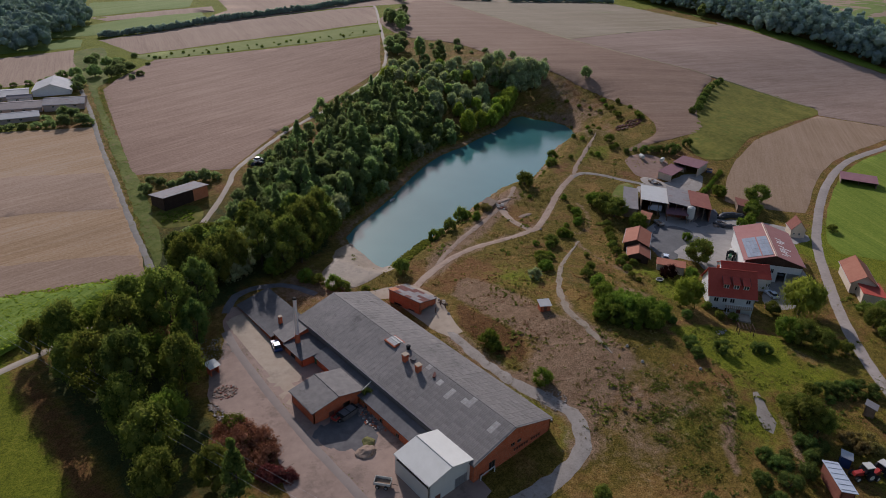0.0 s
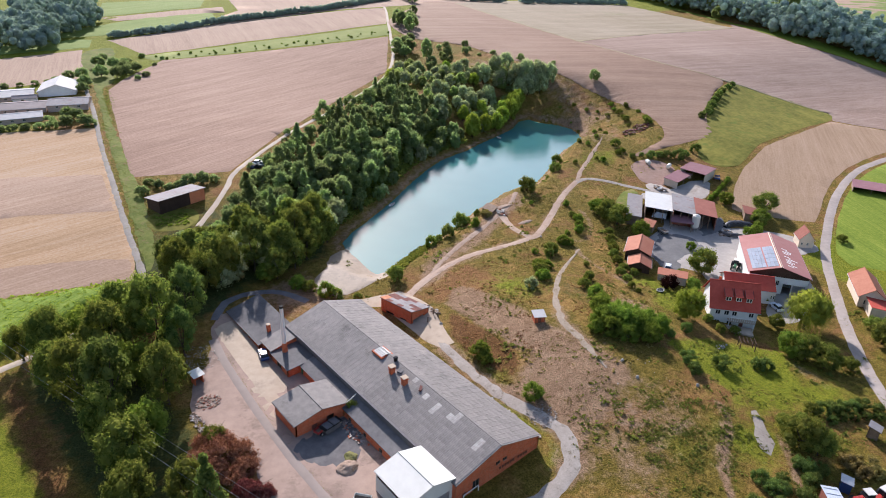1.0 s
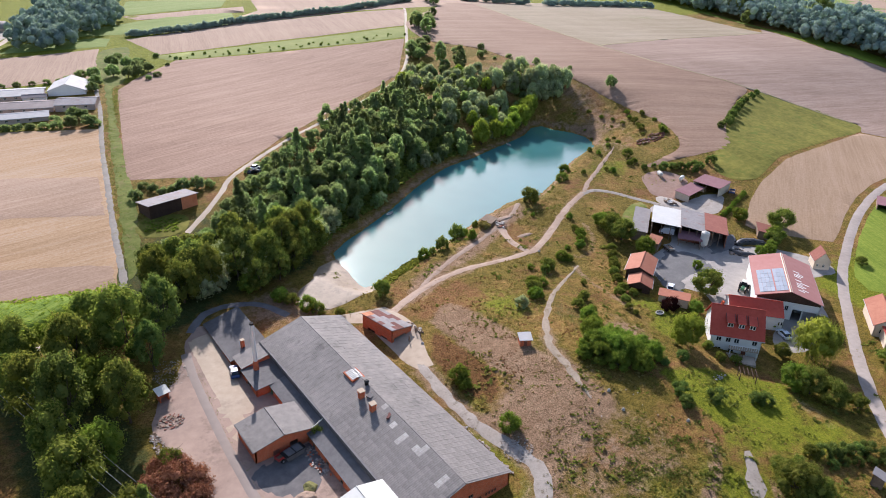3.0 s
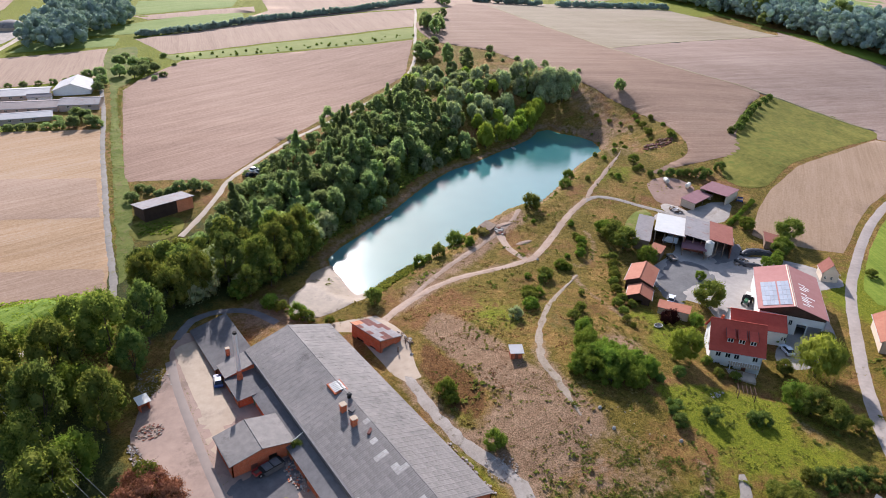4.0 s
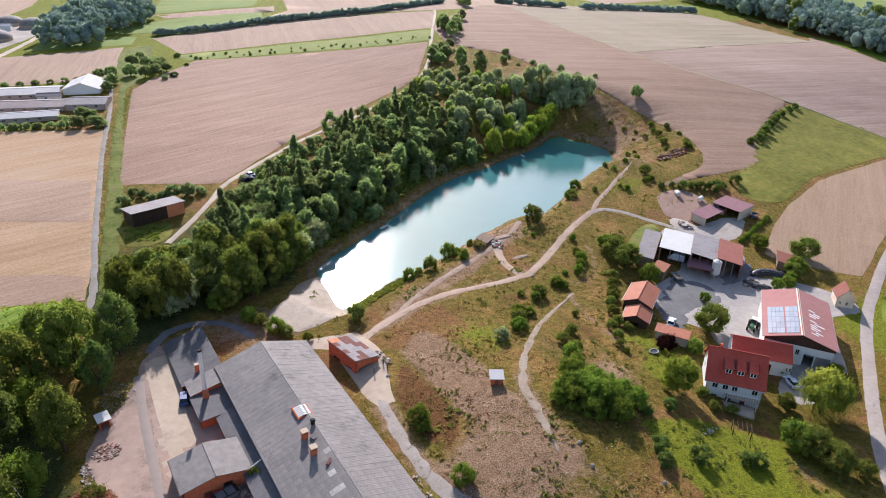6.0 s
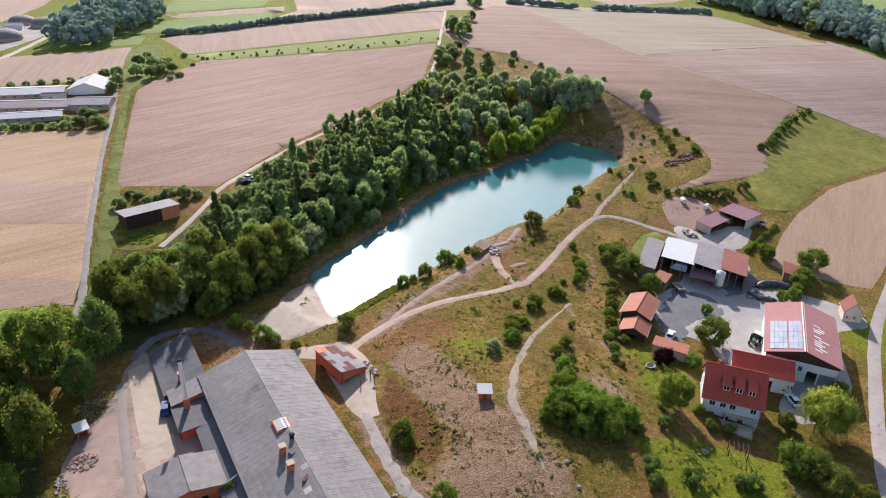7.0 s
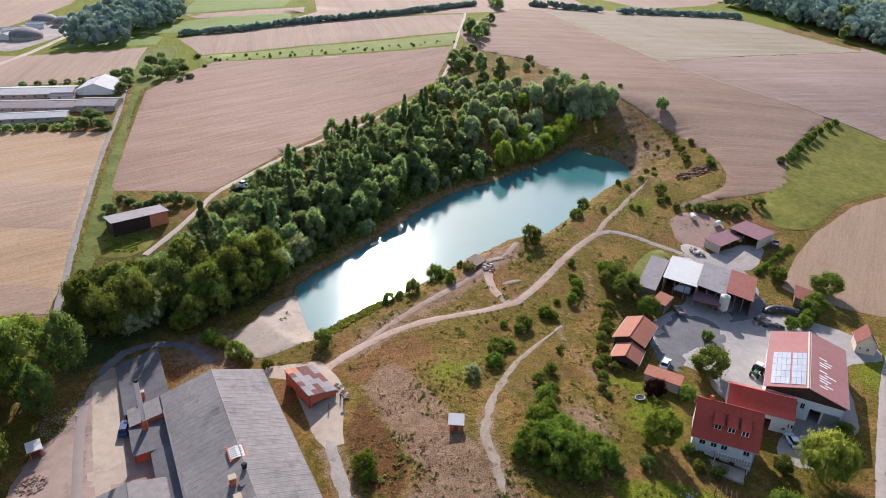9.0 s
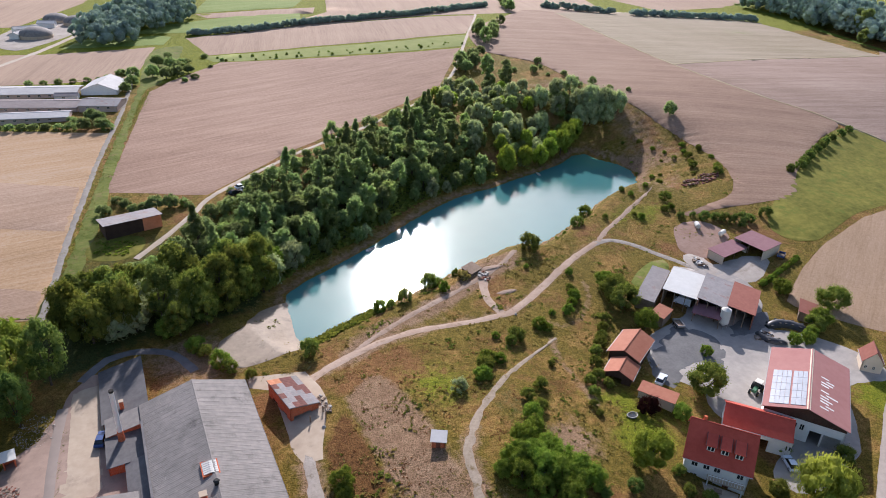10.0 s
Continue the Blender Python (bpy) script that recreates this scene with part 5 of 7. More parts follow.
def scatter(poly, gap, seed, keep=lambda x, y: True):
    r = random.Random(seed)
    xs, ys = [p[0] for p in poly], [p[1] for p in poly]
    got = []
    for _ in range(6000):
        x, y = r.uniform(min(xs), max(xs)), r.uniform(min(ys), max(ys))
        if all((x - a) ** 2 + (y - b) ** 2 > gap * gap for a, b in got) and inside(x, y, poly) < 0 and keep(x, y):
            got.append((x, y))
    return got


def away(d):
    return lambda x, y: float(signed_distance(np.array([x]), np.array([y]), LAKE)[0]) > d


WOOD = [(68, 172), (84, 191), (91, 199), (106, 211), (122, 224), (135, 231), (148, 238), (165, 247), (180, 256), (188, 246), (184, 226), (186, 212), (190, 205), (183, 203), (168, 199), (156, 194), (144, 188), (132, 179), (120, 171), (108, 166), (99, 161), (93, 155), (88, 150.5), (80, 146), (70, 140), (58, 141), (50, 147), (44, 152), (46, 160), (56, 168)]
mixed = ["larch", "larch", "oak", "ash", "poplar", "maple", "alder", "poplar", "ash", "larch", "oak", "poplar", "oak", "ash", "alder"]
for x, y in scatter(WOOD, 3.9, 3, away(3.0)):
    low, edge = y < 165, inside(x, y, WOOD) > -4
    near = inside(x, y, LAKE)
    if near < 6 and not low:
        if rng.random() < 0.75:
            plant(rng.choice(["bush", "bush_bright", "bush_grey", "bush"]), x, y, rng.uniform(1.9, 2.9), "wood above the lake", 1.5, hill=True)
        continue
    kind = rng.choice(["oak", "ash", "maple", "oak"] if near < 17 and not low else ["oak", "ash", "willow", "alder", "willow", "maple"] if low else ["oak", "bush", "maple", "ash"] if edge else mixed)
    plant(kind, x, y, rng.uniform(2.4, 3.7) * (1.2 if low else 0.85 if edge else 1.0), "wood above the lake", 1.3 if near < 14 else 1.0 if low else 0.85, hill=not low)
SCRUB = [(180, 256), (200, 272), (214, 280), (224, 262), (246, 252), (252, 240), (236, 228), (226, 222), (212, 213), (192, 207), (186, 212), (184, 226), (188, 246)]
for x, y in scatter(SCRUB, 4.3, 4, away(3.0)):
    if rng.random() < 0.72:
        kind = rng.choice(["bush", "bush_bright", "bush_grey", "willow", "willow", "lime", "bush_grey", "maple"])
        plant(kind, x, y, rng.uniform(1.9, 3.5), "scrub behind the lake", 1.3, hill=True)
# grey willows, bright limes and dark groves round the head of the lake
for x, y, r in [(233, 244, 3.6), (242, 245, 3.8), (251, 247, 3.4), (226, 232, 3.4), (238, 238, 3.4), (247, 235, 4.2), (252, 233, 4.6), (257, 229, 4.4), (261, 226, 3.8), (249, 228, 4.0), (254, 225, 3.8), (244, 230, 3.6), (209, 225, 3.0), (189, 223, 3.2), (198, 237, 2.8), (223, 252, 3.2)]:
    plant("willow", x, y, r * 1.12, "willows at the head of the lake", 1.45, fine=True)
for x, y, r in [(195, 207.5, 3.6), (205, 210.5, 3.0), (212.5, 211.5, 3.2), (219.5, 215.5, 3.4), (228, 219, 3.8), (233, 222.5, 4.0), (238, 224.5, 3.2), (224, 220.5, 3.0), (198, 218, 2.4), (211, 219, 2.2)]:
    plant("lime", x, y, r * 1.15, "limes at the head of the lake", 1.3, fine=True)
for x, y, r in [(231, 287, 3.4), (228, 283, 3.4), (231, 271, 3.6), (229, 267, 3.2), (213, 268, 2.6), (220, 269, 2.8), (222, 264, 2.6), (217, 262, 2.4), (226, 276, 3.0), (235, 277, 2.6)]:
    plant("poplar" if r > 3 else "oak", x, y, r, "grove behind the lake", 0.95, hill=True)
for x, y, r in [(256, 204, 1.4), (257, 197, 1.3), (257.5, 191, 1.0), (263.8, 188.6, 1.6), (259, 180, 1.8), (264.6, 181, 1.5), (253.5, 172, 2.0), (262.8, 172.7, 1.3), (255, 162, 2.4), (258, 165, 1.8), (252.8, 187, 0.9), (256, 184, 1.2), (261, 184.5, 1.3), (256, 176, 1.2), (240, 178, 1.2), (232, 166, 1.3), (244, 178, 1.0), (223.5, 164, 1.1), (244, 190, 0.8), (214.6, 161, 1.2), (250, 168, 0.9), (248, 198, 0.8), (252, 209, 0.9)]:
    plant(rng.choice(["bush", "bush_bright", "bush_bright"]), x, y, r, "bushes on the quarry bank", 0.9)
SIDE = [(17.2, 134.1, 4.6), (18.5, 117.3, 5.2), (26, 126.4, 5), (36.3, 128.9, 6), (43.9, 132.5, 4.4), (31.2, 109, 4.4), (51.9, 143.5, 5), (48.1, 147.9, 4.6), (20.5, 95.3, 5.2), (25.4, 83.6, 3.6), (17.6, 86.5, 4.2), (36.6, 142.4, 4.2), (31.4, 136.5, 4.6), (24, 137.3, 4), (18.9, 104.2, 4.4), (25, 101, 4.2), (12.4, 138.7, 3.4), (22, 111, 4.4), (28, 118, 4.6), (39, 122, 3.2), (16, 125, 4.4), (58, 146, 4.6), (66, 146, 4.4)]
for x, y, r in SIDE:
    plant(rng.choice(["oak", "ash", "oak", "alder", "maple", "ash"]), x, y, r, "wood beside the yard", 1.3, fine=True)
for x, y, r in [(74, 146, 4.4), (79.5, 151, 4.6), (85, 155, 4.6), (91, 160, 4.4), (69, 139.5, 3.4), (75, 141.5, 3.2), (80.5, 145.5, 3.4), (86, 150.5, 3.4), (92, 154.5, 3.2)]:
    plant("ash", x, y, r, "trees above the beach", 1.15, fine=True)
plant("spruce", 27, 77, 3.2, "wood beside the yard")
SHORE = [(93, 122, 2.3), (114, 134, 1.7), (121, 135, 2.0), (117, 134, 1.3), (130, 140, 2.3), (132, 135, 1.5), (133, 140, 1.3), (139, 142, 1.2), (164, 145, 3.0), (187, 153, 2.2), (195, 159, 2.4), (214, 165, 1.1), (197, 152, 1.0), (71.5, 133, 2.2), (73, 130, 2.0), (75, 126, 2.2), (76.5, 123.5, 1.8), (80, 119.5, 1.3), (181, 151, 0.8)]
for x, y, r in SHORE:
    plant(rng.choice(["bush", "bush_bright", "bush_bright"]), x, y, r * 1.1, "bushes on the shore", 1.5 if 110 < x < 142 else 1.15, 0.7 if 110 < x < 142 else 0.4, fine=True)
MEADOW = [(223, 154, 2.4), (218.2, 148.6, 1.5), (221, 149, 1.4), (207.8, 147.6, 1.5), (207, 150, 1.0), (156.1, 114.8, 1.8), (161.6, 119.9, 1.9), (162.8, 123.5, 1.4), (159, 117.5, 1.6), (167.5, 130.3, 1.3), (158, 137, 0.9), (137.4, 109.4, 2.3), (135.5, 108, 1.6), (145.9, 112.3, 2.1), (147, 110.5, 1.4), (126.7, 103.8, 2.2), (124.6, 101.5, 2.4), (122.5, 98.4, 2.2), (129.4, 102.8, 1.6), (115.7, 96.1, 2.0), (133.5, 111.6, 1.2), (139.4, 98, 1.0), (87.4, 83.5, 2.4), (86.6, 80.8, 1.8), (86, 67, 2.4), (152, 116, 1.0)]
for x, y, r in MEADOW:
    plant("bush_grey" if (x, y) == (115.7, 96.1) else "bush_bright" if x < 88 else rng.choice(["bush", "bush_bright", "bush_bright"]), x, y, r, "bushes in the pasture", fine=True)
THICKET = [(121.9, 79.5, 2.6), (118.5, 76.9, 3.0), (114.9, 73.8, 3.0), (113.7, 70.2, 3.0), (117.2, 69.5, 3.4), (120, 67.6, 3.4), (123.7, 67.9, 3.0), (124.3, 65.4, 2.8), (119.1, 64.1, 3.0), (115, 66.5, 2.8), (111.8, 72.8, 2.2), (121.3, 73.9, 2.6), (124.3, 82.9, 2.4), (117.5, 73, 3.2), (127.6, 85.2, 1.6), (127.2, 88.9, 1.8), (131.7, 91.2, 1.7), (122, 71, 2.6)]
for x, y, r in THICKET:
    plant("bush_bright" if r > 2 else "bush", x, y, r, "thicket in the pasture", 1.1, fine=True)
plant("bush_dark", 57.0, 85.6, 1.7, "bushes by the factory", 1.3, fine=True)
VILLAGE = [(166, 79, 4.4), (172, 117, 4.2), (171, 112, 4.5), (173, 122, 3.0), (170.6, 103, 3.2), (221, 90, 4.4), (213, 87, 3.2), (216, 101, 3.0), (210, 86, 2.8), (146, 45, 3.6), (147, 42, 3.6), (147, 38, 3.4), (176.7, 89.3, 1.7), (155, 75, 2.2), (167.3, 60.8, 1.8), (174.6, 53.5, 2.2), (156.9, 53.4, 2.2), (200, 84, 2.0), (203.5, 83, 2.0), (206.5, 84.5, 2.0)]
for i, (x, y, r) in enumerate(VILLAGE):
    plant("oak" if i in (1, 2) else rng.choice(["maple", "maple", "oak"]), x, y, r, "village trees", 0.9, fine=True)
plant("lime", 138.5, 66.5, 4.0, "village trees", 1.0, fine=True)
plant("weeping_willow", 161.5, 48.8, 5.6, "village trees", 1.05, fine=True)
GARDEN = [(125, 50, 2.2), (133, 46, 1.8), (134.5, 45, 1.9), (120, 55, 2.0), (118, 52, 1.8), (131.7, 62.6, 1.7), (125.5, 62.7, 1.3), (138.6, 80.5, 0.9), (155, 101, 1.8), (152, 98.5, 1.7), (149, 95, 1.7), (146.5, 91, 1.7), (143.5, 90, 1.5), (142, 86.5, 1.5), (139, 83, 1.2), (160, 106, 1.6), (163, 109, 1.8), (146.8, 88, 1.4), (157.5, 103.5, 1.6), (144, 57, 1.6), (141.5, 59.5, 1.4), (143, 63.5, 1.4)]
for x, y, r in GARDEN:
    plant("bush_dark" if x < 136 else "bush", x, y, r, "garden bushes", fine=True)
plant("bush_purple", 149.4, 78.6, 2.6, "garden bushes", fine=True)
FIELDS = [(274.5, 208.5, 3.0), (277, 238, 1.4), (271, 244, 1.7), (269, 254.5, 2.4), (261, 253, 1.8), (264.7, 271, 2.2), (255.3, 284, 2.4), (266, 296, 2.4), (258, 275, 1.2), (266, 262, 1.2), (262, 288, 1.4), (248, 290, 1.6), (250, 300, 2.0), (240, 300, 1.8)]
for x, y, r in FIELDS:
    plant("oak" if r > 2.5 else "bush", x, y, r, "bushes along the field edge", hill=True)
HEDGE = [(287, 153, 2.5), (297, 157, 2.4), (308, 162, 2.2), (318, 166, 2.2), (326, 169, 2.2), (335, 171, 2.2), (343, 173, 2.0), (281, 152, 2.0), (292, 155, 2.2), (302, 160, 2.2), (313, 164, 2.2), (226, 139, 2.0), (229, 137, 2.0), (231, 135, 2.2), (234, 132, 3.0), (238, 132, 1.8), (245, 132, 2.4), (224, 142, 1.2), (220, 143, 1.5)]
for x, y, r in HEDGE:
    plant("bush_dark", x, y, r, "hedge by the meadow")
LEFT = [(57, 205, 2.4), (61, 211, 2.0), (63, 208, 2.0), (65, 204, 2.0), (68, 203, 2.4), (71, 203, 2.6), (75, 203, 2.6), (79, 203, 2.0), (119, 230, 1.8), (98, 210, 1.5), (93, 206.5, 1.5), (114, 222, 1.6), (137, 240, 1.4), (145, 243, 1.4), (159, 252, 1.5), (186, 259, 2.4), (181, 256.5, 2.4), (173, 252, 2.0), (193, 266, 1.6), (203, 274, 1.4)]
for x, y, r in LEFT:
    plant("oak" if r > 2.4 else "bush_dark", x, y, r, "trees along the field track", 0.85, hill=True)
FARL = [(90.8, 348.6, 3.6), (96, 351.2, 3.4), (101.8, 355.7, 3.2), (100.5, 371, 3.0), (95.1, 369, 3.4), (103.8, 375, 2.6), (97.9, 341, 1.8), (103.3, 345, 2.4), (90, 376.6, 3.6), (85.2, 354.6, 3.8), (96.4, 394, 2.6), (114, 386, 2.2), (113.5, 364, 1.4), (121.5, 375.5, 1.4), (98, 361, 3.4), (76.6, 354, 3.6), (75.1, 343, 3.4), (71.7, 333, 3.0), (71.5, 357, 3.0), (66, 356, 2.6), (50.1, 294, 2.8), (57.2, 295, 3.2), (60.4, 283, 3.4), (59.7, 293, 3.0), (62, 281.5, 2.8), (54, 285, 3.0), (49.5, 287, 2.6), (45.4, 288.5, 2.4), (41, 290, 2.4), (37, 291.5, 2.4), (33, 292.5, 2.4), (29, 293.5, 2.4), (25, 294.5, 2.4), (21, 295.5, 2.4), (33, 359, 2.0), (39, 358.6, 2.0), (45, 358, 2.0), (51, 357, 1.8), (57, 356, 2.2), (62, 354, 2.0)]
for x, y, r in FARL:
    plant("oak" if r > 2.9 else "bush", x, y, r, "trees round the far farm", 0.8, hill=True)
NEAR = [(115.7, 29, 3.9), (116.6, 26.2, 3.0), (117.4, 32.2, 2.6), (119.5, 34, 1.6), (123.3, 32.2, 1.4), (111, 26.8, 1.7), (108.5, 23.9, 1.6), (102.2, 29.4, 1.6), (101.7, 26.6, 2.1), (99.2, 23.4, 2.4), (96.2, 26.8, 1.9), (111.4, 25.6, 1.8), (109.6, 23.4, 1.7), (104.6, 22.6, 2.0), (94.5, 23, 1.8), (102.3, 30.3, 1.0), (103, 25.9, 1.6), (105.5, 27, 1.4), (119.5, 28.5, 2.4), (112.5, 24, 1.6), (127.0, 32.2, 1.7), (129.3, 31, 1.9), (131.5, 30, 1.8), (133.6, 29, 1.8), (135.5, 28, 1.8), (137.5, 26.8, 1.8), (139.2, 24.3, 1.6), (128.3, 28.6, 1.2), (130.6, 27.8, 1.2), (133, 26.4, 1.2), (135.1, 25, 1.2), (137.2, 23.5, 1.3), (138, 19, 2.0), (136, 16, 1.8), (73, 42, 1.8), (86, 30, 1.6), (165, 30, 3.0), (168, 34, 3.0), (174, 38, 2.6), (177, 35, 2.6), (219, 64, 2.0), (150, 34, 2.4), (153, 40, 1.4)]
for x, y, r in NEAR:
    plant("oak" if r > 2.8 else "bush_dark" if y < 32 else "bush", x, y, r, "bushes by the lower gardens", fine=True)
for x, y, r in [(263.4, 346, 4.0), (267, 360, 4.2), (272, 354, 4.0), (281, 368, 4.2), (276, 376, 3.8), (270, 368, 4.0), (287, 378, 3.6), (300, 391, 3.4), (226, 300, 3.6), (233.7, 306, 3.8), (229, 311, 3.8), (236, 314, 3.6), (225, 306, 3.4), (241, 320, 3.4), (247, 323, 3.2), (339, 444, 4.6), (347, 466, 4.6), (343, 455, 4.4)]:
    plant(rng.choice(["oak", "ash"]), x, y, r, "trees on the hill track", 0.95, hill=True)


# far woods and hedges: one mass of foliage each, distance haze in its colour
def far_wood(name, label, spots, leafing=LEAF_FAR_HAZY, clumps=13, leaves=22, size=0.95):
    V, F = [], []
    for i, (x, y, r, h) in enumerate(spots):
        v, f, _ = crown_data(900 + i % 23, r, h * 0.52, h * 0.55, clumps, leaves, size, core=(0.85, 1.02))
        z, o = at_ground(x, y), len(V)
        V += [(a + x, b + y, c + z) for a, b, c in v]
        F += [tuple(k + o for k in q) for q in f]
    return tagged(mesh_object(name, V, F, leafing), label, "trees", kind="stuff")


def along(line, gap, r, h, seed):
    q = random.Random(seed)
    return [(x + q.uniform(-1, 1), y + q.uniform(-1, 1), r * q.uniform(0.75, 1.25), h * q.uniform(0.7, 1.4)) for x, y in curve(line, gap)]


lay(drape("far_yard", [(24, 440), (36, 452), (53, 482), (60, 503), (58, 520), (42, 530), (22, 520), (10, 470)], CONCRETE_GREY, 0.3, 12), "pale concrete yard of the far biogas farm", "yard")
for x, y, yaw, l in ((27, 496, 20, 14), (38, 512, -15, 10), (24, 478, 60, 9)):
    g_ = at_ground(x, y)
    gabled("far_shed", "pale low shed on the far yard", "shed", x, y, yaw, l, 6, g_ - 1, g_ + 3.0, g_ + 4.2, WHITE_WALL, ROOF_PALE, 0.3, group="far farm sheds")
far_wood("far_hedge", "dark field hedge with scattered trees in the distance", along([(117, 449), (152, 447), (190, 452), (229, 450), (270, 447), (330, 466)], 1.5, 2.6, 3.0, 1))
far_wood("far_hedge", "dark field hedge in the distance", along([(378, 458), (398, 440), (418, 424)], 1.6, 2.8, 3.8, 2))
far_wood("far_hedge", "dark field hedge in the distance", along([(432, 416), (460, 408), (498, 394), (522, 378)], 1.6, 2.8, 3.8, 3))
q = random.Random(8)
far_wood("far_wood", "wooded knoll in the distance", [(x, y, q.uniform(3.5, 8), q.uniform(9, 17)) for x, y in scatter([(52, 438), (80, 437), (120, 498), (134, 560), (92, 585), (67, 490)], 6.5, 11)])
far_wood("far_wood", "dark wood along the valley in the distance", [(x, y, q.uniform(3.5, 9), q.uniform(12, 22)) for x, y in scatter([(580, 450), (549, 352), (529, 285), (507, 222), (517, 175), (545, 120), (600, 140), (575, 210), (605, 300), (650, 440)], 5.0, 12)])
far_wood("far_tree", "tall pale green trees at the edge of the far wood", [(547, 249, 9, 26), (539, 256, 6, 18), (543, 305, 8, 20), (534, 275, 6, 15), (524, 292, 4, 10), (552, 318, 8, 19)], LEAF_HILL_PALE_HAZY, 26, 60, 0.9)
# ---- factory details ----
def hall_z(x):
    """The height of the hall's roof surface at x."""
    return 8.0 - 2.9 * abs(x - 68.5) / 9.4 + 0.14


sky_light = root("roof_skylight", "glazed roof lantern on a brick kerb on the hall roof", "skylight", 67.9, 91.2, hall_z(67.9) - 0.25, 90)
box_part("kerb", (-1.7, -1.35, 0), (1.7, 1.35, 0.36), BRICK, sky_light)
for sgn in (-1, 1):
    c = [(-1.4, sgn * 1.15, 0.4), (1.4, sgn * 1.15, 0.4), (1.4, 0, 0.58), (-1.4, 0, 0.58)]
    slab("pane", c if sgn < 0 else c[::-1], 0.05, WHITE_SHEET, sky_light, "milky wired glass")
    for k in range(7):
        u = -1.4 + 2.8 * k / 6
        v, f = [], []
        tube(v, f, (u, sgn * 1.16, 0.42), (u, 0, 0.61), 0.03, 0.03, 5)
        mesh_object("glazing_bar", v, f, METAL, sky_light)
for x, y, h in ((66.0, 85.2, 1.5), (65.9, 81.0, 1.5)):
    st = root("roof_chimney", "square brick chimney with a capped top on the hall roof", "chimney", x, y, hall_z(x) - 0.4, group="roof chimneys")
    box_part("shaft", (-0.45, -0.45, 0), (0.45, 0.45, h), BRICK, st)
    box_part("collar", (-0.55, -0.55, h), (0.55, 0.55, h + 0.12), BRICK, st)
    for sx in (-1, 1):
        for sy in (-1, 1):
            box_part("pier", (sx * 0.38 - 0.09, sy * 0.38 - 0.09, h + 0.12), (sx * 0.38 + 0.09, sy * 0.38 + 0.09, h + 0.45), BRICK, st)
    box_part("cap", (-0.6, -0.6, h + 0.45), (0.6, 0.6, h + 0.56), CONCRETE, st)
vent = root("roof_vent", "black round vent pipe on the hall roof", "vent", 68.3, 87.2, hall_z(68.3) - 0.3)
tube_part("pipe", (0, 0, 0), (0, 0, 1.0), 0.38, 0.38, DARK, vent, "", 12)
tube_part("cowl", (0, 0, 1.0), (0, 0, 1.25), 0.52, 0.3, RUBBER, vent, "", 12)
sc = root("annexe_chimney", "short brick chimney on the annexe roof", "chimney", 56.0, 117.6, 3.2)
box_part("shaft", (-0.35, -0.35, 0), (0.35, 0.35, 2.2), BRICK, sc)
box_part("cap", (-0.42, -0.42, 2.2), (0.42, 0.42, 2.32), CONCRETE, sc)
hatch = root("roof_hatch", "broken dark roof hatch on the hall roof", "hatch", 67.4, 84.2, hall_z(67.4) - 0.1, 20)
box_part("lid", (-0.7, -0.5, 0), (0.7, 0.5, 0.3), FIBRE_DARK, hatch)
hp = root("roof_hatch", "rusty open roof hatch beside loose sheets", "hatch", 67.3, 77.8, hall_z(67.3) - 0.1, 40)
box_part("surround", (-0.9, -0.25, 0), (0.9, 0.25, 0.3), SHEET_BROWN, hp)
# parapet along the lean-to
par = root("parapet", "dark low parapet between hall and lean-to", "parapet", 58.95, 88.6, 4.2)
box_part("wall", (-0.14, -21.6, 0), (0.14, 21.6, 1.25), FIBRE_DARK, par)
box_part("coping", (-0.2, -21.7, 1.25), (0.2, 21.7, 1.33), FIBRE_DARK, par)
# faded writing on the gable, as bars
sign = root("painted_sign", "faded unreadable painted writing on the brick gable", "sign", 71.6, 57.55, 2.9)
for k in range(11):
    if k != 6:
        box_part("letter_bar", (-3.2 + k * 0.62, -0.02, 0), (-2.8 + k * 0.62, 0.0, 0.55), LETTER, sign)
duct = root("gable_pipe", "white bent pipe on the brick gable", "pipe", 60.4, 57.3, 0)
tube_part("riser", (0, 0, 1.0), (0, 0, 2.3), 0.1, 0.1, WHITE_SHEET, duct)
tube_part("run", (0, 0, 2.3), (3.2, 0, 2.6), 0.1, 0.1, WHITE_SHEET, duct)
tube_part("outlet", (3.2, 0, 2.6), (3.2, 0, 1.4), 0.1, 0.1, WHITE_SHEET, duct)
gp = root("outlet_pipe", "pale pipe sticking out over the lean-to roof", "pipe", 58.2, 86.2, 4.0)
tube_part("pipe", (-1.6, 0, 0.3), (0.6, 0.5, 0.9), 0.1, 0.1, WHITE_SHEET, gp)
# timber porch on the patched shed
porch = root("shed_porch", "open timber porch with clutter beside the brick shed", "porch", 88.4, 101.9, 1.4)
for px, py in ((-1.5, -1.2), (1.5, -1.2), (1.5, 0.6)):
    box_part("post", (px - 0.1, py - 0.1, -0.5), (px + 0.1, py + 0.1, 3.0), TIMBER, porch)
box_part("half_wall", (-1.6, -1.3, -0.5), (1.6, -1.1, 0.9), BRICK, porch)
low = root("low_wall", "low whitewashed wall beside the brick shed", "wall", 81.2, 103.5, 1.0, 0)
box_part("wall", (-0.15, -4.0, -0.6), (0.15, 4.0, 0.9), WHITE_WALL, low)
box_part("floor_slab", (-2.0, -4.0, -0.5), (-0.15, 4.0, 0.1), DARK_YARD, low)


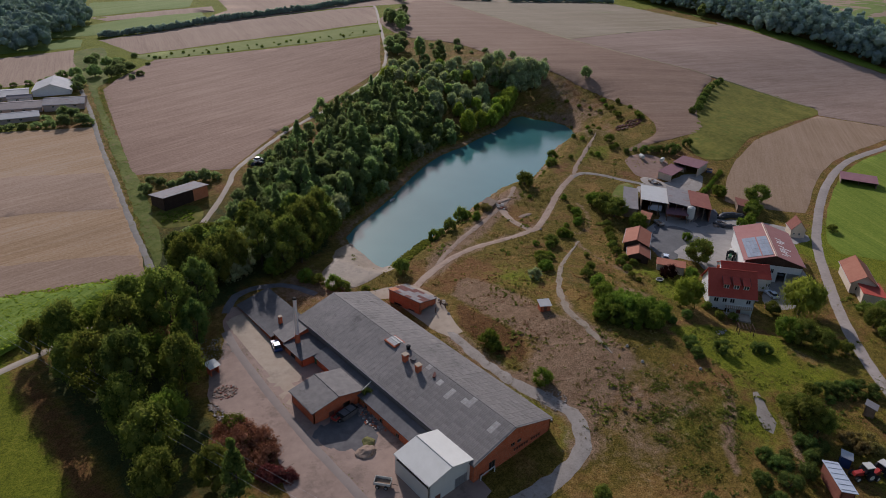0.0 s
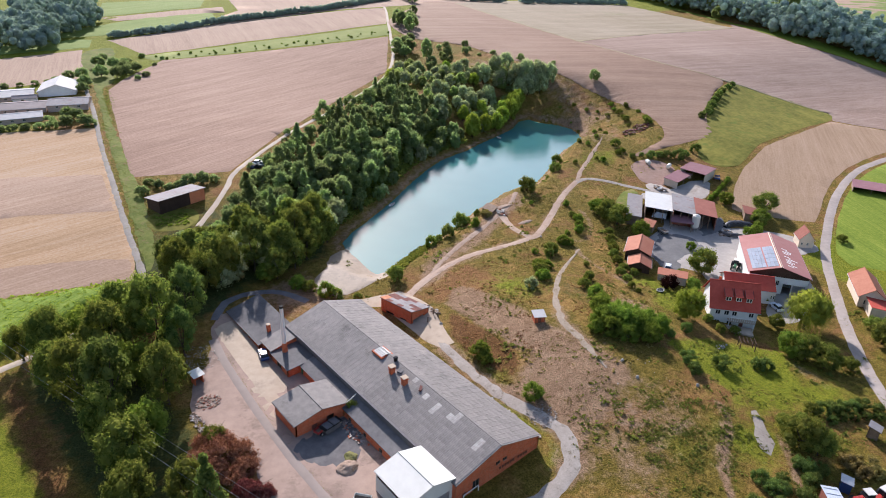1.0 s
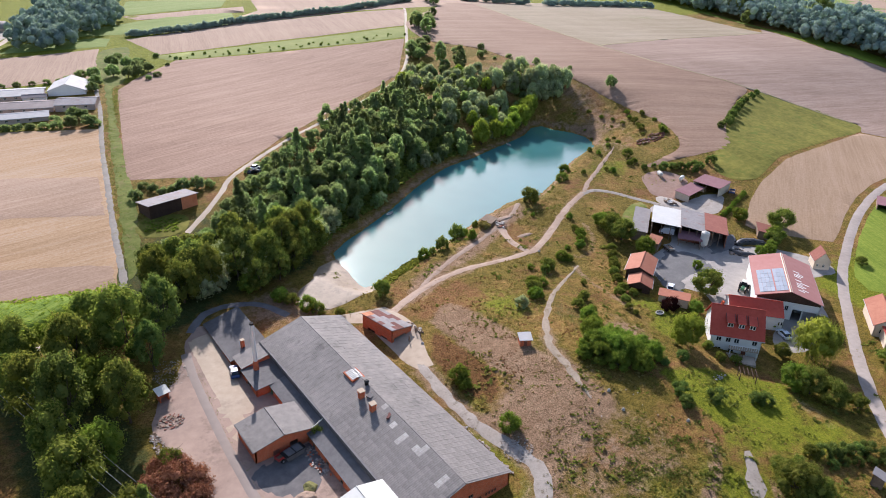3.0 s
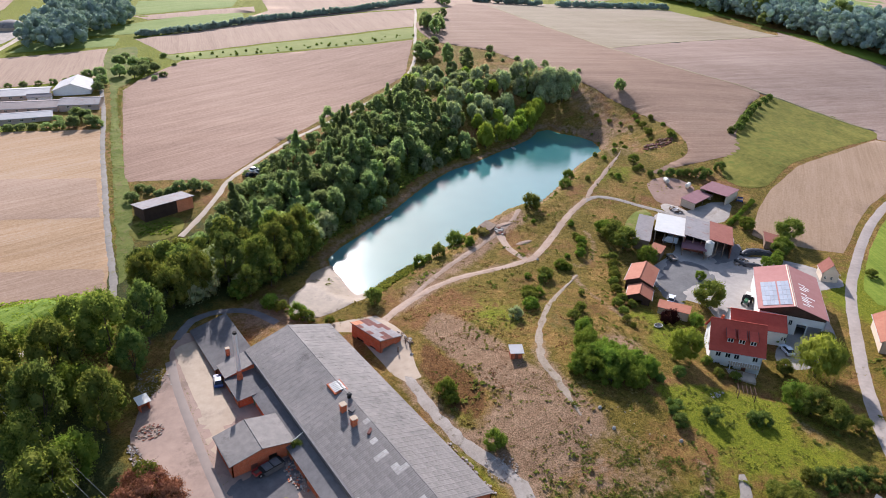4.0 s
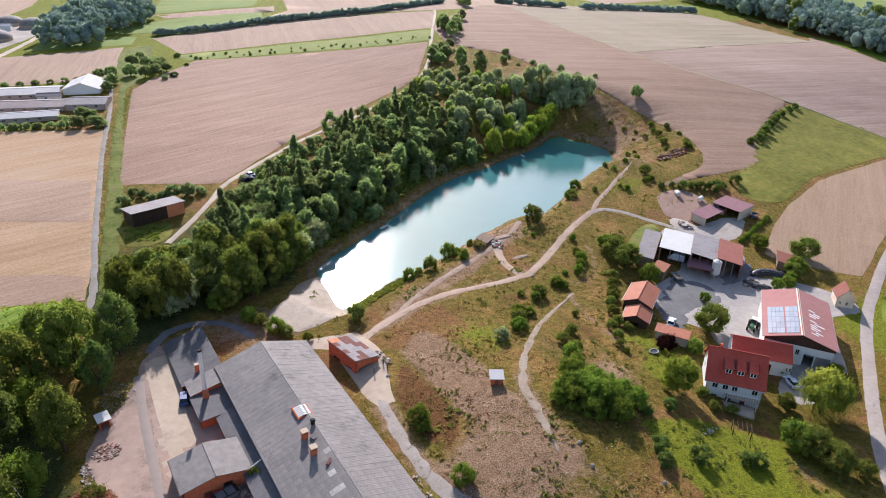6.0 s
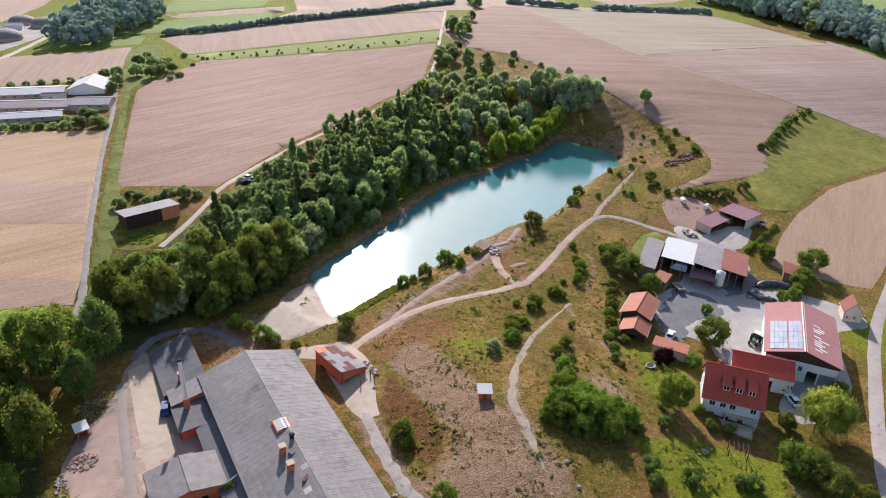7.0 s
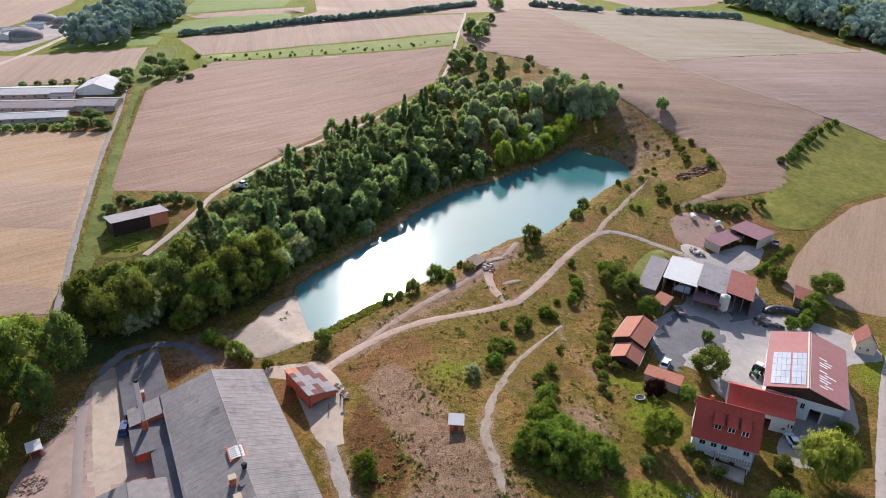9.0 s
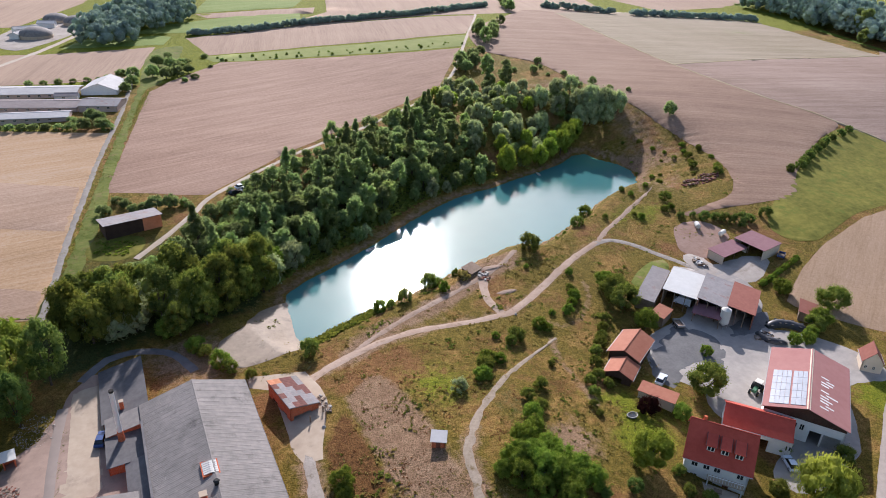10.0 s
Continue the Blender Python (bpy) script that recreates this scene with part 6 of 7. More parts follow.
# ---- vehicles and machines ----
def rounded_body(name, pts, half, material, parent, label="", taper=0.86):
    """A body from a side outline (x, z), drawn in at the top."""
    zs = [p[1] for p in pts]
    lo, hi = min(zs), max(zs)
    v, f, n = [], [], len(pts)
    for sgn in (-1, 1):
        for x, z in pts:
            k = 1 - (1 - taper) * ((z - lo) / (hi - lo)) ** 1.5
            v.append((x, sgn * half * k, z))
    f = [tuple(range(n)), tuple(range(2 * n - 1, n - 1, -1))] + [(i, i + n, (i + 1) % n + n, (i + 1) % n) for i in range(n)]
    return mesh_object(name, v, f, material, parent, label)


def wheel(parent, x, y, r, w, rim):
    t = tube_part("wheel", (x, y - w / 2, r), (x, y + w / 2, r), r, r, RUBBER, parent, "", 14)
    tube_part("rim", (x, y - w / 2 - 0.02, r), (x, y + w / 2 + 0.02, r), r * 0.55, r * 0.55, rim, t, "", 10)


def car(x, y, yaw, paint, label, group="parked cars"):
    r = root("car", label, "car", x, y, at_ground(x, y, 0.12), yaw, group)
    rounded_body("body", [(-2.0, 0.35), (-2.05, 0.8), (-1.3, 0.95), (0.9, 0.95), (1.95, 0.8), (2.05, 0.4), (1.9, 0.28), (-1.9, 0.28)], 0.84, paint, r, "", 0.94)
    rounded_body("cabin", [(-1.75, 0.95), (-1.3, 1.42), (0.1, 1.45), (0.95, 0.95)], 0.76, GLASS, r, "dark glazed cabin", 0.8)
    box_part("roof_panel", (-1.25, -0.6, 1.42), (0.1, 0.6, 1.48), paint, r)
    for wx in (-1.25, 1.25):
        for wy in (-0.78, 0.78):
            wheel(r, wx, wy, 0.31, 0.2, METAL)
    for wy in (-0.55, 0.55):
        box_part("headlight", (1.95, wy - 0.15, 0.6), (2.06, wy + 0.15, 0.74), WHITE_SHEET, r)
    return r


def van(x, y, yaw, paint, label, length=5.0):
    r = root("van", label, "van", x, y, at_ground(x, y, 0.12), yaw)
    h = length / 2
    rounded_body("body", [(-h, 0.4), (-h, 2.3), (h - 1.2, 2.3), (h - 0.5, 1.25), (h, 1.05), (h, 0.4)], 0.95, paint, r, "", 0.93)
    box_part("windscreen", (h - 1.05, -0.75, 1.45), (h - 0.78, 0.75, 2.0), GLASS, r)
    for wx in (-h + 0.9, h - 0.9):
        for wy in (-0.86, 0.86):
            wheel(r, wx, wy, 0.34, 0.22, METAL)
    return r


def tractor(x, y, yaw, paint, rims, label):
    r = root("tractor", label, "tractor", x, y, at_ground(x, y, 0.15), yaw)
    rounded_body("bonnet", [(0.2, 0.8), (0.2, 1.6), (1.8, 1.45), (2.0, 0.9)], 0.42, paint, r)
    rounded_body("cab", [(-1.3, 1.2), (-1.2, 2.5), (0.1, 2.5), (0.3, 1.2)], 0.7, GLASS, r, "glazed cab", 0.92)
    box_part("cab_roof", (-1.35, -0.75, 2.5), (0.25, 0.75, 2.64), WHITE_SHEET, r)
    box_part("axle", (-1.0, -0.9, 0.75), (-0.6, 0.9, 1.0), DARK, r)
    for wy in (-0.95, 0.95):
        wheel(r, -0.8, wy, 0.85, 0.5, rims)
        wheel(r, 1.5, wy * 0.85, 0.55, 0.36, rims)
    tube_part("exhaust", (0.6, 0.3, 1.5), (0.6, 0.3, 2.4), 0.05, 0.05, DARK, r, "", 6)
    return r


def trailer(x, y, yaw, paint, label, l=3.4, w=1.8):
    r = root("trailer", label, "trailer", x, y, at_ground(x, y, 0.12), yaw)
    box_part("bed", (-l / 2, -w / 2, 0.6), (l / 2, w / 2, 0.72), TIMBER, r)
    for lo, hi in (((-l / 2, -w / 2), (l / 2, -w / 2 + 0.06)), ((-l / 2, w / 2 - 0.06), (l / 2, w / 2)), ((-l / 2, -w / 2), (-l / 2 + 0.06, w / 2)), ((l / 2 - 0.06, -w / 2), (l / 2, w / 2))):
        box_part("side", (lo[0], lo[1], 0.72), (hi[0], hi[1], 1.2), paint, r)
    tube_part("drawbar", (l / 2, 0, 0.6), (l / 2 + 1.2, 0, 0.5), 0.06, 0.05, DARK, r, "", 6)
    for wy in (-w / 2 - 0.1, w / 2 + 0.1):
        for wx in (-l / 4, l / 4):
            wheel(r, wx, wy, 0.36, 0.2, METAL)
    return r


car(165.2, 57.4, 62, PALE_PAINT, "pale blue hatchback parked behind the farmhouse")
car(52.0, 112.2, 75, BLUE_PAINT, "dark blue car parked beside the annexe")
car(179.2, 61.8, 30, PALE_PAINT, "pale car under the barn gateway")
car(159.5, 85.6, 30, PALE_PAINT, "small white car beside the orange garage")
van(187.0, 107.6, 120, PALE_PAINT, "pale van under the white shed roof", 4.4)
tractor(176.8, 75.2, 200, GREEN_PAINT, YELLOW_PAINT, "green tractor with yellow wheel rims in the farmyard")
trailer(47.2, 66.8, -50, WHITE_SHEET, "small open trailer with pale sides", 2.8, 1.6)
trailer(50.4, 85.0, 15, RED_PAINT, "low red flatbed trailer beside the garage", 3.2, 1.3)
trailer(179.0, 100.6, 70, METAL, "dark farm trailer in the yard")
trailer(230.0, 113.0, 30, BLUE_PAINT, "blue farm trailer behind the shed", 3.4, 1.8)
for x, y, yaw, paint, what in ((96.7, 208.2, 20, PALE_PAINT, "pale"), (97.9, 205.8, 15, WHITE_SHEET, "white"), (94.0, 204.6, 25, DARK, "dark")):
    car(x, y, yaw, paint, what + " car parked at the edge of the wood")
tractor(111.6, 16.6, 150, RED_PAINT, WHITE_SHEET, "old red tractor with pale rims in the lower garden")
tractor(114.4, 15.0, 165, RED_PAINT, WHITE_SHEET, "old red tractor parked beside a garden shed")

skip = root("rubbish_skip", "dark steel skip in front of the garage", "skip", 52.0, 84.7, at_ground(52, 84.7, 0.12), 10)
rounded_body("body", [(-1.6, 0.15), (-2.0, 1.2), (2.0, 1.2), (1.6, 0.15)], 0.9, FIBRE_DARK, skip, "", 1.0)
box_part("rim", (-2.05, -0.95, 1.2), (2.05, 0.95, 1.3), DARK, skip)
for sx in (-0.8, 0.8):
    box_part("lid", (sx - 0.7, -0.85, 1.3), (sx + 0.7, 0.85, 1.42), FIBRE_DARK, skip)
bin_ = root("water_tank", "round green water tank beside the boiler house", "tank", 56.2, 102.2, at_ground(56.2, 102.2, 0.12))
tube_part("drum", (0, 0, 0), (0, 0, 1.5), 0.65, 0.7, GREEN_PAINT, bin_, "", 14)
tube_part("lid", (0, 0, 1.5), (0, 0, 1.62), 0.72, 0.5, GREEN_PAINT, bin_, "", 14)
shelter = root("yard_shelter", "small brick hut with a white sheet roof at the yard edge", "shelter", 37.9, 112.2, at_ground(37.9, 112.2), 8)
for lo, hi in (((-0.9, -0.8), (-0.7, 0.8)), ((0.7, -0.8), (0.9, 0.8)), ((-0.7, 0.6), (0.7, 0.8))):
    box_part("wall", (lo[0], lo[1], -0.2), (hi[0], hi[1], 2.0), BRICK, shelter)
slab("roof", [(-1.2, -1.2, 2.05), (1.2, -1.2, 2.05), (1.2, 1.2, 2.45), (-1.2, 1.2, 2.45)], 0.08, WHITE_SHEET, shelter)


# ---- heaps ----
def heap(name, label, category, x, y, rx, ry, h, material, seed, lumps=14, bury=0.2):
    """A lumpy mound in one mesh."""
    bm_ = bmesh.new()
    bmesh.ops.create_icosphere(bm_, subdivisions=4, radius=1.0)
    for v_ in bm_.verts:
        q_ = v_.co * 1.8 + Vector((seed * 3.1, seed, 0))
        k = 1 + 0.2 * noise.noise(q_) + 0.08 * noise.noise(q_ * 2.7)
        v_.co = Vector((v_.co.x * rx * k, v_.co.y * ry * k, max(v_.co.z, -0.3) * h * k))
    me_ = bpy.data.meshes.new(name)
    bm_.to_mesh(me_)
    bm_.free()
    me_.materials.append(material)
    ob = new(name, me_)
    ob.location = (x, y, at_ground(x, y, -bury * h))
    return tagged(ob, label, category)


heap("sand_mound", "pale heap of sand on the concrete yard", "heap", 49.4, 74.9, 2.0, 1.7, 1.1, SAND_TRACK, 1)
heap("soil_mound", "small mossy heap of soil on the yard", "heap", 51.2, 76.6, 1.2, 1.4, 0.8, MOSS, 2)
heap("mound", "low mound of reddish earth by the shore", "heap", 148.5, 140.0, 3.0, 1.2, 0.4, SAND_TRACK, 3)
heap("mound", "low mound of pale earth beside the track", "heap", 146.5, 128.5, 3.2, 0.9, 0.28, SAND_TRACK, 4)


def rubble(name, label, x, y, rx, ry, n, seed, mats, size=0.35):
    """Loose pieces, each a part of the pile."""
    r_ = random.Random(seed)
    e = root(name, label, "rubble", x, y, at_ground(x, y, 0.1))
    for i in range(n):
        a, d = r_.uniform(0, 6.28), math.sqrt(r_.random())
        px, py, s = rx * d * math.cos(a), ry * d * math.sin(a), size * r_.uniform(0.4, 1.4)
        z = at_ground(x + px, y + py, 0.1) - at_ground(x, y, 0.1)
        pts = []
        for sx in (-1, 1):
            for sy in (-1, 1):
                for sz in (0, 1):
                    pts.append((sx * s * r_.uniform(0.6, 1), sy * s * r_.uniform(0.35, 0.8), sz * s * r_.uniform(0.5, 1.0) - 0.05))
        o = mesh_object("piece", pts, [(0, 1, 3, 2), (4, 6, 7, 5), (0, 4, 5, 1), (2, 3, 7, 6), (0, 2, 6, 4), (1, 5, 7, 3)], mats[i % len(mats)], e)
        o.matrix_local = pose(px, py, z, 0, 0, r_.uniform(0, 360))
    return e


rubble("rubble_pile", "scattered broken concrete and bricks in the yard", 55.0, 81.0, 1.6, 4.0, 120, 1, (RUBBLE, STONE, RUBBLE, BRICK), 0.22)
rubble("rubble_pile", "pale rubble strewn under the trees", 41.5, 119.5, 3.6, 4.6, 230, 2, (RUBBLE, RUBBLE, STONE), 0.11)
rubble("scrap_pile", "heap of scrap timber and brushwood on the yard", 37.3, 105.2, 2.4, 2.0, 150, 3, (TIMBER, TIMBER_RED, RUBBLE), 0.19)
rubble("scrap_pile", "pale boards and scrap along the yard edge", 33.6, 100.0, 1.0, 4.0, 90, 4, (STONE, TIMBER, RUBBLE), 0.2)
rubble("stone_pile", "broken stones beside the gravel bend", 84.0, 62.5, 2.8, 3.4, 140, 5, (STONE, RUBBLE, RUBBLE), 0.14)
rubble("stone_pile", "pale stones along the hall wall", 79.8, 66.0, 0.5, 8.0, 50, 6, (STONE, RUBBLE, CONCRETE), 0.24)
rubble("log_pile", "pile of dark quarry stones on the bank", 247.0, 161.5, 8.0, 3.4, 190, 7, (TIMBER_RED, SHEET_BROWN, TIMBER, SHEET_BROWN), 0.42)
rubble("stone_row", "row of pale stones at the garden edge", 134.0, 55.0, 2.6, 0.7, 16, 8, (STONE,), 0.2)
rubble("timber_pile", "timber and sheets stacked by the patched shed", 90.8, 105.0, 0.9, 3.6, 34, 9, (STONE, TIMBER, TIMBER), 0.32)
rubble("timber_pile", "planks and debris beside the shore hut", 144.6, 137.0, 1.8, 2.2, 30, 10, (TIMBER, STONE, TIMBER_RED), 0.45)
rubble("firewood_pile", "stack of cut firewood behind the farmhouse", 159.2, 55.4, 0.9, 0.9, 24, 11, (TIMBER, ROOF_CLAY), 0.3)
rubble("plank_pile", "stacked grey planks beside the farm track", 206.2, 120.6, 1.2, 3.0, 30, 12, (METAL, STONE, TIMBER), 0.6)
rubble("junk_pile", "farm clutter beside the sheds", 196.0, 88.8, 2.6, 2.0, 40, 13, (TIMBER, DARK, METAL, RUBBLE), 0.5)
rubble("stone_field", "pale stones scattered on the worn slope", 105.0, 54.0, 9.0, 10.0, 14, 14, (STONE, RUBBLE), 0.13)
for x, y in ((107.6, 62.5), (114.6, 49.2), (88.7, 98.2), (143.3, 118.6), (106.0, 57.5)):
    b_ = heap("boulder", "single pale stone block in the grass", "stone", x, y, 0.42, 0.3, 0.5, STONE, x, bury=0.1)
# brushwood heap: dead conifers
def brushwood(label, x, y, lobes, seed, green=None):
    """Felled branches thrown together: overlapping lobes of twigs and dead needles."""
    e = root("brushwood_heap", label, "brushwood", x, y, at_ground(x, y))
    V, F = [], []
    for i, (dx, dy, r, h) in enumerate(lobes):
        v, f, _ = crown_data(seed + i, r, h, h * 0.35, 34, 60, 0.3, core=(0.4, 0.6))
        o = len(V)
        V += [(a + dx, b + dy, c) for a, b, c in v]
        F += [tuple(k + o for k in q_) for q_ in f]
    mesh_object("dead_foliage", V, F, LEAF_DEAD, e)
    r_ = random.Random(seed)
    for k in range(26):
        dx, dy, r, h = lobes[k % len(lobes)]
        a, t = r_.uniform(0, 6.28), r_.uniform(-0.5, 0.5)
        c = Vector((dx + r * 0.7 * math.cos(a), dy + r * 0.7 * math.sin(a), h * r_.uniform(0.5, 1.25)))
        d = Vector((math.cos(a + t), math.sin(a + t), r_.uniform(-0.1, 0.45))) * r_.uniform(0.7, 1.7)
        tube_part("branch", tuple(c - d), tuple(c + d), 0.06, 0.02, BARK, e, "", 5)
    if green:
        v, f, _ = crown_data(seed + 50, green[2], 0.8, green[3], 14, 40, 0.34)
        mesh_object("green_foliage", [(a + green[0], b + green[1], c) for a, b, c in v], f, LEAF, e, "still green branches on top")


brushwood("large heap of dead red-brown conifer branches", 33.4, 89.5, [(0, 0, 3.6, 2.6), (3.0, -1.6, 3.0, 2.0), (-2.6, 1.4, 3.2, 2.2), (1.2, 3.4, 3.0, 2.3), (-2.4, -3.0, 3.0, 1.8), (2.4, -4.4, 2.6, 1.5), (0.0, -5.4, 2.4, 1.3), (-1.2, 5.0, 2.4, 1.6)], 77, (0.6, 4.6, 2.2, 2.3))
brushwood("smaller heap of dead reddish branches", 34.6, 79.5, [(0, 0, 2.2, 1.3), (1.4, -1.4, 1.8, 1.0), (-1.2, 1.4, 1.9, 1.1)], 140)
v, f, _ = crown_data(80, 2.4, 0.9, 0.4, 22, 40, 0.4)
bw = root("dry_thicket", "tawny dry reed thicket beside the shore hut", "thicket", 139.5, 138.4, at_ground(139.5, 138.4))
mesh_object("dry_foliage", v, f, LEAF_DRY, bw)

# ---- shore ----
jetty = root("jetty", "small pale timber jetty with a white boat", "jetty", 163.5, 150.6, 0.1, 25)
for k in range(7):
    box_part("plank", (-1.8 + k * 0.52, -0.7, 0.25), (-1.32 + k * 0.52, 0.7, 0.32), STONE, jetty)
for sx in (-1.5, 1.5):
    tube_part("post", (sx, 0.6, -1.5), (sx, 0.6, 0.6), 0.07, 0.07, TIMBER, jetty, "", 6)


def boat(x, y, yaw, label):
    r = root("boat", label, "boat", x, y, 0.02, yaw, "boats on the lake")
    n, v, f = 9, [], []
    for k in range(n):
        t = k / (n - 1)
        w = 0.62 * math.sin(math.pi * min(1, 0.28 + t * 0.72)) ** 0.8
        for q_ in range(5):
            a = math.pi * q_ / 4
            v.append((-1.6 + 3.2 * t, w * math.cos(a), 0.32 - 0.42 * math.sin(a) * (1 - 0.4 * t)))
    for k in range(n - 1):
        for q_ in range(4):
            a = k * 5 + q_
            f.append((a, a + 1, a + 6, a + 5))
    h = mesh_object("hull", v, f, WHITE_SHEET, r)
    for sx in (-0.6, 0.5):
        box_part("bench", (sx - 0.12, -0.45, 0.18), (sx + 0.12, 0.45, 0.23), TIMBER, r)
    return r


boat(166.2, 153.6, 60, "small white rowing boat beside the jetty")
boat(124.8, 168.2, 25, "small pale boat moored under the wooded bank")
boat(207.5, 204.5, 80, "white boat under the overhanging willows")

# ---- farm details ----
def on_roof(parent, name, label, u0, u1, s0, s1, run, eave, rise, side, material, lift=0.2, thick=0.06):
    """A flat piece lying on a roof slope: u along the ridge, s from the eave (0) to the ridge (1)."""
    pts = []
    for u, s in ((u0, s0), (u1, s0), (u1, s1), (u0, s1)):
        pts.append((u, side * run * (1 - s), eave + rise * s + lift))
    return slab(name, pts if side < 0 else pts[::-1], thick, material, parent, label)


for cols, rows, u_start, s_start, s_end in ((5, 4, -10.4, 0.08, 0.54), (5, 3, -10.4, 0.58, 0.93)):
    for a in range(cols):
        for b in range(rows):
            w = 12.4 / cols
            ds = (s_end - s_start) / rows
            on_roof(barn, "solar_panel", "", u_start + a * w, u_start + (a + 1) * w - 0.06, s_start + b * ds, s_start + (b + 1) * ds - 0.006, 7.2, 5.2, 2.2, 1, SOLAR, 0.24)
for k in range(11):
    u = -8.6 + k * 0.95 + (1.2 if k > 6 else 0)
    s1 = 0.72 - (0.14 if k % 4 == 1 else 0)
    on_roof(barn, "painted_bar", "pale painted bar of roof lettering", u, u + 0.42, s1 - 0.22 - (0.1 if k in (3, 5, 8) else 0), s1, 7.2, 5.2, 2.2, -1, WHITE_WALL, 0.16, 0.01)
gb = [(-7.2, 4.5), (7.2, 4.5), (7.2, 5.15), (0, 7.35), (-7.2, 5.15)]
mesh_object("gable_boarding", [(xx, a, b) for xx in (-11.04, -11.12) for a, b in gb], [(0, 1, 2, 3, 4), (9, 8, 7, 6, 5)] + [(k, k + 5, (k + 1) % 5 + 5, (k + 1) % 5) for k in range(5)], TIMBER_DARK, barn, "dark boarded gable")
for sgn in (-1, 1):
    on_roof(barn, "ridge_flashing", "pale ridge flashing", -11.5, 11.5, 0.955, 1.0, 7.2, 5.2, 2.2, sgn, CREAM_WALL, 0.2, 0.03)


for u in (-1.6, 0.75, 3.1):
    # side cheeks and a shallow sloping top as one solid
    w, yf, zf = 0.72, -3.55, 7.0
    v = [(u - w, yf, 5.5), (u + w, yf, 5.5), (u + w, yf, zf), (u - w, yf, zf), (u - w, -1.5, 7.4), (u + w, -1.5, 7.4), (u + w, -1.5, 7.75), (u - w, -1.5, 7.75)]
    f = [(0, 1, 2, 3), (1, 5, 6, 2), (0, 3, 7, 4), (3, 2, 6, 7), (0, 4, 5, 1), (4, 7, 6, 5)]
    dm = mesh_object("dormer", v, f, TILE_RED, house, "red dormer with a white window")
    slab("dormer_roof", [(u - w - 0.16, yf - 0.3, zf + 0.02), (u + w + 0.16, yf - 0.3, zf + 0.02), (u + w + 0.16, -1.3, 7.98), (u - w - 0.16, -1.3, 7.98)], 0.12, TILE_RED, dm)
    for k in (-1, 1):
        slab("verge_board", [(u + k * (w + 0.22) - 0.06, yf - 0.32, zf + 0.06), (u + k * (w + 0.22) + 0.06, yf - 0.32, zf + 0.06), (u + k * (w + 0.22) + 0.06, -1.3, 8.02), (u + k * (w + 0.22) - 0.06, -1.3, 8.02)], 0.16, SHEET_BROWN, dm)
    box_part("window_frame", (u - 0.64, yf - 0.05, 5.78), (u + 0.64, yf - 0.002, 6.86), WHITE_WALL, dm)
    for a, b in ((-0.55, -0.05), (0.05, 0.55)):
        box_part("pane", (u + a + 0.04, yf - 0.09, 5.92), (u + b - 0.04, yf - 0.055, 6.72), GLASS, dm)
# balcony along the front and a paved seat under it
slab("balcony", [(-1.2, -6.3, 1.75), (4.9, -6.3, 1.75), (4.9, -4.8, 1.75), (-1.2, -4.8, 1.75)], 0.18, CONCRETE, house, "pale concrete balcony")
for k in range(13):
    u = -1.1 + k * 0.49
    box_part("baluster", (u - 0.03, -6.26, 1.75), (u + 0.03, -6.2, 2.7), WHITE_WALL, house)
box_part("balcony_rail", (-1.2, -6.3, 2.7), (4.9, -6.16, 2.78), WHITE_WALL, house)
for u in (-1.0, 4.7):
    box_part("balcony_post", (u - 0.09, -6.25, -0.6), (u + 0.09, -6.07, 1.57), WHITE_WALL, house)
tube_part("chimney_pot", (-3.4, 0.5, 8.2), (-3.4, 0.5, 9.9), 0.35, 0.35, BRICK, house, "", 4)
ter = root("terrace", "paved terrace in front of the farmhouse", "terrace", 146.4, 57.6, at_ground(146.4, 57.6), -54)
box_part("slab", (-3.4, -1.7, -0.4), (3.4, 1.7, 0.3), CONCRETE, ter)
box_part("table", (-0.7, -0.5, 0.95), (0.7, 0.5, 1.0), TIMBER, ter)
box_part("table_base", (-0.2, -0.2, 0.3), (0.2, 0.2, 0.95), TIMBER, ter)
silo = root("silo", "white cylindrical feed silo on legs beside the machine shed", "silo", 189.4, 96.2, at_ground(189.4, 96.2))
tube_part("drum", (0, 0, 1.6), (0, 0, 5.2), 1.2, 1.2, WHITE_SHEET, silo, "", 18)
tube_part("hopper", (0, 0, 0.6), (0, 0, 1.6), 0.3, 1.2, METAL, silo, "", 18)
tube_part("top", (0, 0, 5.2), (0, 0, 5.7), 1.2, 0.3, WHITE_SHEET, silo, "", 18)
for a in range(4):
    cx, cy = math.cos(a * 1.57 + 0.78), math.sin(a * 1.57 + 0.78)
    tube_part("leg", (cx, cy, 0), (cx, cy, 1.8), 0.06, 0.06, METAL, silo, "", 5)
for x, y, yaw in ((220, 136, 60), (223.4, 129.2, 20)):
    tk = root("gas_tank", "white horizontal tank on feet in the grit yard", "tank", x, y, at_ground(x, y), yaw, "farm tanks")
    tube_part("drum", (-1.2, 0, 1.1), (1.2, 0, 1.1), 0.75, 0.75, WHITE_SHEET, tk, "", 14)
    tube_part("end", (1.2, 0, 1.1), (1.5, 0, 1.1), 0.75, 0.4, WHITE_SHEET, tk, "", 14)
    tube_part("end", (-1.2, 0, 1.1), (-1.5, 0, 1.1), 0.75, 0.4, WHITE_SHEET, tk, "", 14)
    for sx in (-0.8, 0.8):
        box_part("foot", (sx - 0.15, -0.5, -0.1), (sx + 0.15, 0.5, 0.5), CONCRETE, tk)
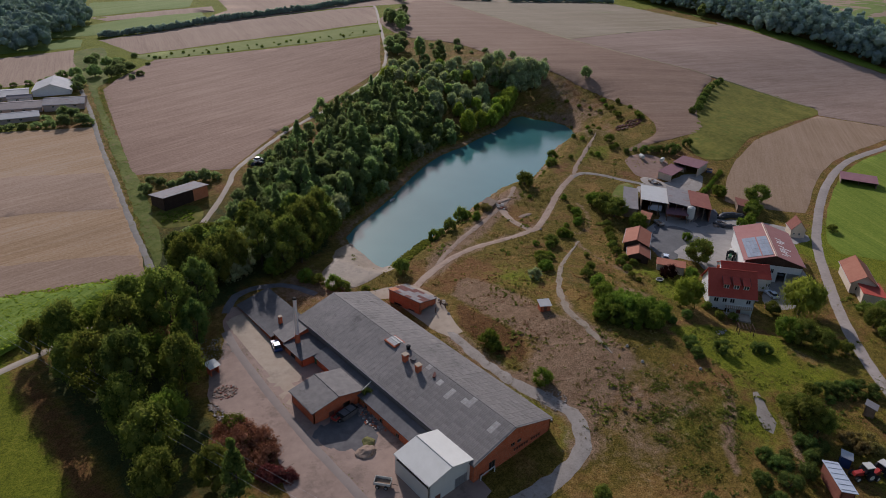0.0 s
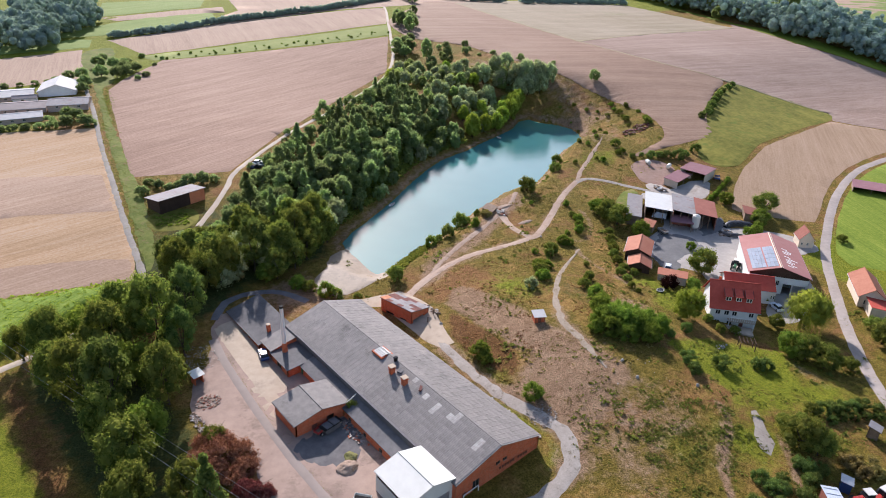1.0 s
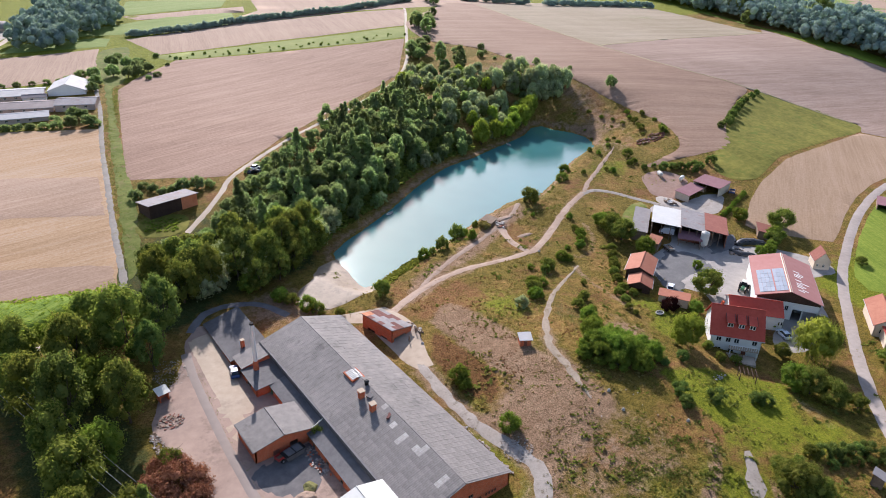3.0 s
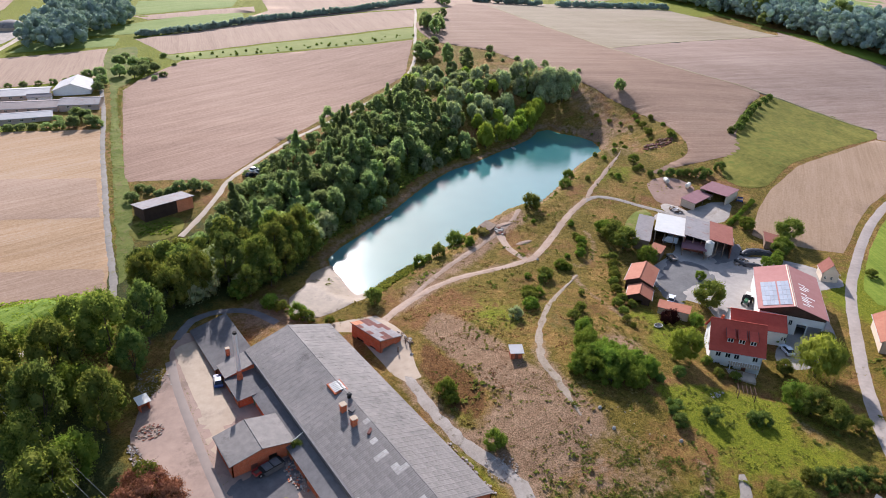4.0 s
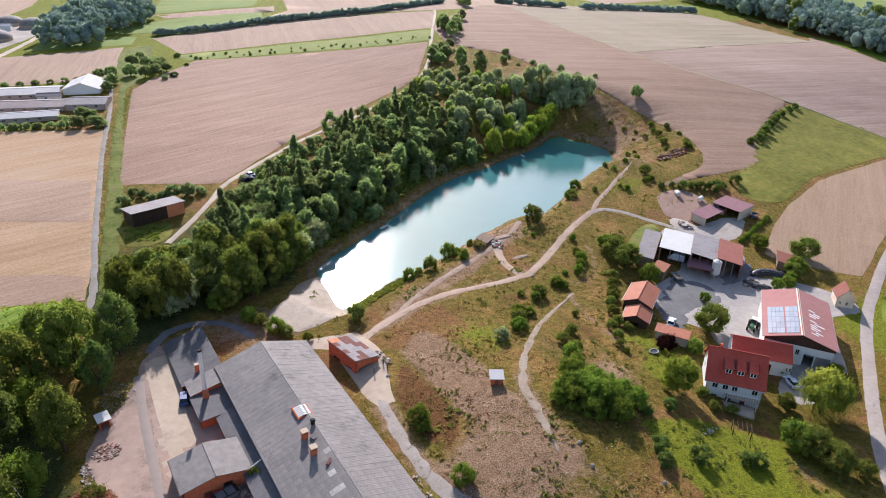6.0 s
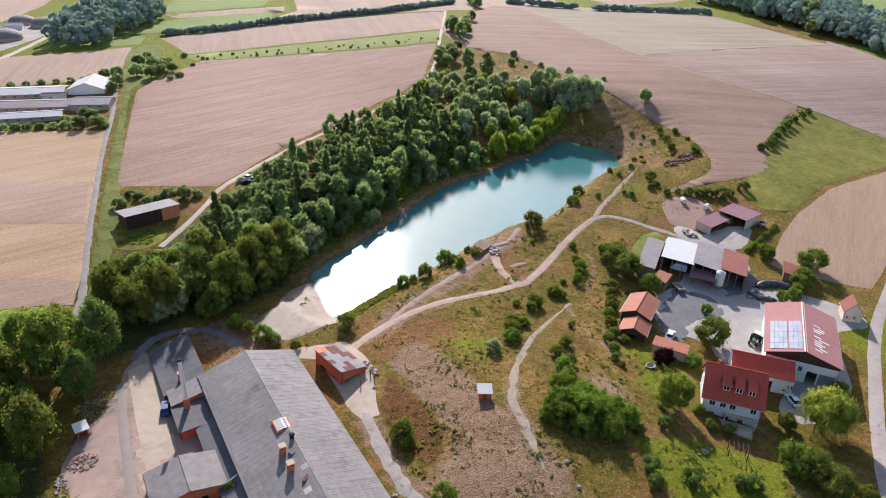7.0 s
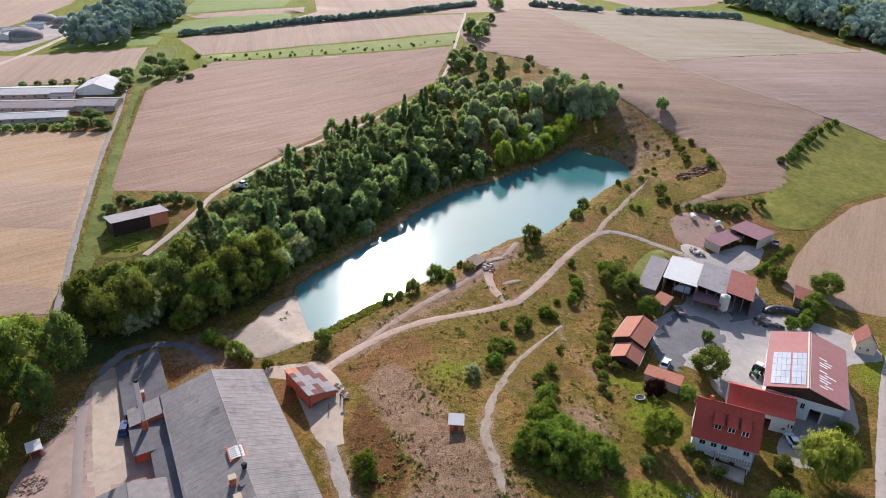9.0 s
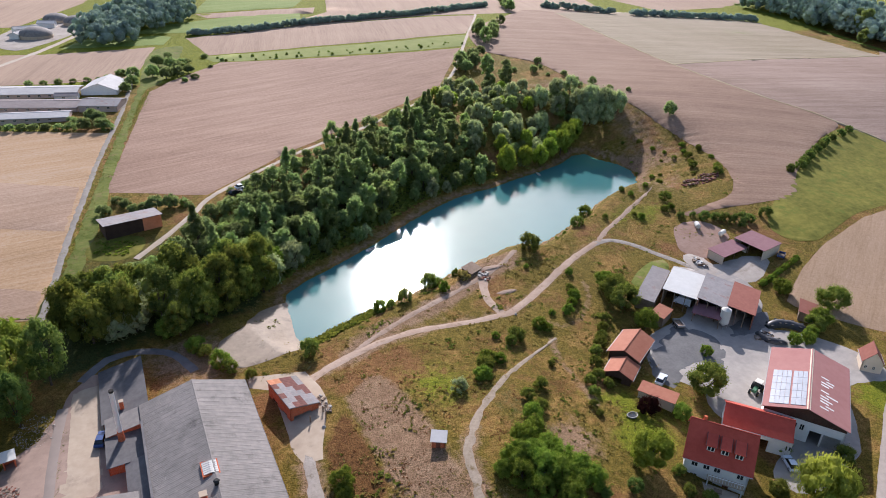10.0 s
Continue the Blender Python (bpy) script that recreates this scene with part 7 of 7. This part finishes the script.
def tarp_tunnel(line, wide, tall, label):
    """A long low clamp under black sheeting, bent along the line, with tyres strung over it."""
    pts = curve(line, 0.9)
    x0, y0 = pts[0]
    t_ = root("silage_clamp", label, "clamp", x0, y0, at_ground(x0, y0), group="silage clamps")
    v, f, n = [], [], 9
    for i, (x, y) in enumerate(pts):
        ax, ay = pts[max(i - 1, 0)]
        bx, by = pts[min(i + 1, len(pts) - 1)]
        l = math.hypot(bx - ax, by - ay)
        nx, ny = -(by - ay) / l, (bx - ax) / l
        k = min(1.0, 0.55 + 0.45 * min(i, len(pts) - 1 - i) / 2) * (1 + 0.05 * math.sin(i * 2.3))
        z = at_ground(x, y) - at_ground(x0, y0)
        for a in range(n):
            q_ = math.pi * a / (n - 1)
            v.append((x - x0 + nx * wide * k * math.cos(q_), y - y0 + ny * wide * k * math.cos(q_), z - 0.1 + tall * k * math.sin(q_)))
    for i in range(len(pts) - 1):
        f += [(i * n + a, i * n + a + 1, (i + 1) * n + a + 1, (i + 1) * n + a) for a in range(n - 1)]
    f += [tuple(range(n)), tuple((len(pts) - 1) * n + a for a in reversed(range(n)))]
    mesh_object("cover", v, f, TARP, t_, "black plastic sheeting", True)
    for i in range(1, len(pts) - 1, 2):
        top = Vector(v[i * n + n // 2])
        for off in (-1, 1):
            p = Vector(v[i * n + n // 2 + 2 * off])
            tube_part("tyre", tuple(p + Vector((0, 0, -0.02))), tuple(p.lerp(top, 0.02) + Vector((0, 0, 0.16))), 0.38, 0.36, RUBBER, t_, "", 10)
    return t_


tarp_tunnel([(199.6, 91.6), (203.0, 91.4), (206.0, 89.4), (207.6, 86.0)], 1.3, 1.5, "curved silage clamp under black sheeting behind the barn")
tarp_tunnel([(195.6, 91.0), (195.2, 88.6), (196.4, 86.4), (198.6, 84.8)], 1.1, 1.2, "small silage clamp under black sheeting behind the barn")
tramp = root("trampoline", "round garden pool with a pale rim on the lawn", "pool", 145.0, 78.3, at_ground(145, 78.3))
v, f = [], []
for k in range(20):
    a, b = 2 * math.pi * k / 20, 2 * math.pi * (k + 1) / 20
    tube(v, f, (1.1 * math.cos(a), 0.8 * math.sin(a), 0.35), (1.1 * math.cos(b), 0.8 * math.sin(b), 0.35), 0.12, 0.12, 6, False)
mesh_object("rim", v, f, STONE, tramp)
tube_part("basin", (0, 0, -0.1), (0, 0, 0.3), 0.85, 0.85, GLASS, tramp, "", 16)
perg = root("pergola", "timber pergola frame in the garden", "pergola", 139.6, 51.9, at_ground(139.6, 51.9), -50)
for sx in (-1.6, 1.6):
    for sy in (-1.0, 1.0):
        box_part("post", (sx - 0.07, sy - 0.07, -0.2), (sx + 0.07, sy + 0.07, 2.1), TIMBER_DARK, perg)
for k in range(5):
    box_part("rafter", (-1.7 + k * 0.8, -1.3, 2.1), (-1.58 + k * 0.8, 1.3, 2.22), TIMBER_DARK, perg)
# lower garden
gs = mono("glazed_shed", "long red shed with a glazed sheet roof in the lower garden", "shed", 104.6, 18.3, 46, 6.6, 2.3, 2.0, 4.6, 4.9, TIMBER_RED, GLAZED)
for k in range(6):
    v, f = [], []
    tube(v, f, (-3.0 + k * 1.2, -1.2, 4.74), (-3.0 + k * 1.2, 1.2, 5.05), 0.04, 0.04, 5)
    mesh_object("glazing_bar", v, f, METAL, gs)
cab = root("garden_cabin", "small blue garden cabin with a grey roof", "cabin", 112.4, 19.8, at_ground(112.4, 19.8), 20)
box_part("body", (-0.9, -0.8, -0.3), (0.9, 0.8, 2.0), BLUE_PAINT, cab)
slab("roof", [(-1.1, -1.0, 2.05), (1.1, -1.0, 2.05), (1.1, 1.0, 2.3), (-1.1, 1.0, 2.3)], 0.08, METAL, cab)
tiny = mono("tiny_shed", "grey garden shed among hedges", "shed", 130.6, 22.2, 10, 1.8, 1.8, 1.5, 3.6, 4.0, TIMBER, ROOF_GREY)
# rows of hut behind the wood
mono("field_shelter", "small grey shelter beside the hill track", "shelter", 216.5, 286.0, 40, 5.0, 3.0, 13, 17.4, 18.0, TIMBER, ROOF_GREY)
box_part("brick_end", (-7.36, 3.48, 5.0), (-2.4, 3.62, 10.1), BRICK_BRIGHT, bpy.data.objects["field_barn"], "orange brick end wall")
# far biogas domes
for x, y, r in ((55, 516, 8), (33, 476, 9), (43, 532, 8)):
    dm = root("gas_dome", "grey domed tank of the far farm", "dome", x, y, at_ground(x, y), group="far farm domes")
    v, f = [], []
    for j in range(7):
        a = j / 6 * math.pi / 2
        for k in range(20):
            b = 2 * math.pi * k / 20
            v.append((r * math.cos(a) * math.cos(b), r * math.cos(a) * math.sin(b), 2 + r * 0.5 * math.sin(a)))
    f = [(j * 20 + k, j * 20 + (k + 1) % 20, j * 20 + 20 + (k + 1) % 20, j * 20 + 20 + k) for j in range(6) for k in range(20)]
    mesh_object("cover", v, f, FIBRE, dm, "", True)
    tube_part("ring_wall", (0, 0, -1), (0, 0, 2.0), r, r, CONCRETE, dm, "", 20)
# power line across the meadow: three wires, poles out of view
wires = root("power_line", "three thin sagging power wires beside the wood", "power line", 8, 124, 9)
for off in (0.0, 1.9, 3.6):
    a, b = Vector((-20 + off, 80, 0.6)), Vector((26 + off, -72, 0.6))
    v, f, side = [], [], Vector((0.957, 0.29, 0))
    for k in range(17):
        p = k / 16
        c = a.lerp(b, p) - Vector((0, 0, 5.5 * p * (1 - p)))
        v += [tuple(c + side * (0.017 * math.cos(q_)) + Vector((0, 0, 0.017 * math.sin(q_)))) for q_ in (0, 1.571, 3.142, 4.712)]
    f = [(4 * k + i, 4 * k + (i + 1) % 4, 4 * k + 4 + (i + 1) % 4, 4 * k + 4 + i) for k in range(16) for i in range(4)]
    mesh_object("wire", v, f, METAL, wires)
for ex, ey in ((-18, 80), (28, -72)):
    tube_part("pole", (ex, ey, -10), (ex, ey, 1.0), 0.16, 0.12, TIMBER, wires, "", 8)
    box_part("crossarm", (ex - 2.4, ey - 0.08, 0.5), (ex + 2.4, ey + 0.08, 0.66), TIMBER, wires)

HEDGE_LINE = [(214.0, 105.7), (220.3, 107.0), (227.1, 108.9), (233.3, 110.4)]
# clipped hedge beside the open sheds
for k, (x, y) in enumerate(curve(HEDGE_LINE, 1.6)):
    plant("bush_bright", x, y, 1.15, "clipped hedge by the sheds", 0.9, fine=True)
# ---- grass, weeds, reeds and crops ----
ROOMS = [[(34, 50), (60, 50), (60, 134), (45, 134), (34, 110)], [(58, 55), (80, 55), (80, 117), (58, 117)], [(81, 98), (96, 98), (94, 116), (81, 116)], [(160, 50), (205, 60), (214, 110), (200, 122), (165, 100)], [(143, 52), (160, 52), (160, 70), (143, 70)]]
LINES = [([(88, 112), (108, 119.5), (125, 120.3), (143, 120), (160, 129), (177, 138), (185, 141)], 1.3), ([(147, 107), (132, 100), (115.5, 88), (108.5, 79), (105, 68)], 1.0), ([(87, 101), (82.3, 80), (83.3, 64), (84.2, 58), (77, 50), (63, 50)], 1.7), ([(100, 117), (122, 128.5), (143, 136.5), (160, 146)], 1.0)]


def open_spots(n, box, seed, density=None):
    g = np.random.default_rng(seed)
    x, y = g.uniform(box[0], box[1], n), g.uniform(box[2], box[3], n)
    ok = signed_distance(x, y, LAKE) > 1.0
    for poly in ROOMS:
        ok &= signed_distance(x, y, poly) > 0.5
    for line, w in LINES:
        ok &= line_distance(x, y, line) > w
    if density is not None:
        ok &= g.uniform(size=n) < density(x, y)
    return x[ok], y[ok]


def tufts(name, label, x, y, size, material, seed, blades=4, spread=0.5, category="grass"):
    """Tufts of blades and leaves, all in one mass."""
    g = np.random.default_rng(seed)
    n = len(x)
    z = height(x, y)
    k = np.repeat(np.arange(n), blades)
    m = n * blades
    s = size * g.uniform(0.5, 1.4, n)[k]
    a = g.uniform(0, 2 * np.pi, m)
    c = np.stack([x[k] + g.normal(size=m) * spread * s, y[k] + g.normal(size=m) * spread * s, z[k] - 0.05], -1)
    w = np.stack([np.cos(a), np.sin(a), np.zeros(m)], -1) * (s * g.uniform(0.35, 0.7, m))[:, None]
    lean = np.stack([g.normal(size=m) * 0.5, g.normal(size=m) * 0.5, g.uniform(0.5, 1.1, m)], -1) * s[:, None]
    quad = np.stack([c - w * 0.6, c + w * 0.6, c + w + lean, c - w + lean * g.uniform(0.7, 1.0, (m, 1))], 1).reshape(-1, 3)
    me_ = bpy.data.meshes.new(name)
    me_.vertices.add(len(quad))
    me_.vertices.foreach_set("co", quad.ravel())
    me_.loops.add(m * 4)
    me_.loops.foreach_set("vertex_index", np.arange(m * 4))
    me_.polygons.add(m)
    me_.polygons.foreach_set("loop_start", np.arange(0, m * 4, 4))
    me_.update(calc_edges=True)
    me_.materials.append(material)
    return tagged(new(name, me_), label, category, kind="stuff")


def patchy(scale, seed, lo=0.0):
    def f_(x, y):
        v_ = np.sin(x * scale + seed) * np.sin(y * scale * 1.3 - seed * 2) + 0.6 * np.sin((x + y) * scale * 2.1 + seed) * np.sin((x - y) * scale * 1.7)
        return np.clip(v_ * 0.8 + lo, 0, 1)
    return f_


x, y = open_spots(12000, (80, 180, 18, 150), 1, patchy(0.21, 1.0, 0.2))
tufts("dry_grass", "tufts of tawny dry grass over the pasture", x, y, 0.2, LEAF_DRY, 2)
x, y = open_spots(11000, (82, 150, 18, 112), 3, lambda x, y: patchy(0.28, 2.3, -0.05)(x, y) * (0.35 + 0.65 * step(-y, -70, -40)))
tufts("green_weeds", "scattered green weeds on the pasture", x, y, 0.2, LEAF_WEED, 4, 6, category="weeds")
x, y = open_spots(3600, (82, 185, 20, 150), 31, patchy(0.17, 5.1, -0.05))
tufts("low_shrub", "low olive weeds and brambles on the pasture", x, y, 0.42, LEAF_WEED, 32, 8, 0.7, category="weeds")
x, y = open_spots(2600, (84, 128, 76, 116), 33, patchy(0.3, 0.7, 0.0))
tufts("rust_weed", "rusty brown dock and dead weeds on the pasture", x, y, 0.2, LEAF_RUST, 34, 5, 0.6, category="weeds")
g = np.random.default_rng(35)
t = g.uniform(0, 1, 2600)
vx, vy = np.interp(t, [0, 0.3, 0.6, 1], [46, 57, 66, 82]), np.interp(t, [0, 0.3, 0.6, 1], [166, 222, 275, 335])
tufts("verge_weed", "tall green weeds along the field road", vx + g.normal(size=2600) * 1.6, vy, 0.17, LEAF_WEED, 36, 6, 1.2, category="weeds")
x, y = open_spots(3000, (82, 130, 18, 75), 5, patchy(0.33, 4.2, -0.1))
tufts("green_weeds", "dense green nettles on the lower slope", x, y, 0.24, LEAF, 6, 6, category="weeds")
SLOPE = [(99.5, 58), (108, 50), (114.5, 42.5), (112, 36), (98, 32), (90, 34), (91, 46), (95, 55)]
x, y = open_spots(7000, (88, 116, 30, 60), 41, lambda x, y: patchy(0.55, 1.9, 0.12)(x, y) * (signed_distance(x, y, SLOPE) < 0))
tufts("green_weeds", "dark green thistles and nettles on the worn slope", x, y, 0.2, LEAF_WEED, 42, 7, 0.9, category="weeds")
g = np.random.default_rng(45)
t = g.uniform(0, 1, 900)
tufts("yard_weed", "tufts of weeds in the joint of the yard lane", np.interp(t, [0, 0.4, 0.6, 0.8, 1], [46.2, 44.6, 44.2, 44.0, 44.0]) + g.normal(size=900) * 0.25, np.interp(t, [0, 0.4, 0.6, 0.8, 1], [118, 98, 84, 72, 60]), 0.13, LEAF_WEED, 46, 4, 0.6, category="weeds")
x, y = open_spots(5000, (84, 180, 60, 150), 43, patchy(0.13, 2.7, 0.05))
tufts("dry_grass", "long tawny grass standing in patches", x, y, 0.34, LEAF_DRY, 44, 6, 0.6)
x, y = open_spots(5200, (185, 262, 130, 235), 7, patchy(0.24, 3.1, 0.1))
tufts("bank_scrub", "low scrub and dry grass on the quarry bank", x, y, 0.28, LEAF_DRY, 8, category="scrub")
x, y = open_spots(1600, (185, 262, 130, 235), 9, patchy(0.3, 1.4, -0.1))
tufts("bank_scrub", "low green scrub on the quarry bank", x, y, 0.34, LEAF_WEED, 10, 6, category="scrub")
x, y = open_spots(9000, (180, 262, 205, 290), 21, lambda x, y: patchy(0.19, 2.2, 0.25)(x, y) * (signed_distance(x, y, SCRUB) < 6))
tufts("bank_scrub", "rank grass and brambles between the bushes", x, y, 0.36, LEAF_WEED, 22, 6, category="scrub")
g = np.random.default_rng(12)
t = g.uniform(0, 1, 4200)
x, y = 96 + 17 * t + g.normal(size=4200) * 0.6, 127.2 + 8.2 * t + g.normal(size=4200) * 0.7
tufts("reeds", "dense green reed bed along the shore", x, y, 0.55, LEAF, 13, 4, 0.3, "reeds")
d_ = lambda x, y: (np.abs(signed_distance(x, y, LAKE) - 9) < 5) * ((y - 140) * 0.926 - (x - 93) * 0.378 > 5)
x, y = open_spots(20000, (92, 190, 145, 232), 14, d_)
tufts("bank_undergrowth", "dark green undergrowth on the wooded bank", x, y, 0.7, LEAF, 15, 4, 0.5, "undergrowth")
MAIZE = [(-40, 182), (10, 165), (39, 157), (33, 152), (18, 147), (5, 141), (-40, 150)]
g = np.random.default_rng(16)
x, y = g.uniform(-40, 40, 22000), g.uniform(140, 183, 22000)
ok = (signed_distance(x, y, MAIZE) < -0.5) & (np.mod(y * 0.96 + x * 0.28, 12.0) > 1.2)
tufts("maize", "dense standing green maize crop", x[ok], y[ok], 0.36, LEAF_YELLOW, 17, 3, 0.3, "maize").location.z = 1.35
lay(drape("maize_stand", [(-40, 181), (10, 164), (38, 156.5), (33, 152.5), (18, 147.5), (5, 141.5), (-40, 150.5)], CORN_TOP, 1.6, 2.5, 0.3, False), "tall green maize crop beside the wood", "crop")
PLOT = [(54, 189), (65, 186), (61.5, 178), (53, 181)]
x, y = g.uniform(52, 66, 900), g.uniform(177, 190, 900)
ok = (signed_distance(x, y, PLOT) < -0.3) & (np.mod(x * 0.4 - y, 1.6) < 0.7)
tufts("vegetables", "rows of green vegetables in the plot", x[ok], y[ok], 0.45, LEAF_BRIGHT, 18, 4, 0.3, "vegetables")
r_ = random.Random(9)
for row in range(2):
    for k in range(19):
        t = (k + r_.uniform(0.0, 1.0)) / 19
        x, y = 120 + 132 * t + r_.uniform(-1, 1), (381 if row else 374) - (26 if row else 23) * t ** 1.2 + r_.uniform(-1, 1)
        plant("bush_bright", x, y, r_.uniform(0.5, 1.0), "young orchard trees", 1.1)
# yellow bamboo-like grass in the lower garden
for x, y, r in ((119, 21.5, 2.2), (121.5, 19.5, 2.2), (118, 19, 1.8), (120.5, 17.5, 1.6)):
    v, f, _ = crown_data(int(x * 10), r, 1.2, 0.7, 18, 40, 0.34)
    e = root("tall_grass", "clump of tall yellow ornamental grass", "grass", x, y, at_ground(x, y), group="ornamental grasses")
    mesh_object("blades", v, f, LEAF_DRY, e)
# ---- roof sheets, laid last ----
def sheet_mesh(name, w, l, material, waves=3, thick=0.03):
    """A slightly corrugated sheet, shared by all its copies."""
    v, f = [], []
    for j in range(2):
        for i in range(waves * 2 + 1):
            v.append((-w / 2 + w * i / (waves * 2), -l / 2 + l * j, thick + (0.025 if i % 2 else 0.0)))
    n = waves * 2 + 1
    f = [(i, i + 1, n + i + 1, n + i) for i in range(n - 1)]
    b = len(v)
    v += [(-w / 2, -l / 2, -0.01), (w / 2, -l / 2, -0.01), (w / 2, l / 2, -0.01), (-w / 2, l / 2, -0.01)]
    f += [tuple([b, b + 1] + list(range(n - 1, -1, -1))), tuple([b + 2, b + 3] + list(range(n, 2 * n))), (b, 0, n, b + 3), (b + 1, b + 2, 2 * n - 1, n - 1)]
    me_ = bpy.data.meshes.new(name)
    me_.from_pydata(v, [], f)
    me_.materials.append(material)
    me_.update()
    return me_


pr = random.Random(21)
SW, SL, ROWS_UP = 1.148, 1.28, 8
grey, pale = sheet_mesh("roof_sheet", SW - 0.03, SL - 0.02, FIBRE), sheet_mesh("roof_sheet_pale", SW - 0.03, SL - 0.02, STONE)
light = {(1, 12, 5), (1, 12, 6), (1, 15, 6), (1, 8, 6), (1, 8, 7), (1, 2, 5), (1, 2, 6), (1, 9, 6), (1, 19, 7)}
slope = math.degrees(math.atan2(2.9, 9.4))
hyp = math.hypot(2.9, 9.4) + 0.25
joined_v, joined_f, singles = [], [], 0
for sgn in (-1, 1):
    for a in range(50):
        for b in range(ROWS_UP):
            s = (b + 0.5) * hyp / ROWS_UP - 0.25
            u = -28.7 + SW * (a + 0.5)
            yy = sgn * (9.4 - s * math.cos(radians(slope)))
            zz = 5.1 + s * math.sin(radians(slope)) + 0.16 + pr.uniform(0, 0.02)
            m = pose(u, yy, zz, -sgn * slope + pr.uniform(-0.4, 0.4), 0, pr.uniform(-0.4, 0.4)) if sgn > 0 else pose(u, yy, zz, slope + pr.uniform(-0.4, 0.4), 0, pr.uniform(-0.4, 0.4))
            if (sgn > 0 and a < 24 or sgn < 0 and a < 14) and singles < 300:
                o = new("roof_sheet", pale if (sgn, a, b) in light else grey)
                o.parent = hall
                o.matrix_local = m
                singles += 1
            else:
                base = len(joined_v)
                joined_v += [tuple(m @ q.co) for q in grey.vertices]
                joined_f += [tuple(base + i for i in q.vertices) for q in grey.polygons]
rest = mesh_object("roof_sheets_rest", joined_v, joined_f, FIBRE, hall)
tagged(rest, "remaining grey roof sheets", kind="stuff")
# patched roof of the brick shed
shed = bpy.data.objects["brick_shed"]
pattern = ["ggbbg", "ggbgg", "bgggb", "bbggr", "gbbgb", "rbboo"]
kinds = {"g": sheet_mesh("patch_grey", 1.68, 1.27, ROOF_GREY), "b": sheet_mesh("patch_brown", 1.68, 1.27, SHEET_BROWN), "r": sheet_mesh("patch_pale", 1.68, 1.27, FIBRE), "o": sheet_mesh("patch_orange", 1.68, 1.27, SHEET_ORANGE)}
tilt = math.degrees(math.atan2(1.3, 5.8))
for j, line in enumerate(pattern):
    for i, ch in enumerate(line):
        yy = -3.1 + 6.2 * (i + 0.5) / 5
        o = new("roof_sheet", kinds[ch])
        o.parent = shed
        o.matrix_local = pose(-5.0 + 10.0 * (j + 0.5) / 6, yy, 4.4 + 1.3 * (yy + 2.9) / 5.8 + 0.15, tilt + pr.uniform(-0.5, 0.5), 0, pr.uniform(-0.6, 0.6))
